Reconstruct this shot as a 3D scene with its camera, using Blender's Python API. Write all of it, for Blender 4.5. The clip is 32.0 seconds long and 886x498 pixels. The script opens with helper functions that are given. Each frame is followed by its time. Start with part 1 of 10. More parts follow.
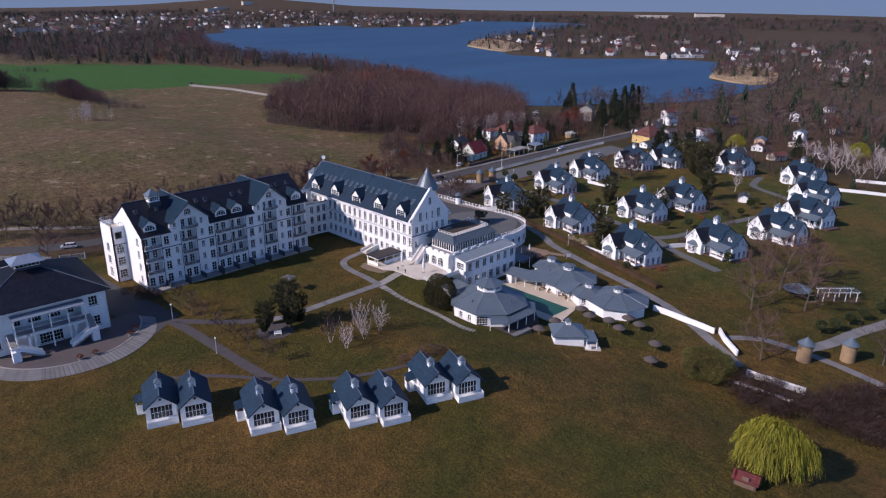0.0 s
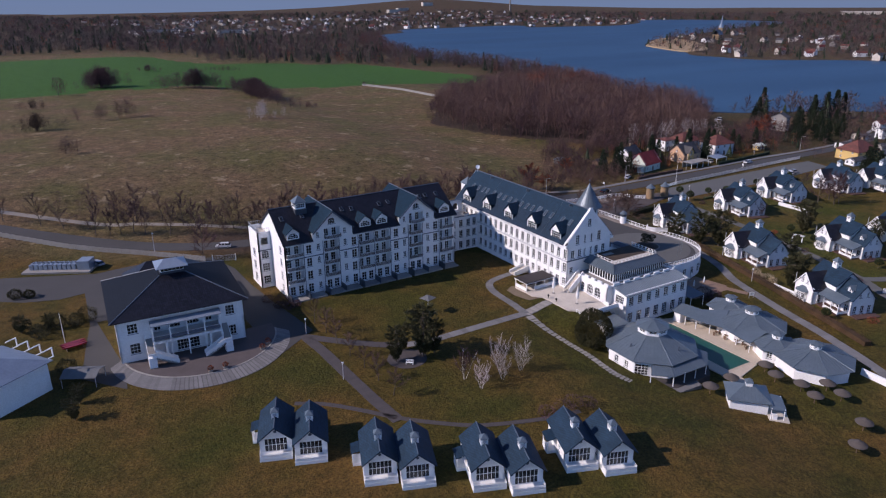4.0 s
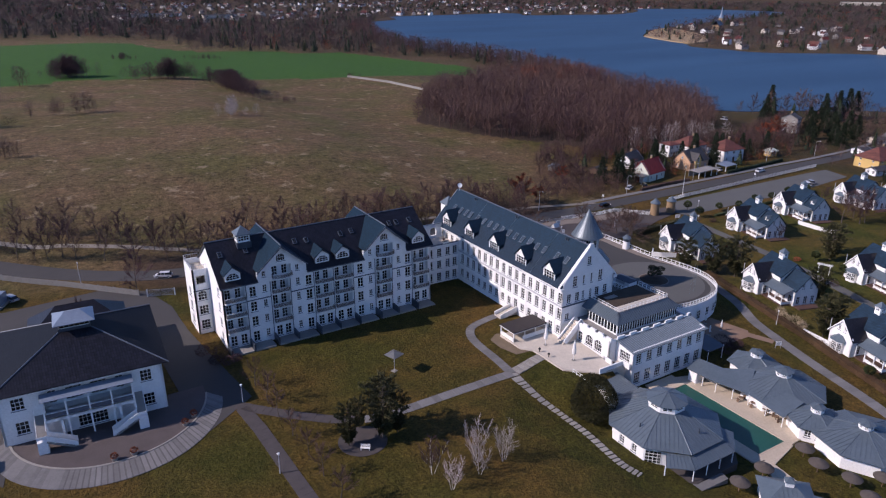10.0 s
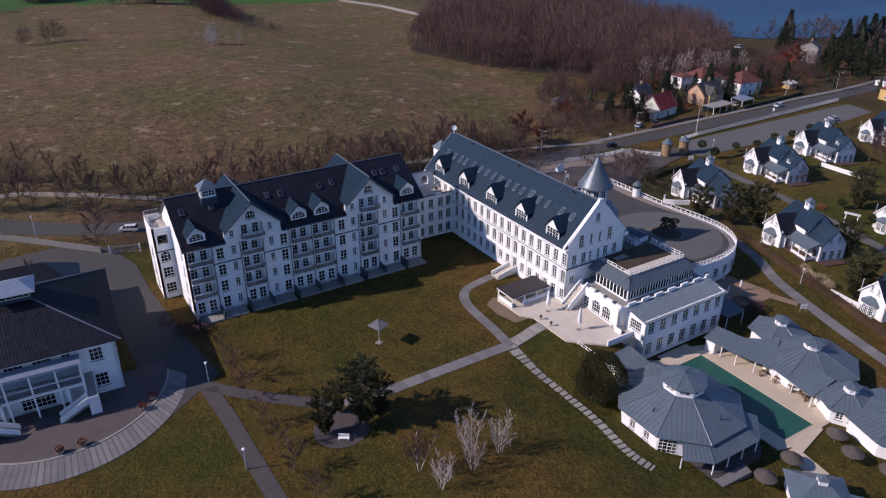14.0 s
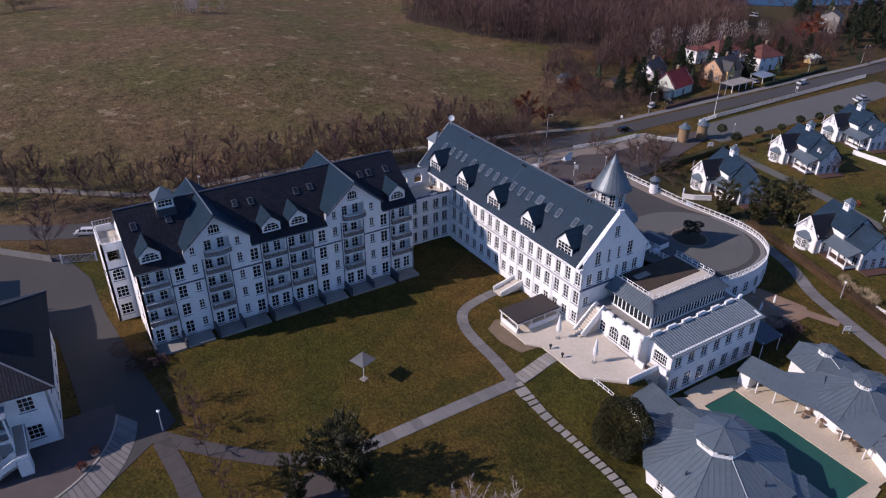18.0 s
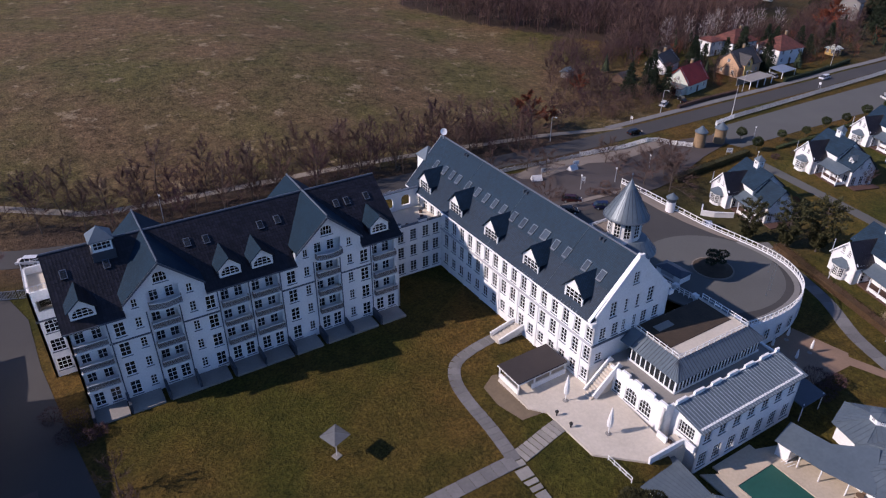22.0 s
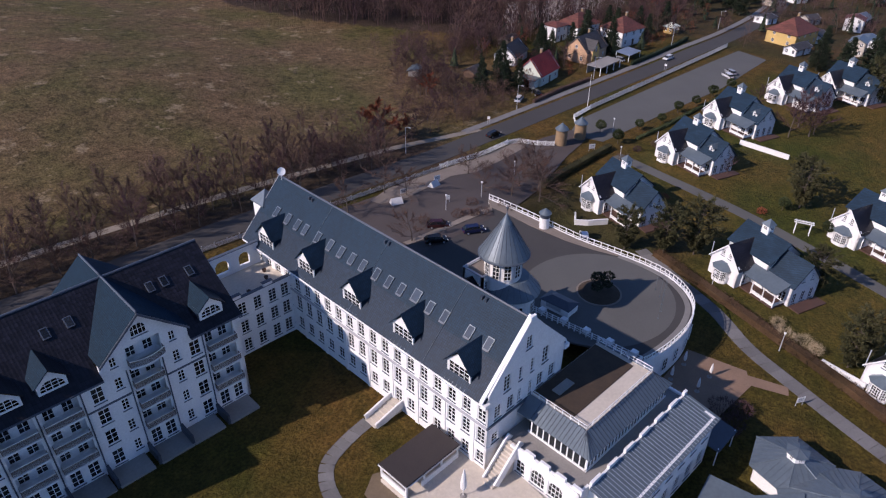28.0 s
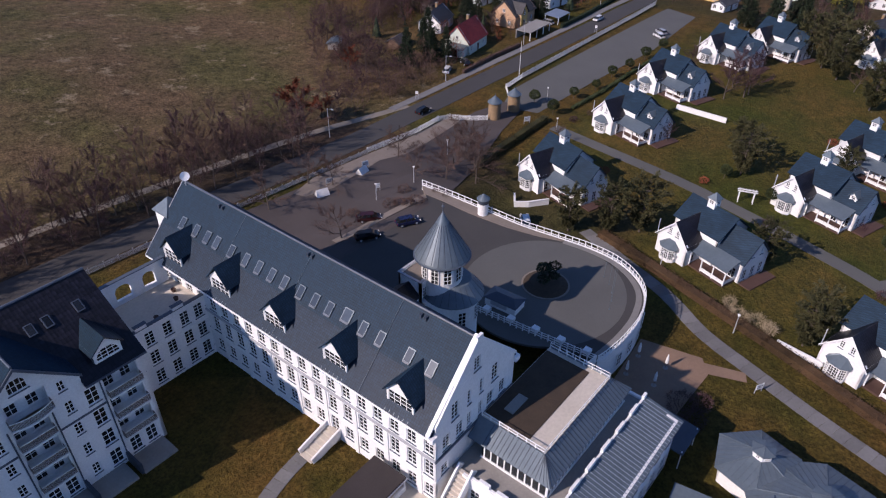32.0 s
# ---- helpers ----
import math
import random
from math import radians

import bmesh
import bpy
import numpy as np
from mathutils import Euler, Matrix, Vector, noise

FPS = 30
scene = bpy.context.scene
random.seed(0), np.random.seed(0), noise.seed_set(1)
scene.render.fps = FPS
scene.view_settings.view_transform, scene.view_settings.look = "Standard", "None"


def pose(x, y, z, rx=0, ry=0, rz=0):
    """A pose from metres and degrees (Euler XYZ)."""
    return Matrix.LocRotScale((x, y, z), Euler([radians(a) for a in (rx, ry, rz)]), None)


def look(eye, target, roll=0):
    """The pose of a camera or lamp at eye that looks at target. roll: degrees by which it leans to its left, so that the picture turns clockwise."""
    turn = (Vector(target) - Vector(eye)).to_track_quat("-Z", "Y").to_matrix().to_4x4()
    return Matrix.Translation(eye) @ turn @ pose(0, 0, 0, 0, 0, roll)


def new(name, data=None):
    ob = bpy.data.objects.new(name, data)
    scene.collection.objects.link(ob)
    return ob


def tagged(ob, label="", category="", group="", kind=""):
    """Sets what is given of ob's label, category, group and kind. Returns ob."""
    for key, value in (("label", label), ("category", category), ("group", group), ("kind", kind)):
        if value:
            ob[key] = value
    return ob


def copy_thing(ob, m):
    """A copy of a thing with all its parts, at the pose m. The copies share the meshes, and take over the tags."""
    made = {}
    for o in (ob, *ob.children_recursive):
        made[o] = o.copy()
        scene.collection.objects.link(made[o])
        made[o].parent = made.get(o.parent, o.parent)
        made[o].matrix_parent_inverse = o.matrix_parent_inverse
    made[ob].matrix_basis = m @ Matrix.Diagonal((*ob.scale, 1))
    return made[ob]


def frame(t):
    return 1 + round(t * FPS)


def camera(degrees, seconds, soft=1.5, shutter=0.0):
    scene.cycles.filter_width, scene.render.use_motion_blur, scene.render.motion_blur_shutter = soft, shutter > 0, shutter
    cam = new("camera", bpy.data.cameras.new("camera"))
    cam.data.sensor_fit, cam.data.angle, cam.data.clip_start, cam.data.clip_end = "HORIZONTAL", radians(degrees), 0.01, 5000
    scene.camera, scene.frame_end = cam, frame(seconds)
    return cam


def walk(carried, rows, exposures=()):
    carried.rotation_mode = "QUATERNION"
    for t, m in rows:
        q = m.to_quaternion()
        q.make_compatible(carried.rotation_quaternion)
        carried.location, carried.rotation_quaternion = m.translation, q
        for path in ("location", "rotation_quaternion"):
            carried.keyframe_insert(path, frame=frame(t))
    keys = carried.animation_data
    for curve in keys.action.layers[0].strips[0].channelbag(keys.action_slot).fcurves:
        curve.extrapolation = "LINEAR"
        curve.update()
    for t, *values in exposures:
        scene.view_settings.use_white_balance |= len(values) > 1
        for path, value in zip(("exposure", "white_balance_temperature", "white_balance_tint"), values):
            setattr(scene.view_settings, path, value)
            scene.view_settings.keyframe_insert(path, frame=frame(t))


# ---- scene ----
EXPOSURES = [(0.0, 0.0, 6480, 28), (3.0, -0.1, 6510, 28), (6.0, -0.09, 6530, 28), (9.0, -0.02, 6560, 28), (14.0, -0.06, 6690, 28), (25.0, -0.04, 6690, 28), (32.0, -0.05, 6740, 28)]
cam = camera(64.91, 32.0, 1.2)
# time, eye x y z, heading (left of +y), pitch, roll
PATH = [
    (0, -123.48, -167.30, 71.21, -45.162, -20.017, 0.668),
    (0.5, -122.24, -166.02, 71.14, -43.897, -20.049, 0.523),
    (1, -120.72, -164.73, 71.13, -40.478, -20.110, 0.227),
    (1.5, -119.01, -163.31, 71.12, -38.090, -20.151, 0.091),
    (2, -117.26, -161.77, 70.99, -36.743, -20.141, -0.026),
    (2.5, -115.46, -160.20, 70.74, -34.071, -20.066, -0.215),
    (3, -113.57, -158.59, 70.40, -31.439, -19.947, -0.303),
    (3.5, -111.61, -156.64, 70.54, -31.105, -20.047, -0.381),
    (5.5, -104.36, -148.00, 70.91, -31.444, -20.302, 0.038),
    (6, -102.53, -145.82, 71.04, -31.491, -20.373, 0.078),
    (6.5, -100.76, -143.70, 71.36, -31.541, -20.401, 0.130),
    (7, -99.03, -141.62, 71.66, -31.587, -20.430, 0.185),
    (7.5, -97.32, -139.61, 71.85, -31.618, -20.436, 0.242),
    (8, -95.68, -137.72, 71.96, -31.635, -20.411, 0.275),
    (8.5, -94.14, -135.93, 72.02, -31.676, -20.380, 0.309),
    (9, -92.64, -134.15, 72.00, -31.700, -20.363, 0.324),
    (9.5, -91.21, -132.41, 71.85, -31.664, -20.320, 0.350),
    (10, -89.85, -130.73, 71.66, -31.686, -21.120, 0.296),
    (10.5, -88.52, -129.03, 71.43, -31.713, -22.242, 0.213),
    (11, -87.21, -127.35, 71.26, -31.724, -23.374, 0.235),
    (11.5, -85.89, -125.70, 71.11, -31.729, -24.412, 0.203),
    (12, -84.59, -124.00, 70.94, -31.717, -25.365, 0.208),
    (12.5, -83.34, -122.21, 70.73, -31.757, -26.251, 0.234),
    (13, -82.09, -120.40, 70.53, -31.713, -26.621, 0.129),
    (13.5, -80.86, -118.89, 70.47, -31.748, -26.883, 0.191),
    (14, -79.58, -117.29, 70.49, -31.732, -26.950, 0.237),
    (14.5, -78.27, -115.43, 70.52, -31.720, -27.019, 0.257),
    (16.5, -73.03, -106.82, 70.39, -31.928, -28.270, 0.362),
    (17, -71.63, -104.73, 70.32, -31.935, -28.793, 0.350),
    (17.5, -70.23, -102.72, 70.25, -31.928, -29.335, 0.400),
    (18, -68.83, -100.73, 70.19, -31.942, -29.844, 0.406),
    (18.5, -67.42, -98.70, 70.14, -31.925, -30.373, 0.412),
    (19, -66.00, -96.68, 70.04, -31.924, -30.875, 0.426),
    (19.5, -64.59, -94.66, 69.97, -31.929, -31.334, 0.440),
    (20, -63.19, -92.62, 69.90, -31.930, -31.473, 0.472),
    (20.5, -61.77, -90.61, 69.87, -31.948, -31.461, 0.548),
    (21, -60.27, -88.63, 69.87, -31.947, -31.466, 0.505),
    (21.5, -58.77, -86.73, 69.95, -32.051, -31.498, 0.577),
    (22, -57.26, -84.87, 70.00, -32.046, -31.521, 0.513),
    (22.5, -55.70, -83.07, 70.06, -33.115, -31.525, 0.517),
    (23, -54.08, -81.32, 70.10, -34.027, -31.492, 0.460),
    (23.5, -53.06, -79.70, 70.08, -35.408, -31.459, 0.574),
    (24, -52.09, -78.17, 69.98, -36.845, -31.378, 0.628),
    (24.5, -51.00, -76.76, 69.88, -38.091, -31.376, 0.674),
    (25, -49.84, -75.45, 69.81, -39.373, -31.358, 0.733),
    (25.5, -48.73, -74.20, 69.77, -40.646, -31.378, 0.781),
    (27.5, -44.69, -69.45, 69.66, -44.123, -31.709, 0.776),
    (28, -43.72, -68.37, 69.64, -45.024, -32.785, 0.795),
    (28.5, -42.63, -67.36, 69.53, -45.773, -34.748, 0.663),
    (29, -41.54, -66.39, 69.51, -46.933, -35.730, 0.565),
    (29.5, -40.51, -65.39, 69.48, -48.824, -35.853, 0.667),
    (30, -39.47, -64.46, 69.41, -50.214, -35.854, 0.696),
    (30.5, -38.39, -63.58, 69.31, -51.065, -35.878, 0.711),
    (31, -37.34, -62.75, 69.18, -51.074, -35.872, 0.659),
    (31.5, -36.28, -61.96, 68.96, -51.007, -35.855, 0.642),
    (32, -35.21, -61.22, 68.68, -51.219, -35.707, 0.669),
]


def aim(x, y, z, heading, pitch, roll):
    """The camera's pose from heading, pitch and roll in degrees."""
    h, p = radians(heading), radians(pitch)
    way = Vector((-math.sin(h) * math.cos(p), math.cos(h) * math.cos(p), math.sin(p)))
    return look(Vector((x, y, z)), Vector((x, y, z)) + way, roll)


walk(cam, [(t, aim(*row)) for t, *row in PATH], EXPOSURES)
SUN, SKY = 4.8, 0.158
# ---- sky and sun ----
world = bpy.data.worlds.new("sky")
scene.world = world
world.use_nodes = True
wn = world.node_tree.nodes
sky = wn.new("ShaderNodeTexSky")
sky.sky_type, sky.sun_disc = "NISHITA", False
sky.sun_elevation, sky.sun_rotation = radians(33.6), radians(-70.6)
sky.altitude = 1500
sky.air_density, sky.dust_density, sky.ozone_density = 0.9, 0.05, 2.5
tint = wn.new("ShaderNodeMix")
tint.data_type, tint.blend_type = "RGBA", "MULTIPLY"
tint.inputs["Factor"].default_value, tint.inputs["B"].default_value = 1.0, (0.67, 0.88, 1.05, 1)
world.node_tree.links.new(sky.outputs[0], tint.inputs["A"])
world.node_tree.links.new(tint.outputs["Result"], wn["Background"].inputs[0])
wn["Background"].inputs[1].default_value = SKY
sun_data = bpy.data.lights.new("sun", "SUN")
sun_data.energy, sun_data.angle, sun_data.color = SUN, radians(0.53), (1.0, 0.95, 0.87)
sun_lamp = new("sun", sun_data)
SUN_WAY = Vector((-0.786, 0.277, 0.553))
sun_lamp.matrix_world = look(SUN_WAY * 400, (0, 0, 0))


# ---- materials ----
def nodes_of(name):
    m = bpy.data.materials.new(name)
    m.use_nodes = True
    n, l = m.node_tree.nodes, m.node_tree.links
    return m, n, l, n["Principled BSDF"]


def noise_node(n, l, scale, detail=3.0, coord=None, rough=0.55):
    t = n.new("ShaderNodeTexNoise")
    t.inputs["Scale"].default_value, t.inputs["Detail"].default_value, t.inputs["Roughness"].default_value = scale, detail, rough
    if coord is not None:
        l.new(coord, t.inputs["Vector"])
    return t


def ramp_node(n, l, source, lo, hi, a, b):
    r = n.new("ShaderNodeValToRGB")
    e = r.color_ramp.elements
    e[0].position, e[1].position = lo, hi
    e[0].color, e[1].color = (*a, 1), (*b, 1)
    l.new(source, r.inputs[0])
    return r


def mix_node(n, l, fac, a, b, kind="MIX"):
    m = n.new("ShaderNodeMix")
    m.data_type, m.blend_type = "RGBA", kind
    for sock, value in ((m.inputs["Factor"], fac), (m.inputs["A"], a), (m.inputs["B"], b)):
        if isinstance(value, (int, float)):
            sock.default_value = value
        elif isinstance(value, tuple):
            sock.default_value = (*value, 1)
        else:
            l.new(value, sock)
    return m.outputs["Result"]


def surface(name, base, dark=None, rough=0.6, grain=3.0, stain=0.25, bump=0.15, metal=0.0, spec=0.5, vary=0.0, depth=0.02):
    """A solid surface with fine grain, broad stains and a light relief, in world metres."""
    m, n, l, p = nodes_of(name)
    pos = n.new("ShaderNodeNewGeometry").outputs["Position"]
    fine, broad = noise_node(n, l, grain, 5, pos), noise_node(n, l, stain, 4, pos)
    dark = dark or tuple(c * 0.72 for c in base)
    light = tuple(min(c * 1.12, 0.95) for c in base)
    c1 = ramp_node(n, l, broad.outputs["Fac"], 0.32, 0.68, dark, base).outputs[0]
    c2 = ramp_node(n, l, fine.outputs["Fac"], 0.3, 0.7, tuple(c * 0.82 for c in base), light).outputs[0]
    col = mix_node(n, l, 0.5, c1, c2)
    if vary:
        info = n.new("ShaderNodeObjectInfo").outputs["Random"]
        r = ramp_node(n, l, info, 0, 1, (1 - vary,) * 3, (1 + vary,) * 3).outputs[0]
        col = mix_node(n, l, 1.0, col, r, "MULTIPLY")
    l.new(col, p.inputs["Base Color"])
    p.inputs["Roughness"].default_value, p.inputs["Metallic"].default_value = rough, metal
    p.inputs["Specular IOR Level"].default_value = spec
    b = n.new("ShaderNodeBump")
    b.inputs["Strength"].default_value, b.inputs["Distance"].default_value = bump, depth
    l.new(fine.outputs["Fac"], b.inputs["Height"])
    l.new(b.outputs["Normal"], p.inputs["Normal"])
    return m


def tiled(name, base, axis, course=0.21, column=0.3, rough=0.4, spec=0.5, relief=0.6, tone=0.3, wear=1.0):
    """Roof tiles: overlapping courses by height, columns along the roof, tone varied tile by tile."""
    m, n, l, p = nodes_of(name)
    pos = n.new("ShaderNodeNewGeometry").outputs["Position"]
    sep = n.new("ShaderNodeSeparateXYZ")
    l.new(pos, sep.inputs[0])

    def math(op, a, b=None):
        k = n.new("ShaderNodeMath")
        k.operation = op
        for i, value in enumerate((a, b)):
            if value is None:
                continue
            if isinstance(value, (int, float)):
                k.inputs[i].default_value = value
            else:
                l.new(value, k.inputs[i])
        return k.outputs[0]

    rows = math("DIVIDE", sep.outputs["Z"], course)
    cols = math("DIVIDE", sep.outputs[axis], column)
    saw = math("FRACT", rows)
    ridge = math("ABSOLUTE", math("SUBTRACT", math("FRACT", cols), 0.5))
    height = math("ADD", math("MULTIPLY", math("SUBTRACT", 1.0, saw), 0.7), math("MULTIPLY", ridge, 0.6))
    cell = n.new("ShaderNodeCombineXYZ")
    l.new(math("FLOOR", rows), cell.inputs[0])
    l.new(math("FLOOR", cols), cell.inputs[1])
    white = n.new("ShaderNodeTexWhiteNoise")
    l.new(cell.outputs[0], white.inputs["Vector"])
    each = ramp_node(n, l, white.outputs["Value"], 0, 1, tuple(c * (1 - tone) for c in base), tuple(c * (1 + tone) for c in base)).outputs[0]
    broad = noise_node(n, l, 0.35, 4, pos)
    worn = ramp_node(n, l, broad.outputs["Fac"], 0.3, 0.7, (1 - 0.25 * wear, 1 - 0.24 * wear, 1 - 0.26 * wear), (1 + 0.15 * wear, 1 + 0.13 * wear, 1 + 0.1 * wear)).outputs[0]
    gap = ramp_node(n, l, saw, 0.02, 0.2, (0.45, 0.45, 0.47), (1, 1, 1)).outputs[0]
    # dark column joints, with the ribs' shading put into the same lines of colour
    joint_shade = ramp_node(n, l, ridge, 0.36, 0.48, (1, 1, 1), (0.5, 0.5, 0.52)).outputs[0]
    col = mix_node(n, l, 1.0, mix_node(n, l, 1.0, each, worn, "MULTIPLY"), mix_node(n, l, 1.0, gap, joint_shade, "MULTIPLY"), "MULTIPLY")
    l.new(col, p.inputs["Base Color"])
    p.inputs["Roughness"].default_value, p.inputs["Specular IOR Level"].default_value = rough, spec
    b = n.new("ShaderNodeBump")
    b.inputs["Strength"].default_value, b.inputs["Distance"].default_value = relief, 0.04
    l.new(height, b.inputs["Height"])
    l.new(b.outputs["Normal"], p.inputs["Normal"])
    return m


def glass_of(name, tint, rough=0.03):
    m, n, l, p = nodes_of(name)
    info = n.new("ShaderNodeObjectInfo").outputs["Random"]
    r = ramp_node(n, l, info, 0, 1, tuple(c * 0.6 for c in tint), tuple(c * 1.5 for c in tint)).outputs[0]
    l.new(r, p.inputs["Base Color"])
    p.inputs["Roughness"].default_value, p.inputs["Transmission Weight"].default_value, p.inputs["IOR"].default_value = rough, 0.55, 1.5
    return m


def foliage(name, base, other, rough=0.7, through=0.15):
    m, n, l, p = nodes_of(name)
    geo = n.new("ShaderNodeNewGeometry")
    isle = ramp_node(n, l, geo.outputs["Random Per Island"], 0, 1, base, other).outputs[0]
    patch = noise_node(n, l, 0.25, 3, geo.outputs["Position"])
    tone = ramp_node(n, l, patch.outputs["Fac"], 0.3, 0.7, (0.7, 0.7, 0.7), (1.25, 1.25, 1.25)).outputs[0]
    info = n.new("ShaderNodeObjectInfo").outputs["Random"]
    one = ramp_node(n, l, info, 0, 1, (0.8, 0.82, 0.8), (1.2, 1.15, 1.2)).outputs[0]
    l.new(mix_node(n, l, 1.0, mix_node(n, l, 1.0, isle, tone, "MULTIPLY"), one, "MULTIPLY"), p.inputs["Base Color"])
    p.inputs["Roughness"].default_value, p.inputs["Specular IOR Level"].default_value = rough, 0.2
    p.inputs["Transmission Weight"].default_value = 0.0
    return m


PLASTER = surface("white_plaster", (0.80, 0.80, 0.79), (0.70, 0.70, 0.68), 0.75, 4.0, 0.5, 0.15)
WHITE = surface("white_paint", (0.82, 0.82, 0.80), (0.72, 0.72, 0.70), 0.5, 6.0, 0.8, 0.05)
TRIM = surface("blue_grey_trim", (0.075, 0.095, 0.125), None, 0.5, 5.0, 0.6, 0.05)
BALCONY_RAIL = surface("weathered_brown_grey_slats", (0.20, 0.165, 0.15), (0.14, 0.115, 0.105), 0.7, 6.0, 0.6, 0.1)
GREY_RAIL = surface("grey_metal_rail", (0.42, 0.43, 0.45), None, 0.45, 6.0, 0.6, 0.05)
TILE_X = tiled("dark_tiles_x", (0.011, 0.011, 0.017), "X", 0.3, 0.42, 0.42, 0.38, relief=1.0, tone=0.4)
TILE_Y = tiled("dark_tiles_y", (0.005, 0.027, 0.052), "Y", 0.21, 0.3, 0.6, 0.25, tone=0.16, relief=0.7, wear=0.5)
# Nearly TILE_Y again; the lower slope's slight shade difference is put into the colour
TILE_LOW = tiled("dark_tiles_y_low", (0.008, 0.026, 0.050), "Y", 0.21, 0.3, 0.55, 0.28, tone=0.2, relief=0.8, wear=0.5)
SLATE_X = tiled("slate_x", (0.011, 0.032, 0.058), "X", 0.16, 0.3, 0.6, 0.25, relief=0.4, tone=0.18)
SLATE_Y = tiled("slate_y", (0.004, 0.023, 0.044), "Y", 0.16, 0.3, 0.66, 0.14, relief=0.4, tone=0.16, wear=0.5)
METAL = surface("grey_zinc", (0.125, 0.16, 0.185), (0.085, 0.115, 0.135), 0.42, 2.0, 0.35, 0.05, metal=0.25)
ZINC_PALE = surface("pale_zinc", (0.26, 0.31, 0.37), (0.18, 0.22, 0.27), 0.4, 2.0, 0.4, 0.05, metal=0.35)
LEAD_DARK = surface("dark_sheet_roof", (0.045, 0.058, 0.078), (0.03, 0.04, 0.055), 0.45, 2.0, 0.4, 0.05)
BITUMEN = surface("dark_felt_roof", (0.035, 0.027, 0.026), None, 0.8, 6.0, 0.5, 0.2)
SEDUM = surface("brown_roof_planting", (0.055, 0.036, 0.022), (0.025, 0.018, 0.012), 0.95, 2.5, 0.5, 0.6, depth=0.1)
GLASS = glass_of("window_glass", (0.035, 0.042, 0.05))
# TILE_X's tiles, darkened in colour to counter the sun on the hall's side slopes
TILE_SIDE = tiled("darkened_tiles_side", (0.007, 0.010, 0.016), "Y", 0.21, 0.3, 0.66, 0.14, tone=0.16, relief=0.7, wear=0.4)
SETTS = surface("brown_grey_setts", (0.066, 0.056, 0.055), (0.040, 0.034, 0.034), 0.88, 5.0, 0.6, 0.3)
SKYLIGHT_GLASS = surface("skylight_glass", (0.055, 0.07, 0.085), (0.04, 0.05, 0.062), 0.14, 1.5, 0.6, 0.0, spec=0.9, vary=0.25)
PAVING = surface("pale_stone_paving", (0.55, 0.49, 0.41), (0.44, 0.39, 0.32), 0.8, 2.5, 0.3, 0.2)
SLAB = surface("grey_paving_slab", (0.165, 0.16, 0.157), (0.115, 0.11, 0.107), 0.85, 3.0, 0.5, 0.2, vary=0.16)
SLAB_PALE = surface("pale_paving_slab", (0.27, 0.252, 0.228), (0.2, 0.186, 0.165), 0.85, 3.0, 0.5, 0.2, vary=0.14)
ASPHALT = surface("worn_asphalt", (0.052, 0.049, 0.047), (0.036, 0.034, 0.033), 0.9, 8.0, 0.12, 0.25)
ASPHALT_PALE = surface("grey_asphalt", (0.100, 0.100, 0.094), (0.074, 0.074, 0.070), 0.9, 8.0, 0.1, 0.25)
YARD_TAR = surface("brown_grey_yard_tar", (0.072, 0.058, 0.054), (0.042, 0.034, 0.031), 0.9, 5.0, 0.15, 0.25)
POOL_STONE = surface("sandy_pool_stone", (0.50, 0.42, 0.32), (0.40, 0.33, 0.25), 0.8, 2.5, 0.3, 0.2)
EARTH = surface("bare_tan_earth", (0.17, 0.125, 0.08), (0.10, 0.075, 0.05), 0.95, 2.0, 0.4, 0.4)
SLAB_MID = surface("light_grey_paving_slab", (0.2, 0.192, 0.18), None, 0.85, 3.0, 0.5, 0.2)
COBBLE = surface("red_brown_setts", (0.085, 0.068, 0.066), (0.055, 0.044, 0.043), 0.85, 5.0, 0.3, 0.4)
SAND = surface("sandy_track", (0.25, 0.215, 0.175), (0.15, 0.13, 0.10), 0.95, 2.0, 0.25, 0.5)
CONCRETE = surface("old_concrete", (0.26, 0.245, 0.225), None, 0.9, 4.0, 0.4, 0.2)
BRICK = surface("yellow_brown_brick", (0.30, 0.20, 0.11), (0.19, 0.125, 0.07), 0.85, 5.0, 0.8, 0.4)
RED_BRIGHT = tiled("bright_red_tiles", (0.30, 0.035, 0.03), "X", 0.25, 0.3, 0.7, 0.3, tone=0.15)
RED_TILE = tiled("red_tiles", (0.14, 0.045, 0.032), "X", 0.25, 0.3, 0.7)
RED_DARK = tiled("dark_red_tiles", (0.13, 0.022, 0.018), "X", 0.25, 0.3, 0.6)
GREY_TILE = tiled("grey_tiles", (0.055, 0.052, 0.055), "X", 0.25, 0.3, 0.7)
PEACH = surface("peach_plaster", (0.58, 0.36, 0.22), None, 0.8)
YELLOW = surface("yellow_plaster", (0.62, 0.42, 0.15), None, 0.8)
GREENISH = surface("pale_green_plaster", (0.60, 0.65, 0.56), None, 0.8)
BEIGE = surface("beige_plaster", (0.52, 0.47, 0.40), None, 0.8)
WOOD = surface("weathered_wood", (0.16, 0.10, 0.065), (0.10, 0.062, 0.04), 0.8, 5.0, 0.7, 0.3)
WOOD_RED = surface("red_brown_decking", (0.085, 0.044, 0.033), (0.055, 0.03, 0.024), 0.75, 4.0, 0.6, 0.2)
THATCH = surface("dark_straw", (0.085, 0.07, 0.06), (0.05, 0.042, 0.036), 0.95, 6.0, 1.0, 0.6, depth=0.05)
POOL_COVER = surface("dark_green_pool_cover", (0.012, 0.085, 0.066), (0.009, 0.065, 0.05), 0.55, 2.0, 0.3, 0.1)
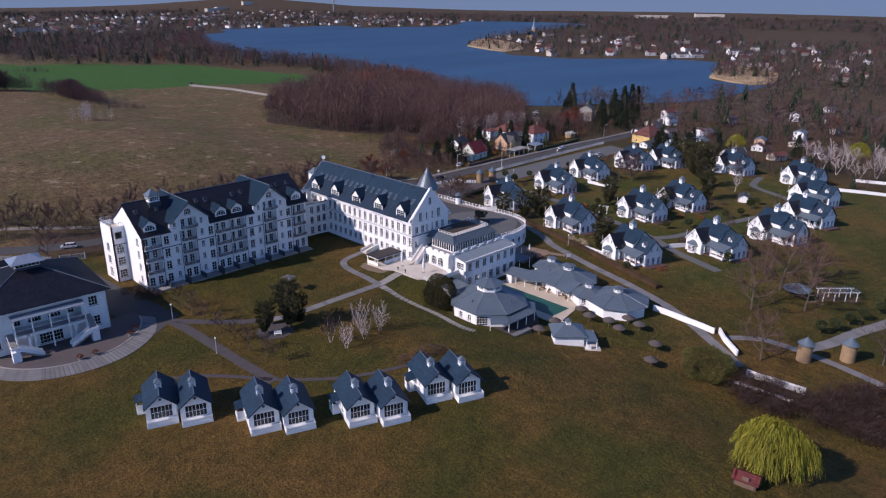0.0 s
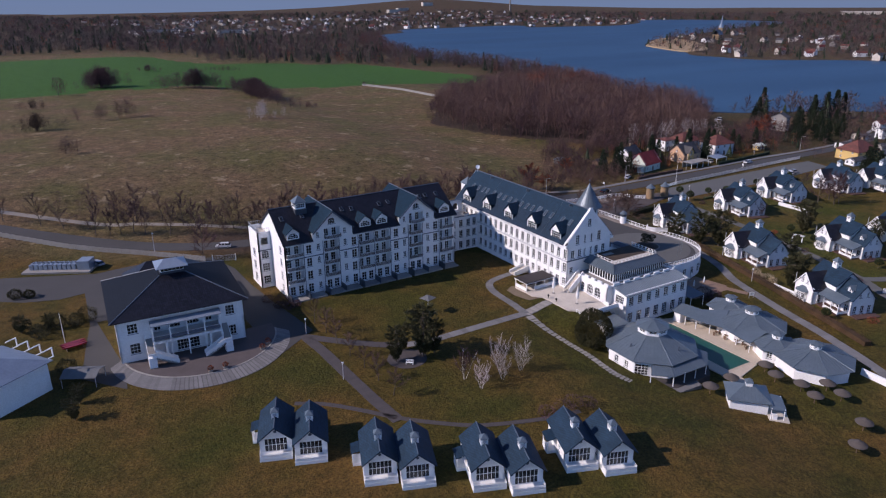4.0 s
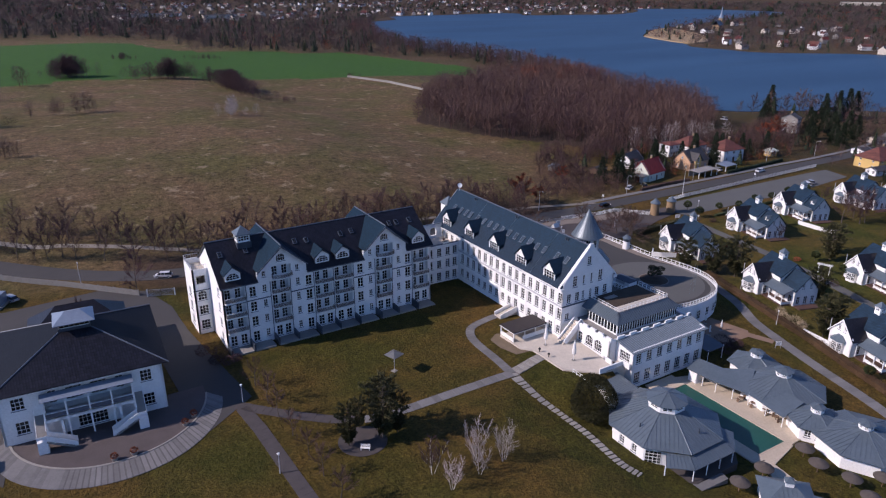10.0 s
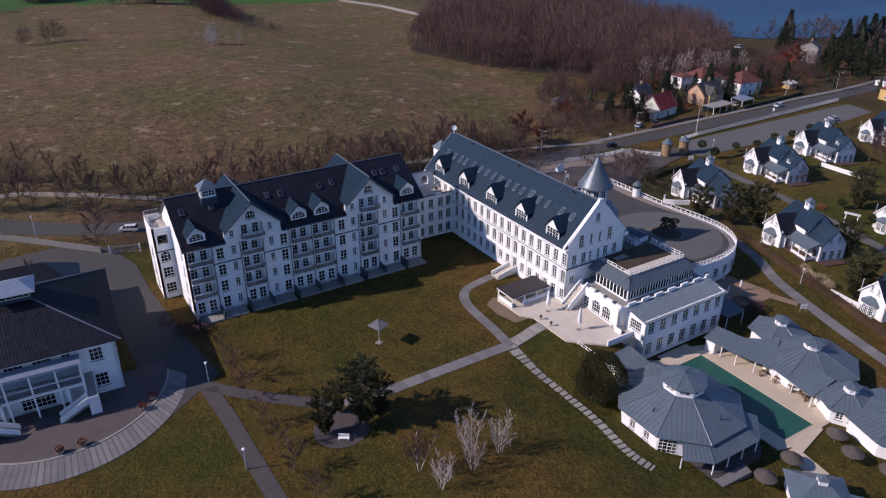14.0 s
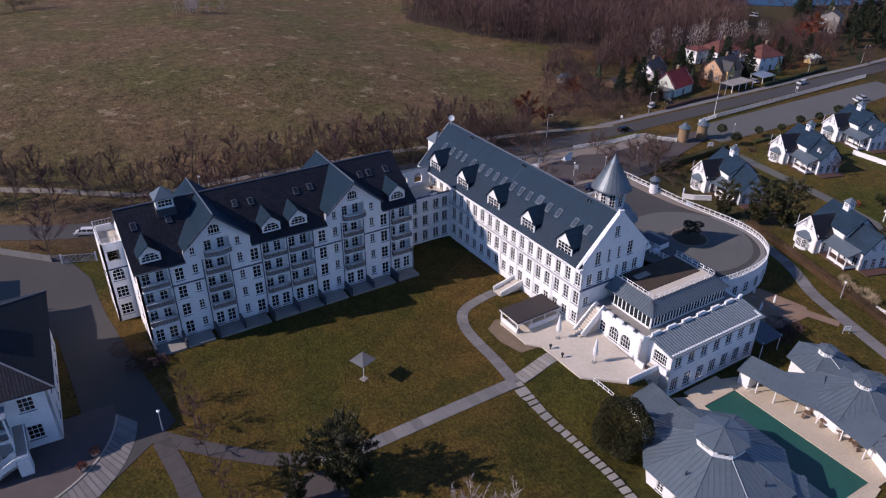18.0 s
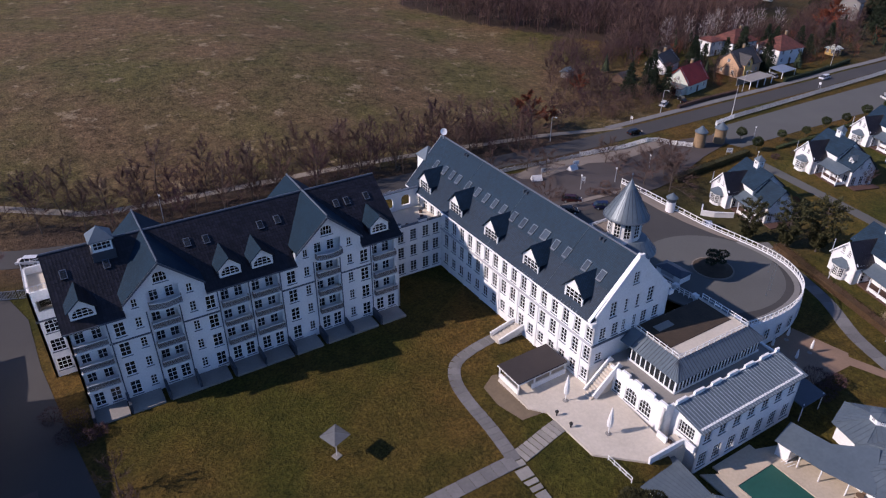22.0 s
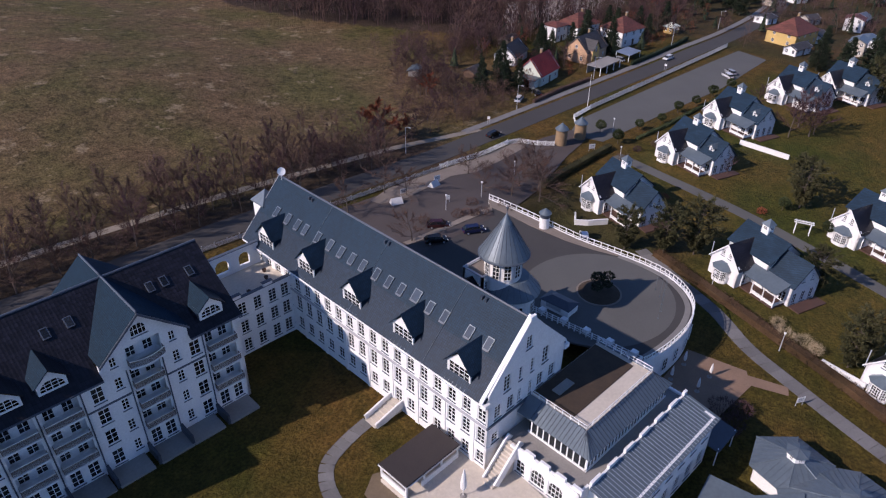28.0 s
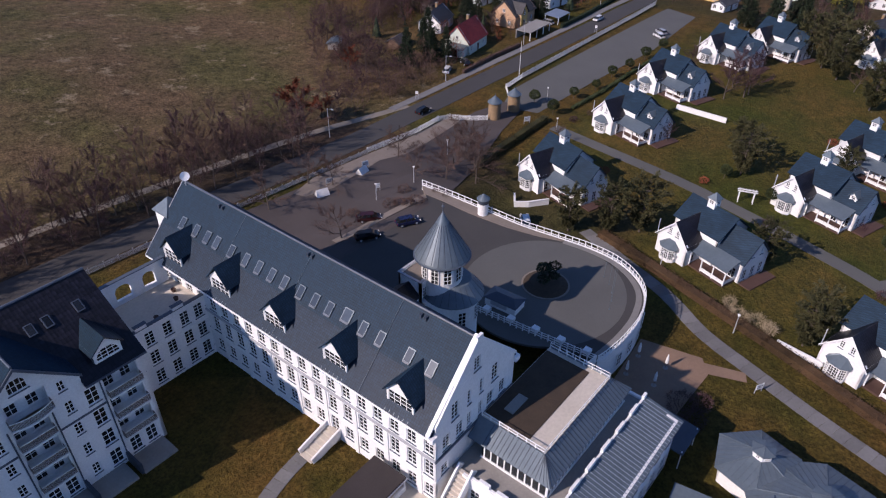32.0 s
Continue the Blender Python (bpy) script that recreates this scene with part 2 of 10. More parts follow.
REED = surface("dry_reeds", (0.34, 0.24, 0.135), (0.22, 0.16, 0.09), 0.95, 0.5, 0.05, 0.6)
BARK = surface("grey_brown_bark", (0.10, 0.078, 0.064), (0.06, 0.048, 0.04), 0.95, 3.0, 0.6, 0.5)
BIRCH = surface("white_birch_bark", (0.68, 0.64, 0.60), (0.36, 0.32, 0.30), 0.85, 3.0, 1.5, 0.3)
CANVAS = surface("white_canvas", (0.78, 0.77, 0.74), None, 0.8, 5.0, 0.8, 0.2)
RUBBER = surface("black_rubber", (0.02, 0.02, 0.02), None, 0.85, 5.0, 1.0, 0.1)
TWIG = foliage("brown_twigs", (0.072, 0.043, 0.034), (0.125, 0.078, 0.06))
TWIG_RED = foliage("red_brown_leaves", (0.13, 0.034, 0.018), (0.25, 0.075, 0.036))
TWIG_PALE = foliage("pale_twigs", (0.26, 0.21, 0.19), (0.48, 0.42, 0.39))
TWIG_PURPLE = foliage("purple_twigs", (0.055, 0.030, 0.033), (0.10, 0.056, 0.056))
# TWIG greyed for the far woods: distance haze put into the colour
TWIG_FAR = foliage("haze_greyed_twigs", (0.058, 0.046, 0.040), (0.105, 0.084, 0.072))
NEEDLE = foliage("dark_needles", (0.010, 0.018, 0.010), (0.032, 0.046, 0.022))
SCRUB = foliage("dark_scrub_twigs", (0.022, 0.013, 0.011), (0.060, 0.036, 0.028))
HEDGE_BROWN = foliage("brown_hedge_leaves", (0.040, 0.024, 0.012), (0.095, 0.058, 0.030))
GRAVEL = surface("pale_tan_gravel", (0.21, 0.175, 0.145), (0.14, 0.115, 0.095), 0.95, 3.0, 0.35, 0.4)
CANVAS_GREY = surface("grey_canvas", (0.12, 0.125, 0.13), None, 0.85, 5.0, 0.8, 0.2)
BUSH = foliage("dark_brown_green_leaves", (0.014, 0.015, 0.006), (0.060, 0.056, 0.020))
PINE = foliage("olive_needles", (0.028, 0.030, 0.012), (0.080, 0.076, 0.032))
BOX_LEAF = foliage("box_leaves", (0.022, 0.032, 0.012), (0.055, 0.07, 0.026))
WILLOW_LEAF = foliage("yellow_green_leaves", (0.15, 0.145, 0.015), (0.27, 0.25, 0.03))
BAMBOO_LEAF = foliage("olive_green_leaves", (0.042, 0.044, 0.010), (0.115, 0.105, 0.028))
STRAW = foliage("dry_grass_blades", (0.26, 0.20, 0.12), (0.42, 0.34, 0.22))
PAINTS = {k: surface(k + "_car_paint", c, None, 0.25, 2.0, 0.5, 0.0, metal=0.2) for k, c in
          {"black": (0.012, 0.012, 0.014), "navy": (0.015, 0.022, 0.07), "white": (0.75, 0.75, 0.75), "silver": (0.4, 0.41, 0.42),
           "red": (0.25, 0.02, 0.02), "maroon": (0.05, 0.012, 0.014)}.items()}


def water_of():
    m, n, l, p = nodes_of("lake_water")
    pos = n.new("ShaderNodeNewGeometry").outputs["Position"]
    wide = n.new("ShaderNodeMapping")
    wide.inputs["Rotation"].default_value[2], wide.inputs["Scale"].default_value = radians(-30), (0.25, 1, 1)
    l.new(pos, wide.inputs["Vector"])
    bands, chop = noise_node(n, l, 0.012, 4, wide.outputs[0]), noise_node(n, l, 0.35, 4, pos)
    l.new(ramp_node(n, l, bands.outputs["Fac"], 0.35, 0.68, (0.013, 0.040, 0.082), (0.024, 0.066, 0.122)).outputs[0], p.inputs["Base Color"])
    p.inputs["Roughness"].default_value, p.inputs["Specular IOR Level"].default_value = 0.45, 0.16
    b = n.new("ShaderNodeBump")
    b.inputs["Strength"].default_value, b.inputs["Distance"].default_value = 0.5, 0.3
    l.new(chop.outputs["Fac"], b.inputs["Height"])
    l.new(b.outputs["Normal"], p.inputs["Normal"])
    return m


WATER = water_of()


def ground_of():
    """Lawn, rough meadow, crop and leaf litter, mixed by the sheet's own cover values."""
    m, n, l, p = nodes_of("ground_cover")
    pos = n.new("ShaderNodeNewGeometry").outputs["Position"]
    cover = n.new("ShaderNodeVertexColor")
    cover.layer_name = "cover"
    sep = n.new("ShaderNodeSeparateColor")
    l.new(cover.outputs["Color"], sep.inputs[0])
    fine, mid, broad = noise_node(n, l, 2.2, 6, pos, 0.65), noise_node(n, l, 0.22, 6, pos, 0.6), noise_node(n, l, 0.035, 5, pos)
    tuft = noise_node(n, l, 0.6, 6, pos, 0.7)
    lawn = mix_node(n, l, 0.5, ramp_node(n, l, mid.outputs["Fac"], 0.36, 0.64, (0.047, 0.039, 0.008), (0.113, 0.071, 0.018)).outputs[0],
                    ramp_node(n, l, tuft.outputs["Fac"], 0.3, 0.72, (0.028, 0.024, 0.006), (0.130, 0.088, 0.023)).outputs[0])
    worn = ramp_node(n, l, broad.outputs["Fac"], 0.40, 0.62, (0.66, 0.88, 0.62), (1.32, 1.10, 1.12)).outputs[0]
    lawn = mix_node(n, l, 1.0, lawn, worn, "MULTIPLY")
    field = mix_node(n, l, 0.55, ramp_node(n, l, mid.outputs["Fac"], 0.39, 0.61, (0.078, 0.057, 0.028), (0.178, 0.124, 0.066)).outputs[0],
                     ramp_node(n, l, tuft.outputs["Fac"], 0.34, 0.66, (0.030, 0.023, 0.011), (0.228, 0.160, 0.086)).outputs[0])
    olive = ramp_node(n, l, broad.outputs["Fac"], 0.38, 0.6, (0.78, 0.92, 0.62), (1.08, 0.98, 0.95)).outputs[0]
    field = mix_node(n, l, 1.0, field, olive, "MULTIPLY")
    pale = noise_node(n, l, 0.13, 4, pos, 0.7)
    field = mix_node(n, l, ramp_node(n, l, pale.outputs["Fac"], 0.595, 0.66, (0, 0, 0), (0.85, 0.85, 0.85)).outputs[0], field, (0.27, 0.20, 0.12))
    speck = ramp_node(n, l, fine.outputs["Fac"], 0.36, 0.64, (0.55, 0.55, 0.55), (1.35, 1.35, 1.35)).outputs[0]
    field, lawn = mix_node(n, l, 1.0, field, speck, "MULTIPLY"), mix_node(n, l, 0.95, lawn, mix_node(n, l, 1.0, lawn, speck, "MULTIPLY"))
    crop = ramp_node(n, l, mid.outputs["Fac"], 0.3, 0.7, (0.030, 0.082, 0.014), (0.046, 0.115, 0.022)).outputs[0]
    litter = ramp_node(n, l, tuft.outputs["Fac"], 0.3, 0.7, (0.026, 0.018, 0.014), (0.070, 0.046, 0.035)).outputs[0]
    col = mix_node(n, l, sep.outputs["Red"], lawn, field)
    col = mix_node(n, l, sep.outputs["Green"], col, crop)
    col = mix_node(n, l, sep.outputs["Blue"], col, litter)
    l.new(col, p.inputs["Base Color"])
    p.inputs["Roughness"].default_value, p.inputs["Specular IOR Level"].default_value = 0.95, 0.15
    b = n.new("ShaderNodeBump")
    b.inputs["Strength"].default_value, b.inputs["Distance"].default_value = 0.8, 0.25
    l.new(fine.outputs["Fac"], b.inputs["Height"])
    b2 = n.new("ShaderNodeBump")
    b2.inputs["Strength"].default_value, b2.inputs["Distance"].default_value = 0.7, 1.2
    l.new(tuft.outputs["Fac"], b2.inputs["Height"])
    l.new(b.outputs["Normal"], b2.inputs["Normal"])
    l.new(b2.outputs["Normal"], p.inputs["Normal"])
    return m


GROUND = ground_of()


# ---- building helpers ----
class Shape:
    """Collects the vertices and faces of one mesh."""

    def __init__(self):
        self.v, self.f = [], []

    def add(self, verts, faces):
        k = len(self.v)
        self.v += [tuple(p) for p in verts]
        self.f += [tuple(i + k for i in f) for f in faces]
        return self

    def box(self, x0, y0, z0, x1, y1, z1):
        return self.add([(x, y, z) for z in (z0, z1) for x, y in ((x0, y0), (x1, y0), (x1, y1), (x0, y1))],
                        [(3, 2, 1, 0), (4, 5, 6, 7), (0, 1, 5, 4), (1, 2, 6, 5), (2, 3, 7, 6), (3, 0, 4, 7)])

    def prism(self, ring, z0, z1):
        k = len(ring)
        faces = [tuple(range(k - 1, -1, -1)), tuple(range(k, 2 * k))] + [(i, (i + 1) % k, k + (i + 1) % k, k + i) for i in range(k)]
        return self.add([(x, y, z0) for x, y in ring] + [(x, y, z1) for x, y in ring], faces)

    def slab(self, ring, thick):
        """A flat polygon in space, given thickness against its normal."""
        a, b, c = (Vector(ring[i]) for i in (0, 1, 2))
        down = (b - a).cross(c - b).normalized() * -thick
        k = len(ring)
        faces = [tuple(range(k)), tuple(range(2 * k - 1, k - 1, -1))] + [((i + 1) % k, i, k + i, k + (i + 1) % k) for i in range(k)]
        return self.add([tuple(p) for p in ring] + [tuple(Vector(p) + down) for p in ring], faces)

    def tube(self, p, q, r0, r1=None, sides=8, caps=True):
        p, q = Vector(p), Vector(q)
        r1 = r0 if r1 is None else r1
        way = (q - p).normalized()
        a = way.orthogonal().normalized()
        b = way.cross(a)
        ring = [a * math.cos(2 * math.pi * i / sides) + b * math.sin(2 * math.pi * i / sides) for i in range(sides)]
        faces = [(i, (i + 1) % sides, sides + (i + 1) % sides, sides + i) for i in range(sides)]
        if caps:
            faces += [tuple(range(sides - 1, -1, -1)), tuple(range(sides, 2 * sides))]
        return self.add([p + d * r0 for d in ring] + [q + d * r1 for d in ring], faces)

    def lathe(self, rings, sides=24, centre=(0, 0), start=0.0):
        """Rings of (radius, z) turned about an upright axis; closed at both ends."""
        cx, cy = centre
        verts = [(cx + r * math.cos(start + 2 * math.pi * i / sides), cy + r * math.sin(start + 2 * math.pi * i / sides), z) for r, z in rings for i in range(sides)]
        faces = [(k * sides + i, k * sides + (i + 1) % sides, (k + 1) * sides + (i + 1) % sides, (k + 1) * sides + i)
                 for k in range(len(rings) - 1) for i in range(sides)]
        faces += [tuple(range(sides - 1, -1, -1)), tuple(range((len(rings) - 1) * sides, len(rings) * sides))]
        return self.add(verts, faces)

    def sweep(self, points, wide, high):
        """A rectangular bar bent along points; its top lies on them."""
        k, verts = len(points), []
        for i, p in enumerate(points):
            a, b = points[max(i - 1, 0)], points[min(i + 1, k - 1)]
            d = math.hypot(b[0] - a[0], b[1] - a[1]) or 1.0
            nx, ny = -(b[1] - a[1]) / d * wide / 2, (b[0] - a[0]) / d * wide / 2
            verts += [(p[0] + nx, p[1] + ny, p[2]), (p[0] - nx, p[1] - ny, p[2]), (p[0] - nx, p[1] - ny, p[2] - high), (p[0] + nx, p[1] + ny, p[2] - high)]
        faces = [(4 * i + j, 4 * i + 4 + j, 4 * i + 4 + (j + 1) % 4, 4 * i + (j + 1) % 4)[::-1] for i in range(k - 1) for j in range(4)]
        return self.add(verts, faces + [(0, 1, 2, 3), (4 * k - 1, 4 * k - 2, 4 * k - 3, 4 * k - 4)])

    def moved(self, m):
        self.v = [tuple(m @ Vector(p)) for p in self.v]
        return self

    def mesh(self, name, material, smooth=False):
        me = bpy.data.meshes.new(name)
        me.from_pydata(self.v, [], self.f)
        me.materials.append(material)
        if smooth:
            me.shade_smooth()
        me.update()
        return me


def part(name, shape, material=None, parent=None, label="", m=None, smooth=False):
    """Links a shape, or a mesh that is shared, as one object under a thing or a part."""
    data = shape.mesh(name, material, smooth) if isinstance(shape, Shape) else shape
    ob = new(name, data)
    ob.parent = parent
    if m is not None:
        ob.matrix_basis = m
    return tagged(ob, label)


def thing(name, m, label, category, group="", kind=""):
    """An Empty at the base of a thing; its parts hang from it."""
    ob = new(name)
    ob.empty_display_size = 0.5
    ob.matrix_basis = m
    return tagged(ob, label, category, group, kind)


def single(name, shape, material, label, category, group="", kind="", m=None, smooth=False):
    ob = part(name, shape, material, None, "", m, smooth)
    return tagged(ob, label, category, group, kind)


def ss(a, b, x):
    t = np.clip((np.asarray(x, float) - a) / (b - a), 0, 1)
    return t * t * (3 - 2 * t)


def gz(x, y):
    """The height of the ground: level by the hotel, lower towards the lake, a swell in the meadow."""
    x, y = np.asarray(x, float), np.asarray(y, float)
    w = ss(-52, -22, y)
    low = -4.7 * ss(-32 + 27 * w, 6 + 40 * w, x)
    north = -4.4 * ss(-10, 95, x)
    w2 = ss(12, 38, y)
    z = low * (1 - w2) + north * w2
    z = z - 0.9 * ss(-90, -125, y) * ss(-20, 20, x) - 5.0 * ss(190, 330, x + 0.12 * y)
    z = z + 8.0 * ss(58, 135, y) * (1 - ss(-10, 130, x)) * (1 - 0.6 * ss(170, 420, y)) * (1 - ss(500, 900, y))
    yard = ss(4, 8, y) * (1 - ss(24, 38, y)) * (1 - ss(48, 75, x)) * ss(6, 16, x)
    z = z * (1 - yard) + (0.35 - 2.3 * ss(9, 25, y)) * yard
    bank = ss(-15, -9, x) * (1 - ss(1, 5, x)) * ss(-52, -47.5, y) * (1 - ss(-30, -22, y))
    z = z * (1 - bank) + 0.3 * bank
    far = np.hypot(x, y)
    z = z + 42 * np.exp(-((x - 1720) ** 2 + (y - 2980) ** 2) / (2 * 330.0 ** 2))
    return z + 42 * ss(2600, 4700, far) * (0.5 + 0.5 * np.sin(x * 0.0021 + 1.3) * np.sin(y * 0.0017 + 0.4))


def g(x, y):
    return float(gz(x, y))


# ---- windows and walls ----
MESHES = {}


def bars(w, h, cols, rows, arch=False, bar=0.1, deep=0.09):
    """A window frame and its glazing bars as one welded lattice; arch: a round head within the square opening."""
    e = w / 2
    xs = [(-e, -e + bar)] + [(-e + w * i / cols - b / 2, -e + w * i / cols + b / 2) for i in range(1, cols)
                             for b in (bar * (0.62 if cols > 2 and i * 2 != cols else 0.8),)] + [(e - bar, e)]
    zs = [(0, bar)] + [(h * i / rows - bar * 0.3, h * i / rows + bar * 0.3) for i in range(1, rows)] + [(h - bar, h)]
    us, vs = [u for pair in xs for u in pair], [v for pair in zs for v in pair]
    if arch:
        us, vs = sorted(us), sorted(vs)
    solid = {(i, j) for i in range(len(us) - 1) for j in range(len(vs) - 1) if i % 2 == 0 or j % 2 == 0}
    s, index = Shape(), {}

    def at(i, j, y):
        if (i, j, y) not in index:
            index[i, j, y] = len(s.v)
            s.v.append((us[i], y, vs[j]))
        return index[i, j, y]

    for i, j in solid:
        s.f.append((at(i, j, 0), at(i + 1, j, 0), at(i + 1, j + 1, 0), at(i, j + 1, 0)))
        for (di, dj), (a, b) in (((-1, 0), ((i, j + 1), (i, j))), ((1, 0), ((i + 1, j), (i + 1, j + 1))), ((0, -1), ((i, j), (i + 1, j))), ((0, 1), ((i + 1, j + 1), (i, j + 1)))):
            if (i + di, j + dj) not in solid:
                s.f.append((at(*b, 0), at(*a, 0), at(*a, deep), at(*b, deep)))
    if arch:
        k, r = 6, e - bar * 0.5
        for side in (-1, 1):
            arc = [(side * r * math.cos(math.pi / 2 * i / k), h - r + r * math.sin(math.pi / 2 * i / k)) for i in range(k + 1)]
            corner = (side * e, h)
            ring = [(side * e, h - r)] + arc + [(0, h)]
            n = len(s.v)
            s.v += [(x, -0.005, z) for x, z in ring] + [(*corner[:1], -0.005, corner[1])]
            for i in range(len(ring) - 1):
                f = (n + len(ring), n + i, n + i + 1)
                s.f.append(f[::-1] if side < 0 else f)
    return s


def window(parent, m, w, h, cols=2, rows=3, arch=False, sill=True, name="window", frame=None):
    key = (round(w, 2), round(h, 2), cols, rows, arch, (frame or WHITE).name)
    if key not in MESHES:
        MESHES[key] = (bars(w, h, cols, rows, arch).mesh("window_frame", frame or WHITE),
                       Shape().box(-w / 2 + 0.02, 0.045, 0.02, w / 2 - 0.02, 0.06, h - 0.02).mesh("pane", GLASS),
                       Shape().box(-w / 2 - 0.1, -0.2, -0.1, w / 2 + 0.1, 0.04, -0.005).mesh("sill", TRIM))
    f, p, s = MESHES[key]
    ob = part(name, f, None, parent, "", m)
    glass = part("pane", p, None, ob)
    glass.visible_shadow = False
    if sill:
        part("sill", s, None, ob)
    return ob


def wall_shape(profile, holes, thick=0.35, base=0.0):
    """A wall in the xz plane that faces -y, with a top profile of (u, height) and rectangular holes (u0, v0, u1, v1) right through it."""
    s = Shape()
    us = sorted({round(u, 4) for u, _ in profile} | {round(u, 4) for hole in holes for u in (hole[0], hole[2])})
    us = [u for u in us if profile[0][0] - 1e-4 <= u <= profile[-1][0] + 1e-4]
    pu, pv = [p[0] for p in profile], [p[1] for p in profile]

    def top(u):
        return float(np.interp(u, pu, pv))

    levels = sorted({round(v, 4) for hole in holes for v in (hole[1], hole[3])})
    for a, b in zip(us, us[1:]):
        mid = (a + b) / 2
        ta, tb = top(a + 1e-5), top(b - 1e-5)
        over = [q for q in holes if q[0] < mid < q[2]]
        cuts = [base] + [v for v in levels if base + 1e-3 < v < min(ta, tb) - 1e-3]
        for lo, hi in zip(cuts, cuts[1:] + [None]):
            if hi is not None and any(q[1] - 1e-4 < (lo + hi) / 2 < q[3] for q in over):
                continue
            za, zb = (ta, tb) if hi is None else (hi, hi)
            for y, f in ((0, (0, 1, 2, 3)), (thick, (3, 2, 1, 0))):
                s.add([(a, y, lo), (b, y, lo), (b, y, zb), (a, y, za)], [f])
        s.add([(a, 0, ta), (b, 0, tb), (b, thick, tb), (a, thick, ta)], [(0, 1, 2, 3)])
    for u0, v0, u1, v1 in holes:
        s.add([(u, y, v) for y in (0, thick) for u, v in ((u0, v0), (u1, v0), (u1, v1), (u0, v1))],
              [(0, 4, 5, 1), (1, 5, 6, 2), (2, 6, 7, 3), (3, 7, 4, 0)])
    for u, turn in ((us[0], 1), (us[-1], -1)):
        q = [(u, thick, base), (u, 0, base), (u, 0, top(u)), (u, thick, top(u))]
        s.add(q, [(0, 1, 2, 3)[::turn]])
    return s


def facade(parent, m, profile, wins, material=None, thick=0.35, name="wall", base=0.0, label="", sill=True, inset=0.1, holes=()):
    """A wall with its windows, each (u, v, w, h, cols, rows, arch); u is the centre and v the foot of the opening."""
    cut = [(u - w / 2, v, u + w / 2, v + h) for u, v, w, h, *_ in wins] + list(holes)
    bm = bmesh.new()
    data = wall_shape(profile, cut, thick, base).mesh(name, material or PLASTER)
    bm.from_mesh(data)
    bmesh.ops.remove_doubles(bm, verts=bm.verts[:], dist=0.0004)
    bm.to_mesh(data)
    bm.free()
    ob = part(name, data, None, parent, label, m)
    for u, v, w, h, *more in wins:
        cols, rows, arch = (list(more) + [2, 3, False][len(more):])[:3]
        window(parent, m @ pose(u, inset, v), w, h, cols, rows, arch, sill)
    return ob


def gable_roof(parent, x0, x1, y0, y1, eave, ridge, material, over=0.35, thick=0.22, along="x", name="roof_slope", label=""):
    """Two slopes over a rectangle; along: the ridge's axis."""
    if along == "x":
        mid, run = (y0 + y1) / 2, (y1 - y0) / 2
        drop = (ridge - eave) / run * over
        for y, sgn in ((y0 - over, 1), (y1 + over, -1)):
            ring = [(x0 - over, y, eave - drop), (x1 + over, y, eave - drop), (x1 + over, mid, ridge), (x0 - over, mid, ridge)]
            part(name, Shape().slab(ring if sgn > 0 else ring[::-1], thick), material, parent, label)
    else:
        mid, run = (x0 + x1) / 2, (x1 - x0) / 2
        drop = (ridge - eave) / run * over
        for x, sgn in ((x0 - over, -1), (x1 + over, 1)):
            ring = [(x, y0 - over, eave - drop), (x, y1 + over, eave - drop), (mid, y1 + over, ridge), (mid, y0 - over, ridge)]
            part(name, Shape().slab(ring if sgn > 0 else ring[::-1], thick), material, parent, label)


def strip(path, wide, lift=0.05, step=3.0, bevel=0.0):
    """A ribbon along a path of (x, y), laid on the ground."""
    pts = []
    for (xa, ya), (xb, yb) in zip(path, path[1:]):
        k = max(1, int(math.hypot(xb - xa, yb - ya) / step))
        pts += [(xa + (xb - xa) * i / k, ya + (yb - ya) * i / k) for i in range(k)]
    pts.append(path[-1])
    s, verts = Shape(), []
    for i, (x, y) in enumerate(pts):
        xa, ya = pts[max(i - 1, 0)]
        xb, yb = pts[min(i + 1, len(pts) - 1)]
        d = math.hypot(xb - xa, yb - ya)
        nx, ny = -(yb - ya) / d * wide / 2, (xb - xa) / d * wide / 2
        for sx in (1, -1):
            px, py = x + nx * sx, y + ny * sx
            verts += [(px, py, g(px, py) + lift), (px, py, g(px, py) - 0.3)]
    faces = []
    for i in range(len(pts) - 1):
        a, b = 4 * i, 4 * i + 4
        faces += [(a + 2, b + 2, b, a), (a, b, b + 1, a + 1), (b + 2, a + 2, a + 3, b + 3)]
    return s.add(verts, faces)


def smooth_path(points, k=8):
    """Catmull-Rom points through the given ones."""
    p = [points[0], *points, points[-1]]
    out = []
    for a, b, c, d in zip(p, p[1:], p[2:], p[3:]):
        for i in range(k):
            t = i / k
            out.append(tuple(0.5 * (2 * b[j] + (c[j] - a[j]) * t + (2 * a[j] - 5 * b[j] + 4 * c[j] - d[j]) * t * t + (3 * b[j] - a[j] - 3 * c[j] + d[j]) * t ** 3) for j in (0, 1)))
    return out + [points[-1]]


def inside(x, y, ring):
    """Whether points lie in a polygon, for arrays or single numbers."""
    single_point = isinstance(x, (int, float))
    if not single_point:
        x, y = np.asarray(x, float), np.asarray(y, float)
    hit = False if single_point else np.zeros(x.shape, bool)
    for (xa, ya), (xb, yb) in zip(ring, ring[1:] + ring[:1]):
        if ya != yb:
            cross = (ya > y) != (yb > y)
            if single_point:
                if cross and x < (xb - xa) * (y - ya) / (yb - ya) + xa:
                    hit = not hit
            else:
                hit ^= cross & (x < (xb - xa) * (y - ya) / (yb - ya) + xa)
    return hit


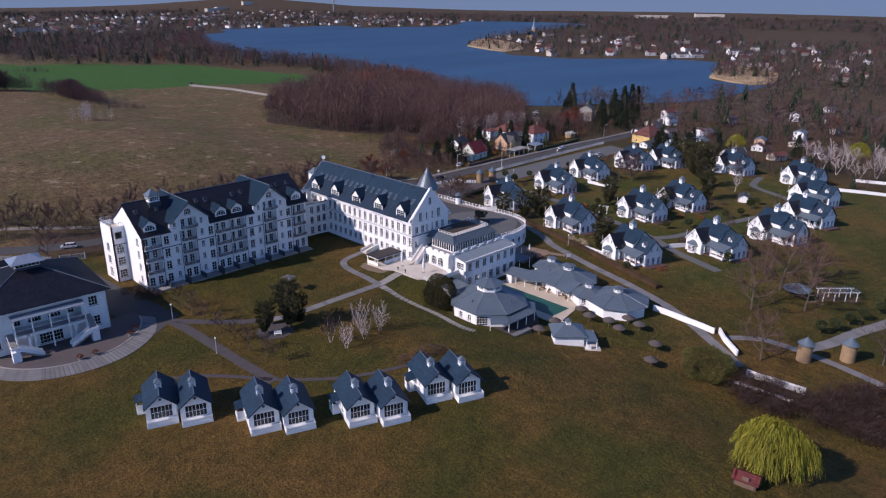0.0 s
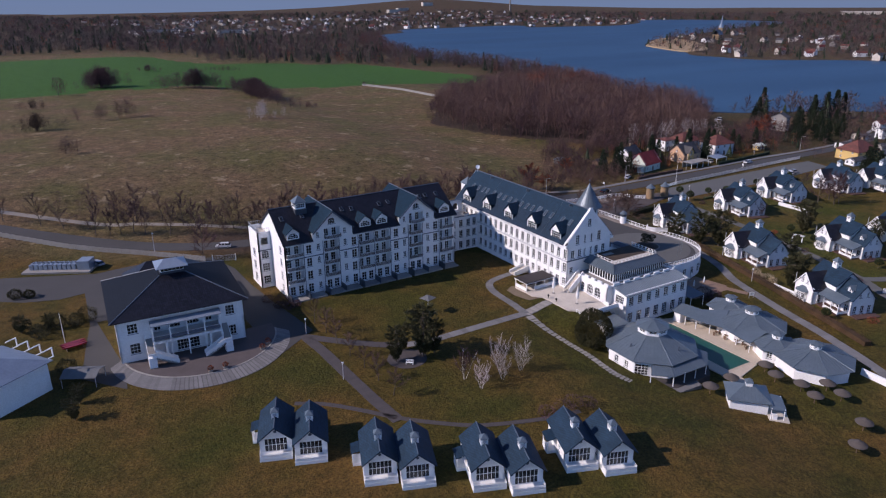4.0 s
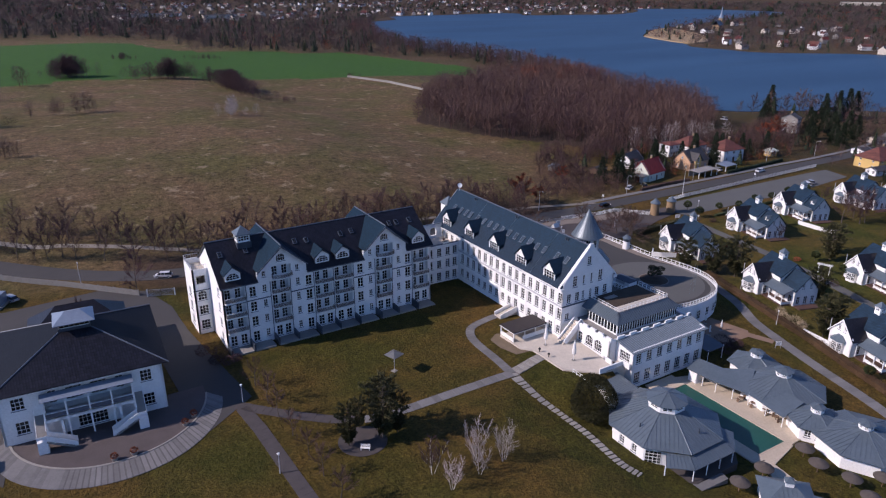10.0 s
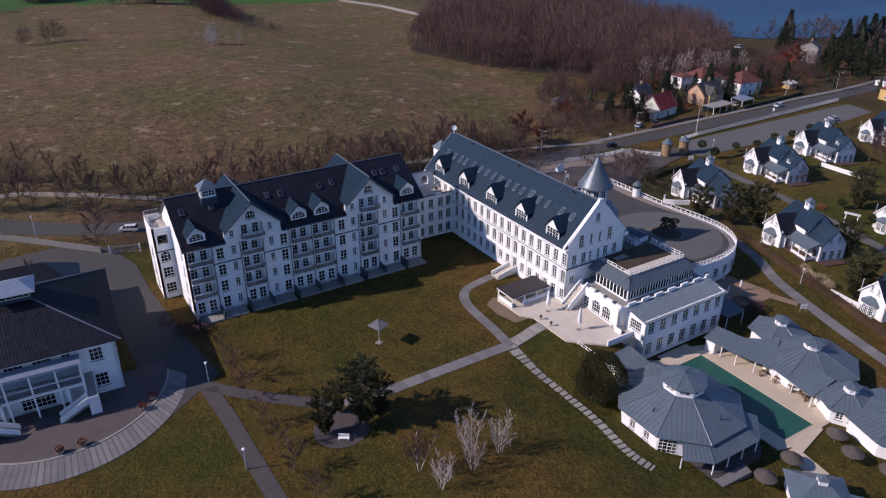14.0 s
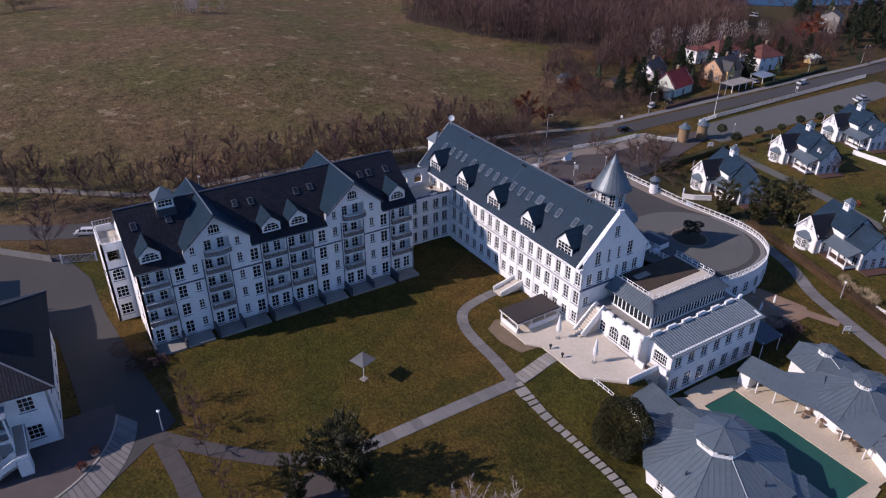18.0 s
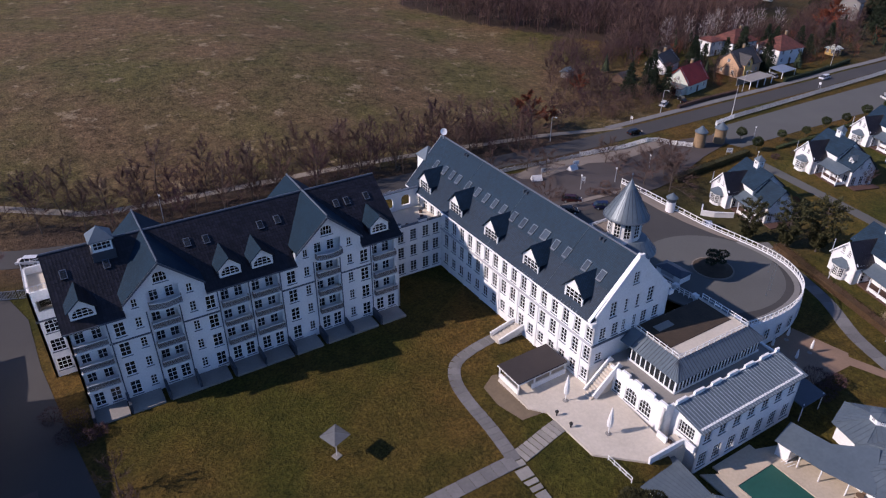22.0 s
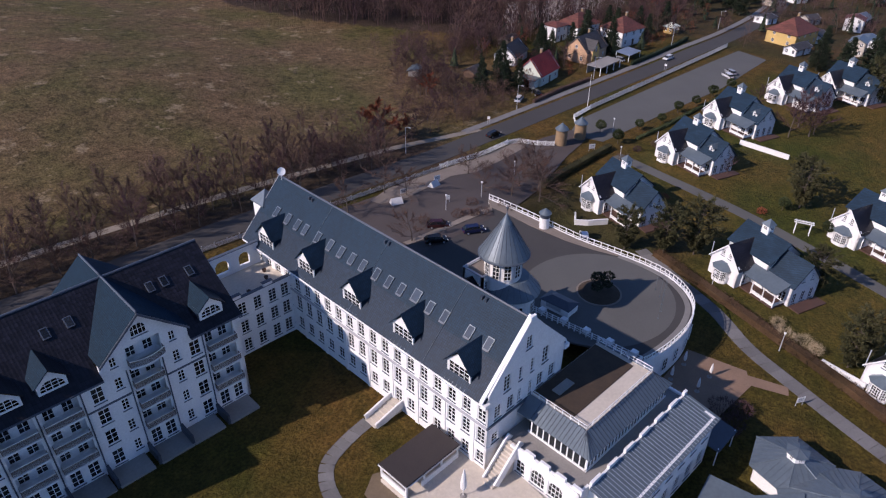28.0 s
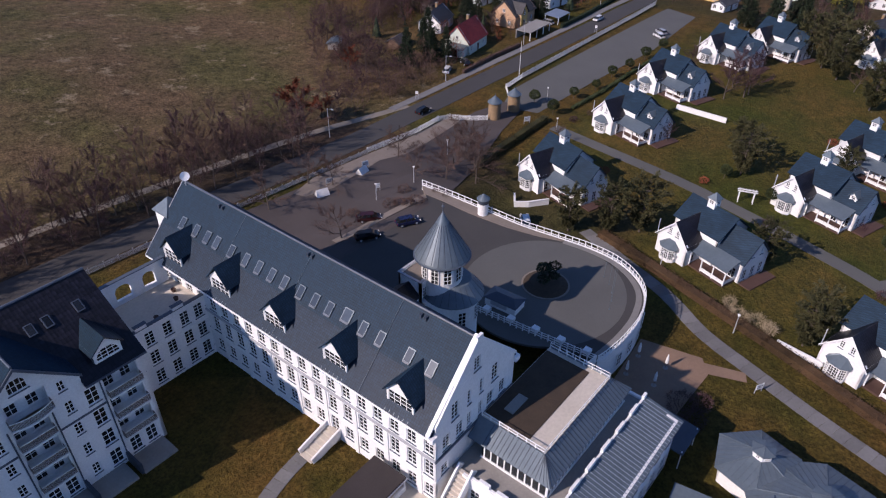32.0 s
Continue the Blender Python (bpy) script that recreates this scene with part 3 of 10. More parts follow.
def flat(ring, z, thick=0.4):
    """A level polygon, which may be hollow in outline, with thickness."""
    bm = bmesh.new()
    face = bm.faces.new([bm.verts.new((x, y, z)) for x, y in ring])
    bmesh.ops.triangulate(bm, faces=[face])
    s = Shape()
    bm.verts.index_update()
    s.add([v.co[:] for v in bm.verts], [tuple(v.index for v in f.verts) for f in bm.faces])
    bm.free()
    s.f = [f if (Vector(s.v[f[1]]) - Vector(s.v[f[0]])).cross(Vector(s.v[f[2]]) - Vector(s.v[f[0]])).z > 0 else f[::-1] for f in s.f]
    k = len(ring)
    s.add([(x, y, z) for x, y in ring] + [(x, y, z - thick) for x, y in ring], [(i, (i + 1) % k, k + (i + 1) % k, k + i) for i in range(k)])
    return s


def draped(ring, lift=0.05, step=4.0):
    """A polygon of ground cover, laid on the ground as a fine net that follows its slope."""
    bm = bmesh.new()
    face = bm.faces.new([bm.verts.new((x, y, 0)) for x, y in ring])
    xs, ys = [p[0] for p in ring], [p[1] for p in ring]
    for axis, lo, hi in ((0, min(xs), max(xs)), (1, min(ys), max(ys))):
        k = int((hi - lo) / step)
        for i in range(1, k):
            at = lo + (hi - lo) * i / k
            co, no = ((at, 0, 0), (1, 0, 0)) if axis == 0 else ((0, at, 0), (0, 1, 0))
            bmesh.ops.bisect_plane(bm, geom=bm.verts[:] + bm.edges[:] + bm.faces[:], plane_co=co, plane_no=no)
    bmesh.ops.triangulate(bm, faces=bm.faces[:])
    for v in bm.verts:
        v.co.z = g(v.co.x, v.co.y) + lift
    bmesh.ops.recalc_face_normals(bm, faces=bm.faces[:])
    s = Shape()
    bm.verts.index_update()
    up = sum(f.normal.z for f in bm.faces) > 0
    s.add([v.co[:] for v in bm.verts], [tuple(v.index for v in (f.verts if up else reversed(f.verts))) for f in bm.faces])
    bm.free()
    return s


def raw_mesh(name, verts, tris, material):
    """A large triangle mesh from arrays."""
    me = bpy.data.meshes.new(name)
    verts, tris = np.asarray(verts, np.float32), np.asarray(tris, np.int32)
    me.vertices.add(len(verts))
    me.vertices.foreach_set("co", verts.ravel())
    me.loops.add(tris.size)
    me.loops.foreach_set("vertex_index", tris.ravel())
    me.polygons.add(len(tris))
    me.polygons.foreach_set("loop_start", np.arange(0, tris.size, 3, dtype=np.int32))
    me.materials.append(material)
    me.update(calc_edges=True)
    return me

# ---- ground, water, roads ----
LAKE = [(614, 101), (533, 96), (468, 94), (425, 103), (395, 124), (356, 147), (328, 160), (313, 178), (322, 200), (330, 290), (360, 380), (380, 470), (385, 560), (375, 640), (373, 706), (405, 846),
        (470, 1010), (525, 1129), (571, 1219), (660, 1283), (714, 1400), (886, 1415), (1040, 1430), (1076, 1385), (1038, 1310), (1160, 1280),
        (1297, 1257), (1488, 1368), (1607, 1485), (1765, 1420), (1819, 1131), (1447, 990), (941, 793), (860, 744), (765, 663), (724, 554)]
LAKE += [(690, 509), (696, 464), (704, 411), (782, 352), (811, 307), (817, 269), (797, 233), (622, 173), (596, 134), (595, 111)]
CROP = [(-420, 430), (-108, 429), (-74, 428), (-50, 440), (-15, 430), (5, 438), (42, 433), (93, 430), (146, 413), (190, 413), (256, 424), (268, 402), (290, 395), (302, 426), (304, 484), (295, 506), (279, 582), (257, 658), (180, 682), (113, 679), (64, 740),
        (47, 815), (7, 813), (-48, 802), (-420, 830)]
WOOD_RING = [(104, 214), (116, 170), (137, 132), (152, 106), (200, 98), (238, 118), (280, 152), (309, 186), (318, 210), (326, 292), (345, 360), (320, 385), (291, 381), (241, 346), (185, 315), (130, 250)]


def axis_steps(lo, hi, step, reach, grow=1.045):
    mid = list(np.arange(lo, hi + step / 2, step))
    up, down, s = [hi], [lo], step
    while up[-1] < reach:
        s *= grow
        up.append(min(up[-1] + s, reach))
    s = step
    while down[-1] > -reach:
        s *= grow
        down.append(max(down[-1] - s, -reach))
    return np.array(sorted(set(down[1:] + mid + up[1:])))


def make_ground():
    xs, ys = axis_steps(-150, 260, 2.4, 3400), axis_steps(-150, 230, 2.4, 3400)
    nx, ny = len(xs), len(ys)
    x, y = np.meshgrid(xs, ys)
    x, y = x.ravel(), y.ravel()
    z = gz(x, y)
    i = (np.arange(ny - 1)[:, None] * nx + np.arange(nx - 1)[None]).ravel()
    tris = np.concatenate([np.stack([i, i + 1, i + nx + 1], 1), np.stack([i, i + nx + 1, i + nx], 1)])
    me = raw_mesh("ground", np.stack([x, y, z], 1), tris, GROUND)
    wob = 4 * np.sin(x * 0.11) + 3 * np.sin(y * 0.13 + x * 0.05)
    meadow = ss(36, 50, y + wob * 0.6 + 30 * ss(-60, -130, x) * -1) * (1 - ss(60, 120, x) * (1 - ss(40, 70, y)))
    meadow = np.maximum(meadow * (1 - ss(100, 160, x) * (1 - ss(150, 230, y))), ss(300, 420, np.hypot(x, y)))
    crop = inside(x, y, CROP).astype(float)
    crop = np.maximum(crop, 0.14 * ss(48, 62, x) * (1 - ss(190, 220, x)) * (1 - ss(8, 16, y)) * ss(-125, -105, y))
    litter = inside(x, y, WOOD_RING) * 0.9
    litter = np.maximum(litter, 0.85 * ss(34, 42, y + wob * 0.4) * (1 - ss(52, 66, y + wob)) * (1 - ss(60, 80, x)) * ss(-80, -60, x))
    litter = np.maximum(litter, 0.7 * ss(800, 1100, np.hypot(x, y)))
    litter = np.maximum(litter, 0.5 * ss(195, 225, x) * (1 - inside(x, y, CROP)) * ss(-140, -100, y))
    litter = np.maximum(litter, 0.5 * ss(50, 62, x) * (1 - ss(74, 84, x)) * ss(-26, -18, y) * (1 - ss(20, 26, y)))
    col = np.zeros((len(x), 4), np.float32)
    col[:, 0], col[:, 1], col[:, 2], col[:, 3] = meadow, crop, litter * (1 - crop), 1
    layer = me.color_attributes.new("cover", "FLOAT_COLOR", "POINT")
    layer.data.foreach_set("color", col.ravel())
    me.shade_smooth()
    tagged(new("ground", me), "lawn, rough brown meadow and green crop in early spring", "ground", kind="structure")


make_ground()
tagged(part("lake", flat(smooth_path(LAKE + LAKE[:1], 4)[:-1], -9.1, 0.6), WATER), "wide blue lake with a light chop", "lake", kind="structure")
for ring in ([(765, 664), (724, 556), (765, 548), (830, 600), (900, 680), (950, 780), (884, 756)],
             [(622, 173), (596, 134), (595, 111), (623, 104), (718, 138), (790, 192), (805, 237)]):
    s = flat(smooth_path(ring + ring[:1], 5)[:-1], -7.6, 2.0)
    for _ in range(2600):
        x, y = random.uniform(min(p[0] for p in ring), max(p[0] for p in ring)), random.uniform(min(p[1] for p in ring), max(p[1] for p in ring))
        if inside(x, y, ring):
            a, w, h = random.uniform(0, 6.3), random.uniform(0.6, 1.6), random.uniform(0.4, 1.1)
            s.add([(x - w * math.cos(a), y - w * math.sin(a), -7.7), (x + w * math.cos(a), y + w * math.sin(a), -7.7), (x, y, -7.6 + h)], [(0, 1, 2)])
    single("reed_bed", s, REED, "straw-coloured dry reed bed at the lake shore", "reeds", kind="stuff")

ROAD = smooth_path([(-190, 150), (-130, 98), (-104, 76), (-77, 55), (-56, 46.5), (-20, 43), (20, 42.5), (60, 43), (86, 44), (140, 43.6), (186, 43.6), (233, 46), (300, 58), (380, 82)])
tagged(part("road", strip(ROAD, 6.6, 0.07), ASPHALT), "dark worn asphalt country road", "road", kind="structure")
tagged(part("pavement", strip([p for p in [(x, y + 5.6) for x, y in ROAD] if p[0] > 78], 2.2, 0.12), SLAB), "pale paved footway along the road", "pavement", kind="structure")
TRACK = smooth_path([(-190, 172), (-150, 130), (-98, 86.7), (-83.2, 79.7), (-68.3, 72.1), (-57.4, 65), (-48.2, 60.4), (-17, 57.3), (8.4, 55.6), (37.5, 54.4), (60, 53), (74, 50.5), (86, 48.2)])
tagged(part("field_track", strip(TRACK, 2.2, 0.06), SAND), "sandy field track between bare trees", "track", kind="structure")
LOT = [(104, 21), (130, 20.5), (165, 19), (204, 22), (207, 33.5), (150, 34), (112, 34), (101, 30)]
tagged(part("car_park", draped(LOT, 0.08), ASPHALT_PALE), "grey asphalt car park behind the fence", "car park", kind="structure")
YARD = [(15, 7.5), (50, 7.5), (66, 14), (90, 22), (103, 25), (104, 31), (94, 33), (70, 33.5), (40, 35), (17, 35.5)]
tagged(part("forecourt", draped(YARD, 0.14, 2.4), YARD_TAR), "dark asphalt forecourt with tree shade", "forecourt", kind="structure")
VERGE = [(37.7, 31.7), (43.6, 30.1), (54.2, 31.1), (58.8, 32.0), (65.3, 30), (84, 32), (87.7, 32.6), (87, 36.0), (71, 35.6), (58.6, 36.2), (43.8, 36.2), (36.8, 34)]
tagged(part("gravel_verge", draped(VERGE, 0.2, 2.4), GRAVEL), "tan gravel verge between forecourt and fence", "verge", kind="structure")
tagged(part("kerb_strip", strip(smooth_path([(29, 14.2), (34.5, 13.4), (40, 13.0), (45.5, 12.4), (50.6, 11.6)], 4), 1.7, 0.24, 1.5), GRAVEL), "pale gravel strip with low shrubs beside the parked cars", "verge", kind="structure")
DRIVE = [(-73, -27), (-62, -19), (-64.5, 0), (-66, 14), (-66.5, 28), (-70, 40), (-80, 46), (-100, 44), (-140, 62), (-150, 50), (-125, 38.5), (-117, 32.5), (-109.4, 30), (-103.6, 31), (-104.5, 10.4), (-106.6, -1.8), (-108.6, -15.3), (-101.5, -24), (-100.5, -16), (-103, 11), (-74, 11), (-73, -14)]
tagged(part("driveway", draped(DRIVE, 0.06), ASPHALT), "grey asphalt service drive beside the hall", "driveway", kind="structure")


def slab_path(name, path, wide, label, material, step=1.6, gap=0.05, every=1.0, lift=0.07):
    """A path of separate paving pieces across its width."""
    top = thing(name, pose(0, 0, 0), label, "path", kind="structure")
    along, k = 0.0, 0
    for (xa, ya), (xb, yb) in zip(path, path[1:]):
        d = math.hypot(xb - xa, yb - ya)
        count = max(1, round(d / step))
        turn = math.degrees(math.atan2(yb - ya, xb - xa))
        piece = d / count
        key = ("slab", round(piece, 2), wide, gap, material.name)
        if key not in MESHES:
            MESHES[key] = Shape().box(-piece / 2 * every + gap / 2, -wide / 2, -0.35, piece / 2 * every - gap / 2, wide / 2, 0).mesh("paving_slab", material)
        for i in range(count):
            t = (i + 0.5) / count
            x, y = xa + (xb - xa) * t, ya + (yb - ya) * t
            slope = math.degrees(math.atan2(g(xb, yb) - g(xa, ya), d))
            part("paving_slab", MESHES[key], None, top, "", pose(x, y, g(x, y) + lift, 0, -slope, turn))
    return top


CROSS = (-16.2, -37.2)
slab_path("garden_path", [(-47.5, -36.2), (-44.5, -37.0), (-40, -37.3), (-29.5, -37.2), CROSS], 2.2, "grey slab path across the lawn", SLAB)
slab_path("sett_path", [(-65.2, -20.4), (-62.5, -23.5), (-57.8, -28.4), (-52.4, -33.2), (-47.6, -36.2)], 2.3, "brown-grey sett path from the hall to the pines", SETTS, 1.5, 0.03)
slab_path("garden_path", smooth_path([CROSS, (-15.6, -31), (-15.4, -25), (-14.6, -20.5), (-12.4, -17.3), (-8.3, -15.9), (-4.2, -15.3)], 3), 1.9, "grey slab path curving to the hotel steps", SLAB, 1.3)
slab_path("stepping_path", smooth_path([CROSS, (-16.4, -44), (-15.7, -49), (-15.4, -53.5), (-15.4, -58), (-16.0, -63), (-16.3, -67), (-15.5, -70.4)], 4), 2.0, "pale stone slabs with grass joints", SLAB_PALE, 1.25, 0.28)
slab_path("stone_steps", [(-15.2, -36.9), (-7.4, -35.6)], 2.4, "broad pale steps up to the terrace", SLAB_PALE, 0.9, 0.14, lift=0.12)
slab_path("cobbled_walk", [(-64.6, -21.8), (-63.8, -30), (-63.3, -43), (-62.9, -52), (-62.2, -60.5)], 2.4, "brown-grey sett walk down to the cabins", SETTS, 1.5, 0.03)
slab_path("cabin_walk", smooth_path([(-76, -45.5), (-71.1, -48.8), (-66, -54.5), (-62, -59.5), (-56.8, -64.6), (-50.4, -69.4), (-40, -73.5), (-33, -75)], 3), 1.1, "narrow dark sett walk behind the cabins", SETTS, 1.5, 0.03)
PROM = smooth_path([(66, -14), (62, -24), (58, -34), (53, -42), (50, -50), (46, -62), (42, -76), (36, -92), (28, -106), (20, -118)], 4)
slab_path("promenade", PROM, 2.6, "grey paved walk along the hedge", SLAB, 2.0, 0.04)
LANE = smooth_path([(100, 14), (98, 0), (95, -20), (91, -36), (87.5, -48), (83, -61), (76, -74), (70, -90)], 5)
tagged(part("lane", strip(LANE, 3.2, 0.07), ASPHALT_PALE), "grey lane between the cottages", "lane", kind="structure")
LANE_B = smooth_path([(196, -52), (184, -54), (176, -58), (160, -80), (120, -72), (92, -66), (83, -61)], 5)
tagged(part("lane", strip(LANE_B, 3.0, 0.075), ASPHALT_PALE), "grey loop lane between the far cottages", "lane", kind="structure")

tagged(part("planting_bed", draped([(-12.0, -24.0), (-9.4, -22.4), (-6.8, -23.4), (-6.0, -30), (-8.3, -32.6), (-11.2, -32.2), (-12.3, -28)], 0.05, 1.5), EARTH), "bare tan planting bed round the garden bar", "bed", kind="structure")
# the ring of paving before the hall
RING_DARK = surface("dark_grey_paving_band", (0.105, 0.10, 0.098), None, 0.85, 3.0, 0.5, 0.2)
ring_walk = thing("ring_walk", pose(0, 0, 0), "curved band of grey and pale paving before the hall", "paving", kind="structure")


def on_ring(centre, radius, degrees):
    return (centre[0] + radius * math.cos(radians(degrees)), centre[1] + radius * math.sin(radians(degrees)))


RING_OUT, RING_IN = ((-84.8, -13.1), 18.4), ((-84.6, -10.6), 16.1)
for i in range(60):
    a = 182 + 2.8 * i
    striped = 236 < a < 334
    for lo, hi, mat in ((0, 2.05 if striped else 2.76, SLAB), (2.09, 2.78, RING_DARK))[:2 if striped else 1]:
        cs = [on_ring(*RING_IN, a + lo), on_ring(*RING_OUT, a + lo), on_ring(*RING_OUT, a + hi), on_ring(*RING_IN, a + hi)]
        part("paving_band", Shape().prism(cs, -0.4, 0.1 + 0.004 * (i % 3)), mat, ring_walk)
kerb = Shape()
kerb.sweep([(*on_ring(RING_IN[0], 15.95, 182 + 3 * i), 0.2) for i in range(57)], 0.32, 0.4)
part("kerb", kerb, SLAB_PALE, ring_walk, "pale inner kerb")
part("inner_court", Shape().prism([on_ring(RING_IN[0], 15.8, 180 + 6 * i) for i in range(31)], -0.4, 0.08), COBBLE, ring_walk)


# ---- west wing of the hotel ----
FLOORS = [0.95, 4.35, 7.7, 11.05]
wing = thing("hotel_west_wing", pose(0, 0, 0), "long white hotel wing with dark tiled gabled roof", "hotel")
BAYS = [(-61.0, -56.2), (-51.1, -46.8), (-41.6, -37.1), (-37.1, -32.4), (-27.1, -22.8), (-17.6, -13.0)]
COLUMNS = {"big": (-54.8, -42.7, -30.7, -18.7), "small": (-52.3, -45.1, -28.2, -21.1)}


def west_front():
    wins, holes = [], []
    for k, z in enumerate(FLOORS):
        for x in COLUMNS["big"]:
            wins.append((x, z - (0.3 if k == 0 else 0.2), 1.4, 2.35 if k == 0 else 2.25, 2, 3))
        for x in COLUMNS["small"]:
            wins.append((x, z + 0.35, 0.9, 1.65, 2, 3))
        for a, b in BAYS:
            if k == 0:
                for x in (a + (b - a) * 0.3, a + (b - a) * 0.74):
                    wins.append((x, z - 0.25, 1.35, 2.3, 2, 3))
            else:
                holes.append((a + 0.35, z - 0.35, b - 0.35, min(z + 2.5, 13.4)))
    for x in COLUMNS["small"]:
        wins.append((x, 14.7, 0.8, 1.35, 2, 2))
    for c in (-48.4, -24.5):
        wins.append((c - 0.1, 17.5, 1.9, 1.6, 4, 2, True))
        holes.append((c - 2.2, 14.0, c + 2.0, 16.6))
    prof = [(-61, 14.3), (-53.75, 14.3), (-53.7, 15.9), (-48.4, 20.6), (-43.1, 15.9), (-43.05, 14.3), (-29.85, 14.3), (-29.8, 15.9), (-24.5, 20.6), (-19.2, 15.9), (-19.15, 14.3), (-12.6, 14.3)]
    facade(wing, pose(0, 0, 0), prof, wins, name="front_wall", base=-1.0, holes=holes)
    # recessed back of the loggias with their doors
    wins = []
    for a, b in BAYS:
        for z in FLOORS[1:]:
            for x in (a + (b - a) * 0.28, a + (b - a) * 0.72):
                wins.append((x, z - 0.3, 1.25, 2.25, 2, 3))
    for c in (-48.4, -24.5):
        for x in (c - 1.2, c + 0.9):
            wins.append((x, 14.05, 1.2, 2.1, 2, 3))
    facade(wing, pose(0, 1.3, 0), [(-60.6, 14.4), (-53.7, 14.4), (-51.5, 16.9), (-45.3, 16.9), (-43.1, 14.4), (-29.8, 14.4), (-27.6, 16.9), (-21.4, 16.9), (-19.2, 14.4), (-13, 14.4)],
           wins, name="loggia_wall", base=3.6, thick=0.25, sill=False)


west_front()


def balcony(parent, x0, x1, z, out=0.75, bulge=0.0):
    b = part("balcony", Shape().box(x0, -out, z - 0.22, x1, 1.3, z), PLASTER, parent)
    k = 8
    pts = [(x0 + 0.04 + (x1 - x0 - 0.08) * i / k, -out + 0.06 - bulge * math.sin(math.pi * i / k) * (1 if i not in (0, k) else 0)) for i in range(k + 1)]
    s = Shape().sweep([(x, y, z + 1.06) for x, y in pts], 0.07, 0.09)
    part("handrail", s, WHITE, b)
    s = Shape()
    for (xa, ya), (xb, yb) in zip(pts, pts[1:]):
        for i in range(5):
            t = (i + 0.5) / 5
            x, y = xa + (xb - xa) * t, ya + (yb - ya) * t
            s.box(x - 0.03, y - 0.015, z + 0.14, x + 0.03, y + 0.015, z + 1.0)
    for x in (x0 + 0.04, x1 - 0.04):
        s.box(x - 0.02, -out + 0.06, z + 0.14, x + 0.02, 0, z + 1.0)
    part("rail_panel", s, BALCONY_RAIL, b, "brown-grey slatted panel")
    if bulge:
        part("bowed_slab", Shape().prism([(x, y) for x, y in pts][::1] + [(x1 - 0.1, -out + 0.2), (x0 + 0.1, -out + 0.2)], z - 0.2, z + 0.01), PLASTER, b)


for a, b in BAYS:
    for z in FLOORS[1:]:
        balcony(wing, a + 0.3, b - 0.3, z - 0.35)
for c in (-48.4, -24.5):
    balcony(wing, c - 2.25, c + 2.05, 14.0, 0.85, 0.5)
for x in (-56.2, -51.1, -46.8, -41.6, -37.1, -32.4, -27.1, -22.8, -17.6):
    part("downpipe", Shape().tube((x, -0.1, 0.2), (x, -0.1, 13.6), 0.08, 0.08, 6), TRIM, wing)
for x0, x1 in ((-61.05, -56.3), (-56.1, -51.2), (-46.7, -41.7), (-32.3, -27.2), (-22.7, -17.7)):
    part("string_course", Shape().box(x0, -0.09, 10.0, x1, 0.0, 10.24), TRIM, wing)
# ends and back
END_WINS = [(u, z + 0.2, 1.3, 1.9, 2, 3) for z in FLOORS for u in (3.0, 15.2)]
facade(wing, Matrix.Translation((-61, 18.2, 0)) @ pose(0, 0, 0, 0, 0, -90), [(0, 14.3), (9.1, 20.4), (18.2, 14.3)], END_WINS, name="end_wall", base=-1.0)
facade(wing, Matrix.Translation((-12.6, 0, 0)) @ pose(0, 0, 0, 0, 0, 90), [(0, 14.3), (9.1, 20.4), (18.2, 14.3)], END_WINS[4:], name="end_wall", base=-1.0)
facade(wing, Matrix.Translation((-12.6, 18.2, 0)) @ pose(0, 0, 0, 0, 0, 180), [(0, 14.3), (48.4, 14.3)], [(3 + 4.2 * i, z + 0.2, 1.3, 1.9, 2, 3) for i in range(11) for z in FLOORS], name="back_wall", base=-1.5)
# main roof, in two tiled slopes, and the cross roofs over the gables
EAVE, RIDGE, RY = 14.68, 20.9, 9.1
for x0, x1, y in ((-61.4, -53.7, -0.7), (-53.7, -43.1, 1.5), (-43.1, -29.8, -0.7), (-29.8, -19.2, 1.5), (-19.2, -12.2, -0.7)):
    for back in (False, True):
        z = EAVE + y * (RIDGE - EAVE) / RY
        ya, yb = (2 * RY - y, RY) if back else (y, RY)
        ring = [(x0, ya, z), (x1, ya, z), (x1, yb, RIDGE), (x0, yb, RIDGE)]
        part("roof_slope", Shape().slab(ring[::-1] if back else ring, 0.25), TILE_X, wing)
    if y < 0:
        part("gutter", Shape().box(x0, -0.85, 14.0, x1, -0.7, 14.16), TRIM, wing)
part("ridge_cap", Shape().tube((-61.4, RY, RIDGE + 0.02), (-12.2, RY, RIDGE + 0.02), 0.16, 0.16, 6), TRIM, wing)
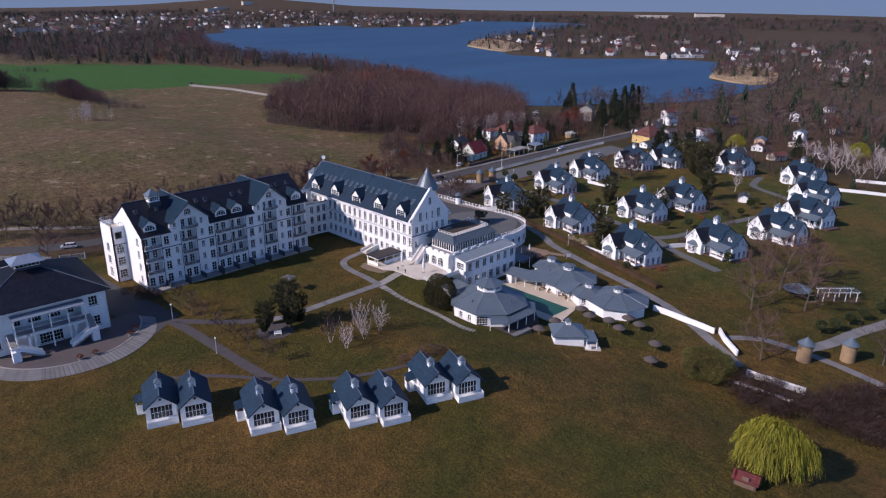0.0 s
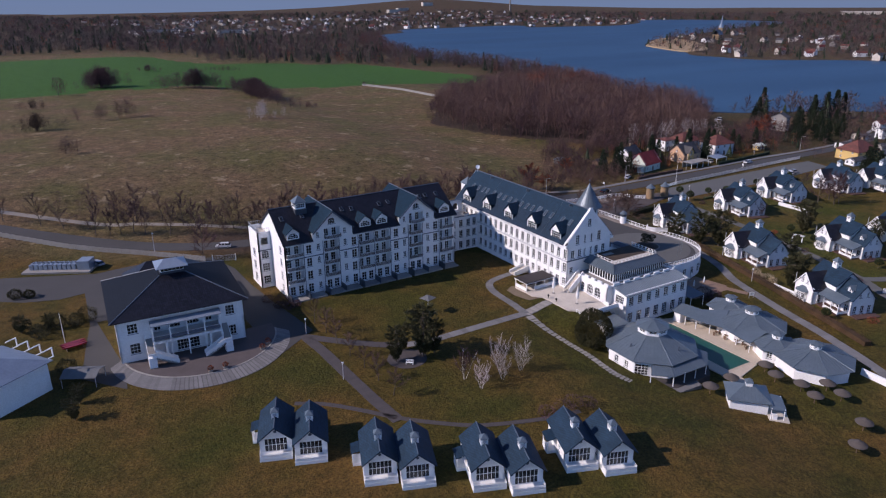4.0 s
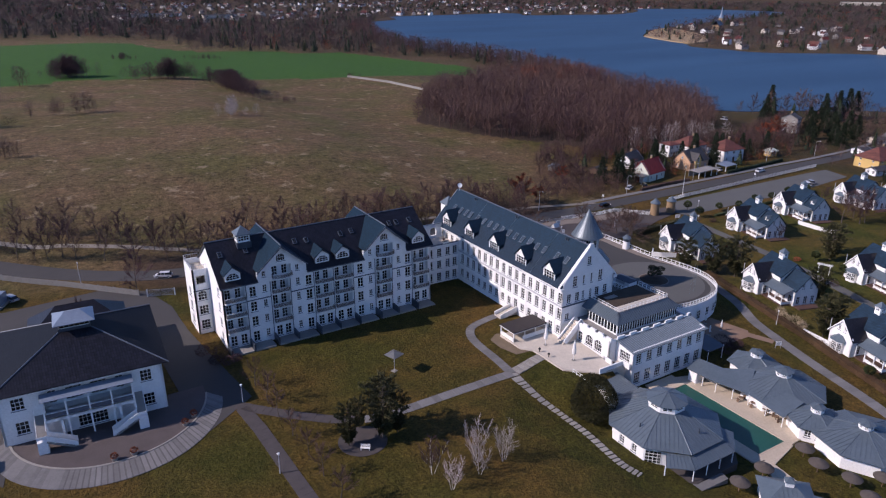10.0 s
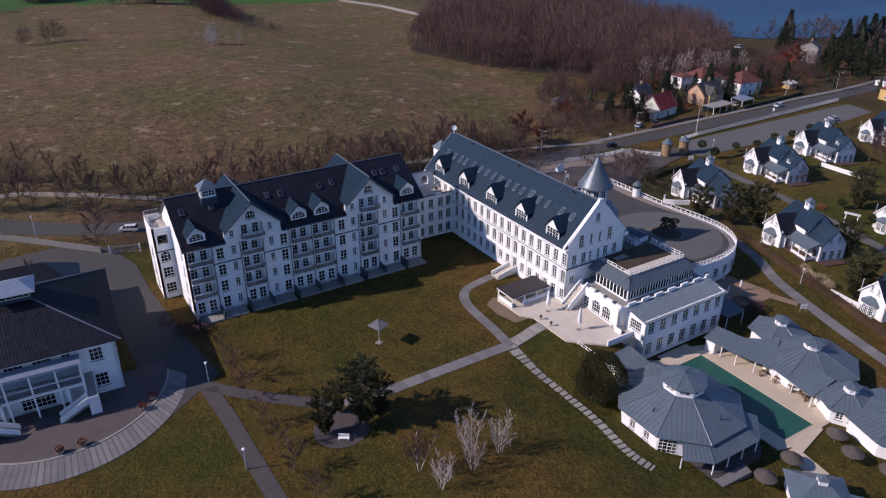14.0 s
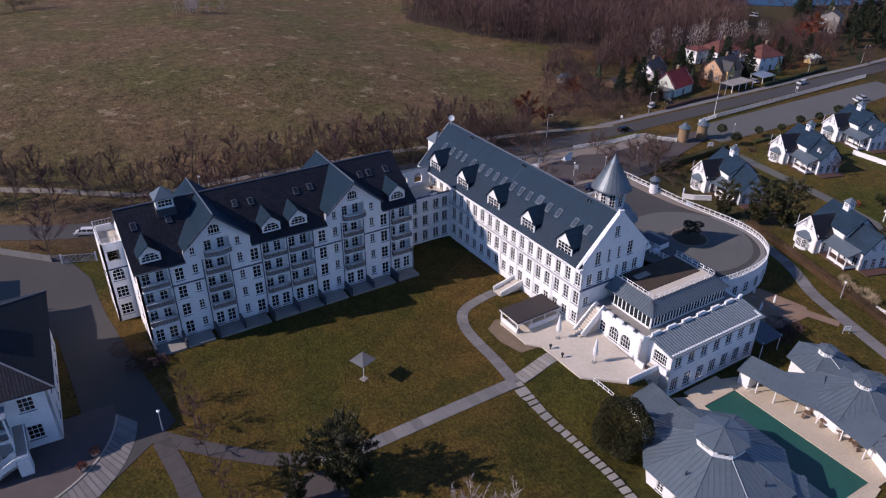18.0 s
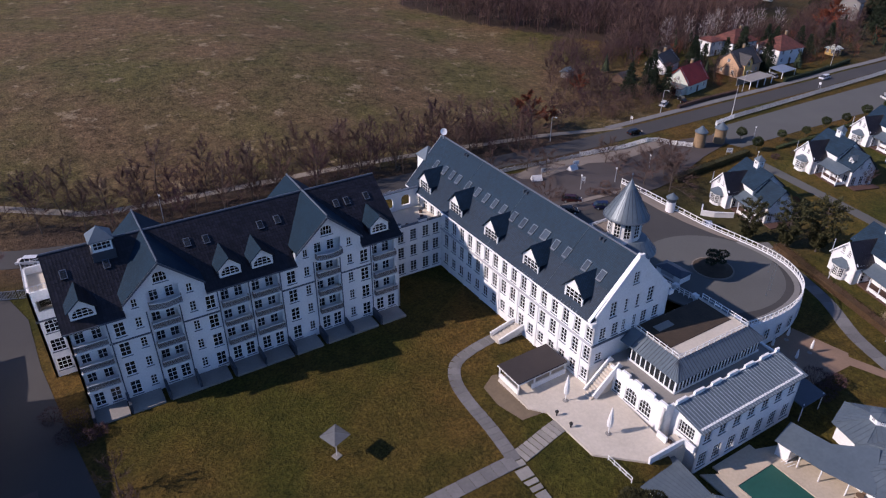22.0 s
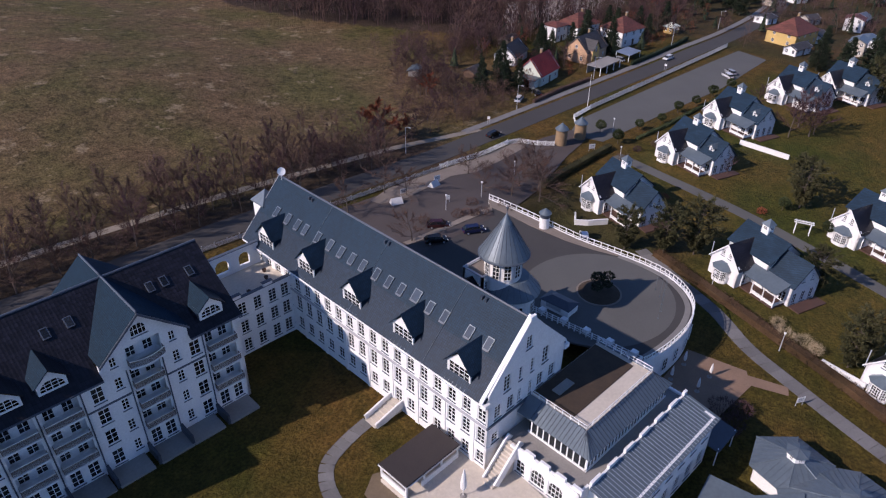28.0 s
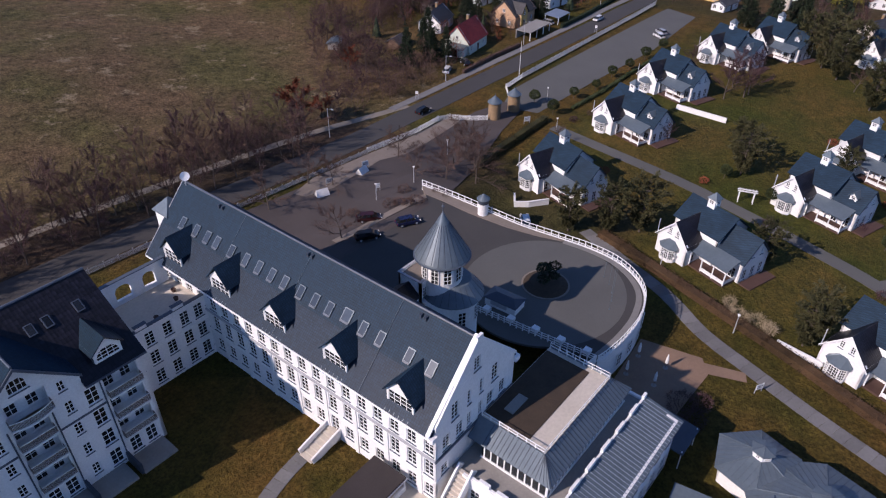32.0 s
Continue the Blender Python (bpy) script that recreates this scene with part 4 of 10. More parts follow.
for c in (-48.4, -24.5):
    for y0, y1 in ((-0.75, 9.4), (15.6, 8.8)):
        top, low, half = 21.1, 16.2, 5.4
        for sx in (-1, 1):
            deep = (low - EAVE) / (RIDGE - EAVE) * RY
            ring = [(c, y0, top), (c + sx * half, y0, low), (c + sx * half, y0 + (deep + 1.0) * (1 if y0 < 5 else -1), low), (c, y1, top)]
            if (sx > 0) == (y0 < 5):
                ring = ring
            else:
                ring = ring[::-1]
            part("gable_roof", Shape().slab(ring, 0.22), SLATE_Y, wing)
        part("ridge_cap", Shape().tube((c, y0, top + 0.03), (c, y1, top + 0.03), 0.13, 0.13, 6), TRIM, wing)
    for sx in (-1, 1):
        part("barge_board", Shape().slab([(c, -0.8, 21.05), (c + sx * 5.4, -0.8, 16.15), (c + sx * 5.4, -0.8, 15.8), (c, -0.8, 20.65)][::sx], 0.1), TRIM, wing)
    part("back_gable", wall_shape([(-5.2, 15.9), (0, 20.5), (5.2, 15.9)], [], 0.3, 14), PLASTER, wing, "", Matrix.Translation((c, 15.3, 0)) @ pose(0, 0, 0, 0, 0, 180))


def dormer(parent, x, y, z, wide=2.5, high=1.6, deep=4.0, m=None, roof=None, cap=None, cols=4, arch=True, rise=1.5, side=None):
    """A gabled dormer that faces -y, its sill at z."""
    m = (m or Matrix()) @ pose(x, y, z)
    d = part("dormer", wall_shape([(-wide / 2, high), (0, high + rise * 0.75), (wide / 2, high)], [(-wide / 2 + 0.2, 0.12, wide / 2 - 0.2, high - 0.05)], 0.2), WHITE, parent, "", m)
    window(d, pose(0, 0.05, 0.12), wide - 0.4, high - 0.17, cols, 3, arch, False)
    for sx in (-1, 1):
        part("cheek", Shape().box(sx * wide / 2 - 0.08, 0.2, -0.6, sx * wide / 2 + 0.08, deep * 0.8, high), side or LEAD_DARK, d)
        e = wide / 2 + 0.35
        ring = [(0, -0.35, high + rise), (sx * e, -0.35, high - 0.25), (sx * e, deep * 0.75, high - 0.25), (0, deep, high + rise)]
        part("dormer_roof", Shape().slab(ring if sx > 0 else ring[::-1], 0.12), roof if sx < 0 else (cap or roof), d)
    return d


# left slopes blue as sunlit, right slopes near-black as shaded, set by material
for x in (-58.4, -39.2, -34.5, -15.6):
    dormer(wing, x, 0.45, 15.1, 3.1, 1.6, 4.5, roof=SLATE_Y, cap=TILE_X, rise=1.45)
for x, z in ((-59.2, 18.75), (-53.9, 18.72), (-43.2, 18.75), (-40.6, 18.6), (-32.6, 18.6), (-29.9, 18.7), (-20.2, 18.75), (-18.4, 18.75), (-15.0, 18.75)):
    y = (z - EAVE) / (RIDGE - EAVE) * RY
    m = pose(x, y, z + 0.22, math.degrees(math.atan2(RIDGE - EAVE, RY)))
    f = part("skylight", Shape().box(-0.45, -0.7, -0.1, 0.45, 0.7, 0.03), TRIM, wing, "", m)
    part("pane", Shape().box(-0.34, -0.58, 0.03, 0.34, 0.58, 0.05), GLASS, f)
# roof lantern
cup = part("roof_lantern", Shape().box(-1.5, -1.5, -2.2, 1.5, 1.5, 0.1), LEAD_DARK, wing, "white glazed roof lantern with a pale metal cap", pose(-53.8, 8.0, 20.4))
for i in range(4):
    turn = pose(0, 0, 0, 0, 0, 90 * i)
    part("lantern_side", wall_shape([(-1.35, 1.6), (1.35, 1.6)], [(-1.15, 0.25, 1.15, 1.4)], 0.1), WHITE, cup, "", turn @ pose(0, -1.35, 0.1))
    f = part("window", bars(2.3, 1.15, 4, 2).mesh("window", WHITE), None, cup, "", turn @ pose(0, -1.33, 0.35))
part("lantern_glass", Shape().box(-1.2, -1.2, 0.3, 1.2, 1.2, 1.5), GLASS, cup)
part("cap", Shape().lathe([(2.3, 1.65), (2.3, 1.75), (0.12, 3.3), (0.02, 3.5)], 4, start=math.pi / 4), METAL, cup)
# stair block at the west end, with its roof deck
block_top = 14.9
for turn, at, wide in ((0, (-64.3, 10.4), 3.3), (-90, (-64.3, 18.0), 7.6), (180, (-61.0, 18.0), 3.3)):
    wins = [(wide / 2, z + 0.15, min(1.9, wide - 1.2), 2.1, 3, 3, k == 2) for k, z in enumerate(FLOORS[:3])]
    hole = [(wide / 2 - 0.9, 11.6, wide / 2 + 0.9, 13.4)] if turn == 0 else []
    facade(wing, Matrix.Translation((*at, 0)) @ pose(0, 0, 0, 0, 0, turn), [(0, block_top), (wide, block_top)], wins, name="stair_block_wall", base=-1.0, holes=hole)
part("stair_block_deck", Shape().box(-64.1, 10.7, block_top - 1.3, -61, 17.8, block_top - 1.1), PAVING, wing)
rail = Shape()
for xa, ya, xb, yb in ((-64.2, 10.5, -61.2, 10.5), (-64.2, 10.5, -64.2, 17.9), (-64.2, 17.9, -61.2, 17.9)):
    rail.tube((xa, ya, block_top + 0.9), (xb, yb, block_top + 0.9), 0.06, 0.06, 6)
    k = int(math.hypot(xb - xa, yb - ya) / 0.5)
    for i in range(k + 1):
        x, y = xa + (xb - xa) * i / k, ya + (yb - ya) * i / k
        rail.box(x - 0.03, y - 0.03, block_top, x + 0.03, y + 0.03, block_top + 0.9)
part("deck_rail", rail, GREY_RAIL, wing)
part("string_course", Shape().box(-64.4, 10.3, 10.0, -61, 10.4, 10.24), TRIM, wing)
for i, x in enumerate((-60.9, -56.2, -51.0, -46.7, -41.6, -37.1, -32.3, -27.1, -22.7, -17.6)):
    wide = 4.4
    single("garden_terrace", Shape().box(x + 0.1, -3.2, -0.6, x + wide, -0.02, 0.32), CONCRETE if i < 1 else SLAB_PALE, "small paved ground-floor terrace at the wing's foot", "terrace", "terraces along the wing")
    # plain dark box added in place of a hedge
    single("terrace_divider", Shape().box(x - 0.2, -3.0, 0.0, x + 0.15, -0.05, 1.6), LEAD_DARK, "dark box standing in for the hedge between two terraces", "screen", "screens along the wing")

# ---- link block between the wings ----
link = thing("hotel_link", pose(0, 0, 0), "low white link block with an arched roof terrace", "hotel link")
lw = [(u, z, 1.3, 2.15, 2, 4) for u in (1.6, 4.1, 6.6, 9.1, 11.2) for z in (0.6, 3.9, 7.1)]
facade(link, pose(-12.2, 7.5, 0), [(0, 10.1), (12.9, 10.1)], lw, name="front_wall", base=-1)
facade(link, Matrix.Translation((0.7, 15.5, 0)) @ pose(0, 0, 0, 0, 0, 180), [(0, 9.3), (12.9, 9.3)], lw[:10], name="back_wall", base=-1)
part("roof_deck", Shape().box(-12.2, 7.86, 8.9, 0.7, 15.3, 9.15), PAVING, link)
part("parapet_coping", Shape().box(-12.2, 7.42, 10.1, 0.6, 7.95, 10.24), TRIM, link)
for x in (-9.6, -4.4):
    part("parapet_block", Shape().box(x, 7.44, 10.24, x + 1.5, 7.92, 10.75), PLASTER, link)
    part("block_cap", Shape().box(x - 0.1, 7.38, 10.75, x + 1.6, 7.98, 10.86), TRIM, link)
ARCHES = ((0.9, 2.9), (4.1, 6.3), (8.0, 9.8))
part("arcade_screen", wall_shape([(0, 3.7), (11.5, 3.7)], [(a, 0.7, b, 2.8) for a, b in ARCHES], 0.4), PLASTER, link, "", pose(-11.8, 15.0, 9.15))
for a, b in ARCHES:
    head, e = Shape(), (b - a) / 2
    for side in (-1, 1):
        for k in range(5):
            za, zb = (0.75 * math.sqrt(1 - ((k + i) / 5) ** 2) for i in (0, 1))
            xa, xb = side * e * k / 5, side * e * (k + 1) / 5
            ring = [(xa, 0.02, 2.05 + za), (xb, 0.02, 2.05 + zb), (xb, 0.02, 2.81), (xa, 0.02, 2.81)]
            head.slab(ring if side > 0 else ring[::-1], 0.36)
    part("arch_head", head.moved(pose(0, 0.0, 0)), PLASTER, link, "", pose(-11.8 + (a + b) / 2, 15.0, 9.15))
part("coping", Shape().box(-11.9, 14.9, 12.85, -0.25, 15.5, 12.97), TRIM, link)
for k, (x, y) in enumerate(((-2.2, 10.4), (-1.4, 12.2), (-6.0, 9.0))):
    pot = thing("terrace_planter", pose(x, y, 9.15), "terracotta planter with a dry plant on the roof terrace", "planter", "roof terrace planters")
    part("tub", Shape().lathe([(0.24, 0), (0.34, 0.45), (0.28, 0.46), (0.24, 0.3)], 12), WOOD_RED, pot)
part("string_course", Shape().box(-12.2, 7.4, 6.3, 0.7, 7.5, 6.5), WHITE, link)

# ---- east wing of the hotel ----
# built straight, then turned slightly about its near corner
EAST = pose(0.13, -31.79, 0, 0, 0, 0.75)
east = thing("hotel_east_wing", EAST, "long white hotel wing with blue-grey tiled roof", "hotel")
LEN, DEEP, E_EAVE, E_RIDGE, SET = 50.3, 15.34, 12.15, 20.02, 0.5


def east_walls():
    wins = []
    for i in range(20):
        u = LEN - (0.95 + 2.44 * i)
        wins.append((u, 8.3, 1.3, 2.45, 2, 4))
        wins.append((u, 4.7, 1.3, 2.5, 2, 4))
        if i == 6:
            wins.append((u, 0.9, 1.3, 2.7, 2, 4))
        else:
            wins.append((u, 1.35, 1.25, 1.9, 2, 3))
    facade(east, pose(SET, LEN, 0, 0, 0, -90), [(0, E_EAVE + 0.45), (LEN, E_EAVE + 0.45)], wins, name="courtyard_wall", base=-1.0)
    gw = [(x - SET, 8.3, 1.2 if i in (0, 1, 4, 5) else 0.75, 2.05, 2, 4) for i, x in enumerate((2.3, 4.6, 6.3, 8.4, 10.25, 12.6))]
    gw += [(3.2, 11.7, 1.2, 2.5, 2, 4), (5.66, 11.8, 0.6, 2.1, 1, 4), (7.86, 11.8, 0.6, 2.1, 1, 4), (10.4, 11.7, 1.2, 2.5, 2, 4), (6.86, 16.0, 1.1, 1.9, 2, 4), (1.6, 4.5, 1.2, 1.5, 2, 3)]
    mid, side = DEEP / 2 - SET, E_EAVE + 0.3 + SET * (E_RIDGE - E_EAVE) / (DEEP / 2)
    prof = [(0, side), (0.01, side), (mid - 0.5, E_RIDGE + 0.1), (mid - 0.49, E_RIDGE + 0.55), (mid + 0.49, E_RIDGE + 0.55), (mid + 0.5, E_RIDGE + 0.1), (2 * mid, side)]
    facade(east, pose(SET, 0, 0), prof, gw, name="gable_wall", base=-4.0)
    facade(east, Matrix.Translation((DEEP - SET, LEN, 0)) @ pose(0, 0, 0, 0, 0, 180), [(0, side - 0.6), (mid, E_RIDGE - 0.35), (2 * mid, side - 0.6)], gw[:10], name="far_gable_wall", base=-2)
    facade(east, Matrix.Translation((DEEP - SET, 0, 0)) @ pose(0, 0, 0, 0, 0, 90), [(0, E_EAVE + 0.45), (LEN, E_EAVE + 0.45)], [(1.5 + 2.44 * i, z, 1.15, 2.0, 2, 4) for i in range(20) for z in (4.85, 8.7)], name="forecourt_wall", base=-4)


east_walls()
over = 0.3
drop = (E_RIDGE - E_EAVE) / (DEEP / 2) * over
part("cornice", Shape().box(-0.05, 0.1, E_EAVE - 0.5, SET, LEN, E_EAVE - 0.18), WHITE, east, "white boxed cornice under the eave")
part("kneeler", Shape().box(-0.35, -0.25, E_EAVE - 0.75, SET, 0.5, E_EAVE - 0.1), WHITE, east)
part("kneeler", Shape().box(DEEP - SET, -0.25, E_EAVE - 0.75, DEEP + 0.35, 0.5, E_EAVE - 0.1), WHITE, east)
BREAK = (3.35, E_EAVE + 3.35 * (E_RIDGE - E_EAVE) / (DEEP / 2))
# one continuous roof; the lower band's shading sits in TILE_LOW's tone
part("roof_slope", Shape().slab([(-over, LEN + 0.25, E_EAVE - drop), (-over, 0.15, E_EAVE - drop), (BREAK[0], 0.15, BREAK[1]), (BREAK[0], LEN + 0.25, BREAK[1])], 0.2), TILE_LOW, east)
part("roof_slope", Shape().slab([(BREAK[0] - 0.12, LEN + 0.25, BREAK[1] - 0.06), (BREAK[0] - 0.12, 0.15, BREAK[1] - 0.06), (DEEP / 2, 0.15, E_RIDGE + 0.05), (DEEP / 2, LEN + 0.25, E_RIDGE + 0.05)], 0.2), TILE_Y, east)
part("verge_board", Shape().slab([(-over, LEN + 0.34, E_EAVE - drop + 0.05), (DEEP / 2, LEN + 0.34, E_RIDGE + 0.08), (DEEP / 2, LEN + 0.34, E_RIDGE - 0.3), (-over, LEN + 0.34, E_EAVE - drop - 0.3)], 0.08), GREY_RAIL, east)
part("roof_slope", Shape().slab([(DEEP + over, 0.15, E_EAVE - drop), (DEEP + over, LEN - 0.1, E_EAVE - drop), (DEEP / 2, LEN - 0.1, E_RIDGE), (DEEP / 2, 0.15, E_RIDGE)], 0.2), TILE_Y, east)
part("ridge_cap", Shape().tube((DEEP / 2, 0.3, E_RIDGE + 0.05), (DEEP / 2, LEN - 0.2, E_RIDGE + 0.05), 0.15, 0.15, 6), TRIM, east)
part("gutter", Shape().tube((-over - 0.05, 0.1, E_EAVE - drop), (-over - 0.05, LEN, E_EAVE - drop), 0.1, 0.1, 6), WHITE, east)
for sx, x in ((-1, 0), (1, DEEP)):
    ring = [(x + sx * 0.35, -0.1, E_EAVE - 0.15), (DEEP / 2, -0.1, E_RIDGE + 0.25), (DEEP / 2, -0.1, E_RIDGE + 0.55), (x + sx * 0.35, -0.1, E_EAVE + 0.2)]
    part("gable_coping", Shape().slab(ring if sx < 0 else ring[::-1], 0.45).moved(pose(0, 0.35, 0)), WHITE, east)
for z0, z1, out in ((7.65, 7.92, 0.2), (4.1, 4.24, 0.08)):
    part("string_course", Shape().box(SET - out, 0, z0, SET, LEN, z1), GREY_RAIL if z0 > 5 else WHITE, east)
    part("string_course", Shape().box(SET - out, -out, z0, DEEP - SET, 0, z1), TRIM if z0 > 5 else WHITE, east)
for i in range(11):
    y = 2.17 + 4.88 * i
    if y < LEN:
        part("pilaster", Shape().box(SET - 0.12, y - 0.28, -0.5, SET, y + 0.28, 7.65), WHITE, east)
for y in (4.88, 14.5, 24.65, 34.9, 45.0):
    d = dormer(east, 0, 0, 0, 3.7, 1.95, 4.6, pose(0.6, y, 12.6, 0, 0, -90), SLATE_X, SLATE_X, 4, False, 2.3, TILE_Y)
    apron = part("apron", Shape().slab([(-1.9, -1.05, -0.95), (1.9, -1.05, -0.95), (1.8, 0.12, 0.2), (-1.8, 0.12, 0.2)], 0.1), ZINC_PALE, d, "pale zinc apron under the dormer window")
    for k in range(6):
        part("seam", Shape().slab([(-1.6 + 0.64 * k - 0.03, -1.05, -0.9), (-1.6 + 0.64 * k + 0.03, -1.05, -0.9), (-1.6 + 0.64 * k + 0.03, 0.1, 0.25), (-1.6 + 0.64 * k - 0.03, 0.1, 0.25)], 0.06), METAL, apron)
SKY_Y = (3.46, 6.5, 10.63, 13.18, 15.9, 18.52, 20.9, 23.36, 26.16, 28.5, 30.91, 33.38, 36.28, 39.27, 41.25, 43.65, 46.6)
for y in SKY_Y:
    big = 1.35 if y == 15.9 else 1.0
    z = 16.4 + (0.25 if big > 1 else 0.0)
    x = (z - E_EAVE) / (E_RIDGE - E_EAVE) * DEEP / 2
    tilt = math.degrees(math.atan2(E_RIDGE - E_EAVE, DEEP / 2))
    f = part("skylight", Shape().box(-0.85, -0.5 * big, -0.06, 0.85, 0.5 * big, 0.12), METAL, east, "", pose(x - 0.06, y, z + 0.06, 0, -tilt))
    part("pane", Shape().box(-0.72, -0.4 * big, 0.12, 0.74, 0.4 * big, 0.14), SKYLIGHT_GLASS, f)
    part("blind_cover", Shape().box(-0.9, -0.46 * big, 0.12, -0.66, 0.46 * big, 0.17), TRIM, f)
for y in (6.5, 24, 41):
    for k in (0, 0.7):
        part("roof_vent", Shape().box(6.9, y + k, 19.1, 7.3, y + k + 0.3, 19.85), LEAD_DARK, east)
for y in (10.2, 24.4, 36.8):
    part("lightning_wire", Shape().tube((-0.4, y, E_EAVE - 0.15), (DEEP / 2 - 0.1, y, E_RIDGE + 0.08), 0.02, 0.02, 4), METAL, east)
dish = thing("satellite_dish", EAST @ pose(DEEP / 2 - 0.3, LEN - 0.8, E_RIDGE + 0.1), "round white dish on the far ridge end", "satellite dish")
part("mast", Shape().tube((0, 0, -0.4), (0, 0, 0.9), 0.09), GREY_RAIL, dish)
part("reflector", Shape().lathe([(0.05, 0), (0.4, 0.07), (0.62, 0.16), (0.64, 0.18), (0.4, 0.12), (0.05, 0.05)], 20).moved(pose(0, -0.1, 1.1, 62, 0, -20)), WHITE, dish)
turret = thing("corner_turret", EAST @ pose(5.4, LEN + 1.3, 0), "small square white turret with hipped roof", "turret")
part("turret_wall", Shape().box(-1.5, -1.5, -1, 1.5, 1.5, 16.2), PLASTER, turret)
part("turret_roof", Shape().lathe([(2.5, 16.1), (2.5, 16.25), (0.05, 18.1)], 4, start=math.pi / 4), METAL, turret)


def stair(name, m, steps, wide, rise, run, label):
    t = thing(name, m, label, "stairs")
    for i in range(steps):
        part("step", Shape().box(-wide / 2, i * run, -0.6, wide / 2, (i + 1) * run, (i + 1) * rise), PAVING, t)
    for sx in (-1, 1):
        x = sx * (wide / 2 + 0.12)
        ring = [(x - 0.12, 0, 0.9), (x + 0.12, 0, 0.9), (x + 0.12, steps * run, steps * rise + 0.9), (x - 0.12, steps * run, steps * rise + 0.9)]
        part("side_wall", Shape().slab(ring, 1.3), PLASTER, t)
    return t


stair("garden_stair", pose(-4.4, -15.9, g(-4.4, -15.9), 0, 0, -90), 7, 2.0, 0.17, 0.72, "white masonry stair up to the garden door")

# ---- restaurant annex ----
ANNEX = pose(0.47, 0.53, 0, 0, 0, -0.08) @ pose(6, -44, 0.62) @ Matrix.Diagonal((0.977, 0.875, 0.893, 1)) @ pose(-6, 44, -0.62)
annex = thing("restaurant_annex", ANNEX, "white two-storey restaurant with metal roofs and glazed clerestory", "restaurant")
facade(annex, pose(2.6, -44.2, 0, 0, 0, -90) @ Matrix(), [(-11.6, 5.1), (0, 5.1)], [(-9.6, 1.0, 1.5, 2.4, 2, 3, True), (-6.6, 1.0, 2.4, 2.7, 4, 3, True), (-3.6, 1.0, 2.4, 2.7, 4, 3, True)], name="terrace_wall", base=-4.5)
facade(annex, pose(4.6, -49.6, 0), [(0, 4.2), (21.4, 4.2)],
       [(1.7 + 3.0 * i, 0.9, 1.5, 2.4, 2, 4) for i in range(7)] + [(1.7 + 3.0 * i, -4.2, 1.7, 2.9, 3, 4) for i in range(7)], name="pool_wall", base=-5.2)
facade(annex, pose(4.6, -44.2, 0, 0, 0, -90), [(0, 4.9), (5.4, 4.1)], [(2.8, 1.0, 3.0, 2.2, 6, 3)], name="short_wall", base=-5.0)
facade(annex, Matrix.Translation((26.0, -49.6, 0)) @ pose(0, 0, 0, 0, 0, 90), [(0, 4.2), (5.4, 4.9), (5.41, 5.1), (16.5, 5.1)], [(2.7, 0.9, 1.5, 2.3, 2, 4), (8, 0.9, 1.5, 2.3, 2, 4), (12, 0.9, 1.5, 2.3, 2, 4)], name="side_wall", base=-5.2)
facade(annex, pose(2.6, -44.2, 0), [(0, 5.1), (2.0, 5.1)], [], name="return_wall", base=-5.0)
part("roof_deck", Shape().box(2.9, -44.15, 4.55, 25.6, -30.7, 4.8), CONCRETE, annex)
low = part("lean_to_roof", Shape().slab([(4.2, -50.2, 4.0), (26.5, -50.2, 4.0), (26.5, -44.5, 5.05), (4.2, -44.5, 5.05)], 0.16), METAL, annex, "blue-grey standing-seam metal roof")
for i in range(38):
    x = 4.4 + 0.585 * i
    part("seam", Shape().slab([(x - 0.03, -50.2, 4.09), (x + 0.03, -50.2, 4.09), (x + 0.03, -44.5, 5.14), (x - 0.03, -44.5, 5.14)], 0.12), ZINC_PALE, low)
for i in range(7):
    x = 4.6 + 3.5 * i
    part("parapet_block", Shape().box(x, -44.55, 4.8, x + (1.9 if i < 6 else 0.8), -44.15, 5.75), WHITE, annex)
part("parapet", Shape().box(4.4, -44.5, 4.8, 26.1, -44.2, 5.2), WHITE, annex)
for y0, y1 in ((-44.4, -42.9), (-41.8, -40.2), (-39.2, -37.6), (-36.6, -35.0)):
    part("parapet_block", Shape().box(2.7, y0, 4.8, 3.1, y1, 5.75), WHITE, annex)
part("parapet", Shape().box(2.75, -44.2, 4.8, 3.05, -33.4, 5.2), WHITE, annex)
# clerestory
posts = Shape()
for i in range(10):
    y = -42.3 + 1.02 * i
    posts.box(6.0, y - 0.09, 4.8, 6.2, y + 0.09, 7.6)
for i in range(25):
    x = 6.1 + 0.72 * i
    posts.box(x - 0.08, -42.5, 4.8, x + 0.08, -42.3, 7.6)
posts.box(5.95, -42.55, 4.8, 24.0, -42.25, 5.1).box(5.95, -42.5, 4.8, 6.25, -32.6, 5.1).box(5.95, -42.55, 7.4, 24.0, -42.25, 7.65).box(5.95, -42.5, 7.4, 6.25, -32.6, 7.65)
clere = part("clerestory", posts, WHITE, annex, "white glazing posts of the clerestory")
part("pane", Shape().box(6.1, -42.4, 5.1, 23.9, -42.36, 7.4), GLASS, clere)
part("pane", Shape().box(6.08, -42.3, 5.1, 6.12, -32.7, 7.4), GLASS, clere)
part("sloped_roof", Shape().slab([(5.6, -43.0, 7.55), (24.3, -43.0, 7.55), (22.8, -40.4, 9.2), (8.0, -40.4, 9.2)], 0.18), METAL, annex)
part("sloped_roof", Shape().slab([(5.6, -30.7, 7.55), (5.6, -43.0, 7.55), (8.0, -40.4, 9.2), (8.0, -30.7, 9.2)], 0.18), METAL, annex)
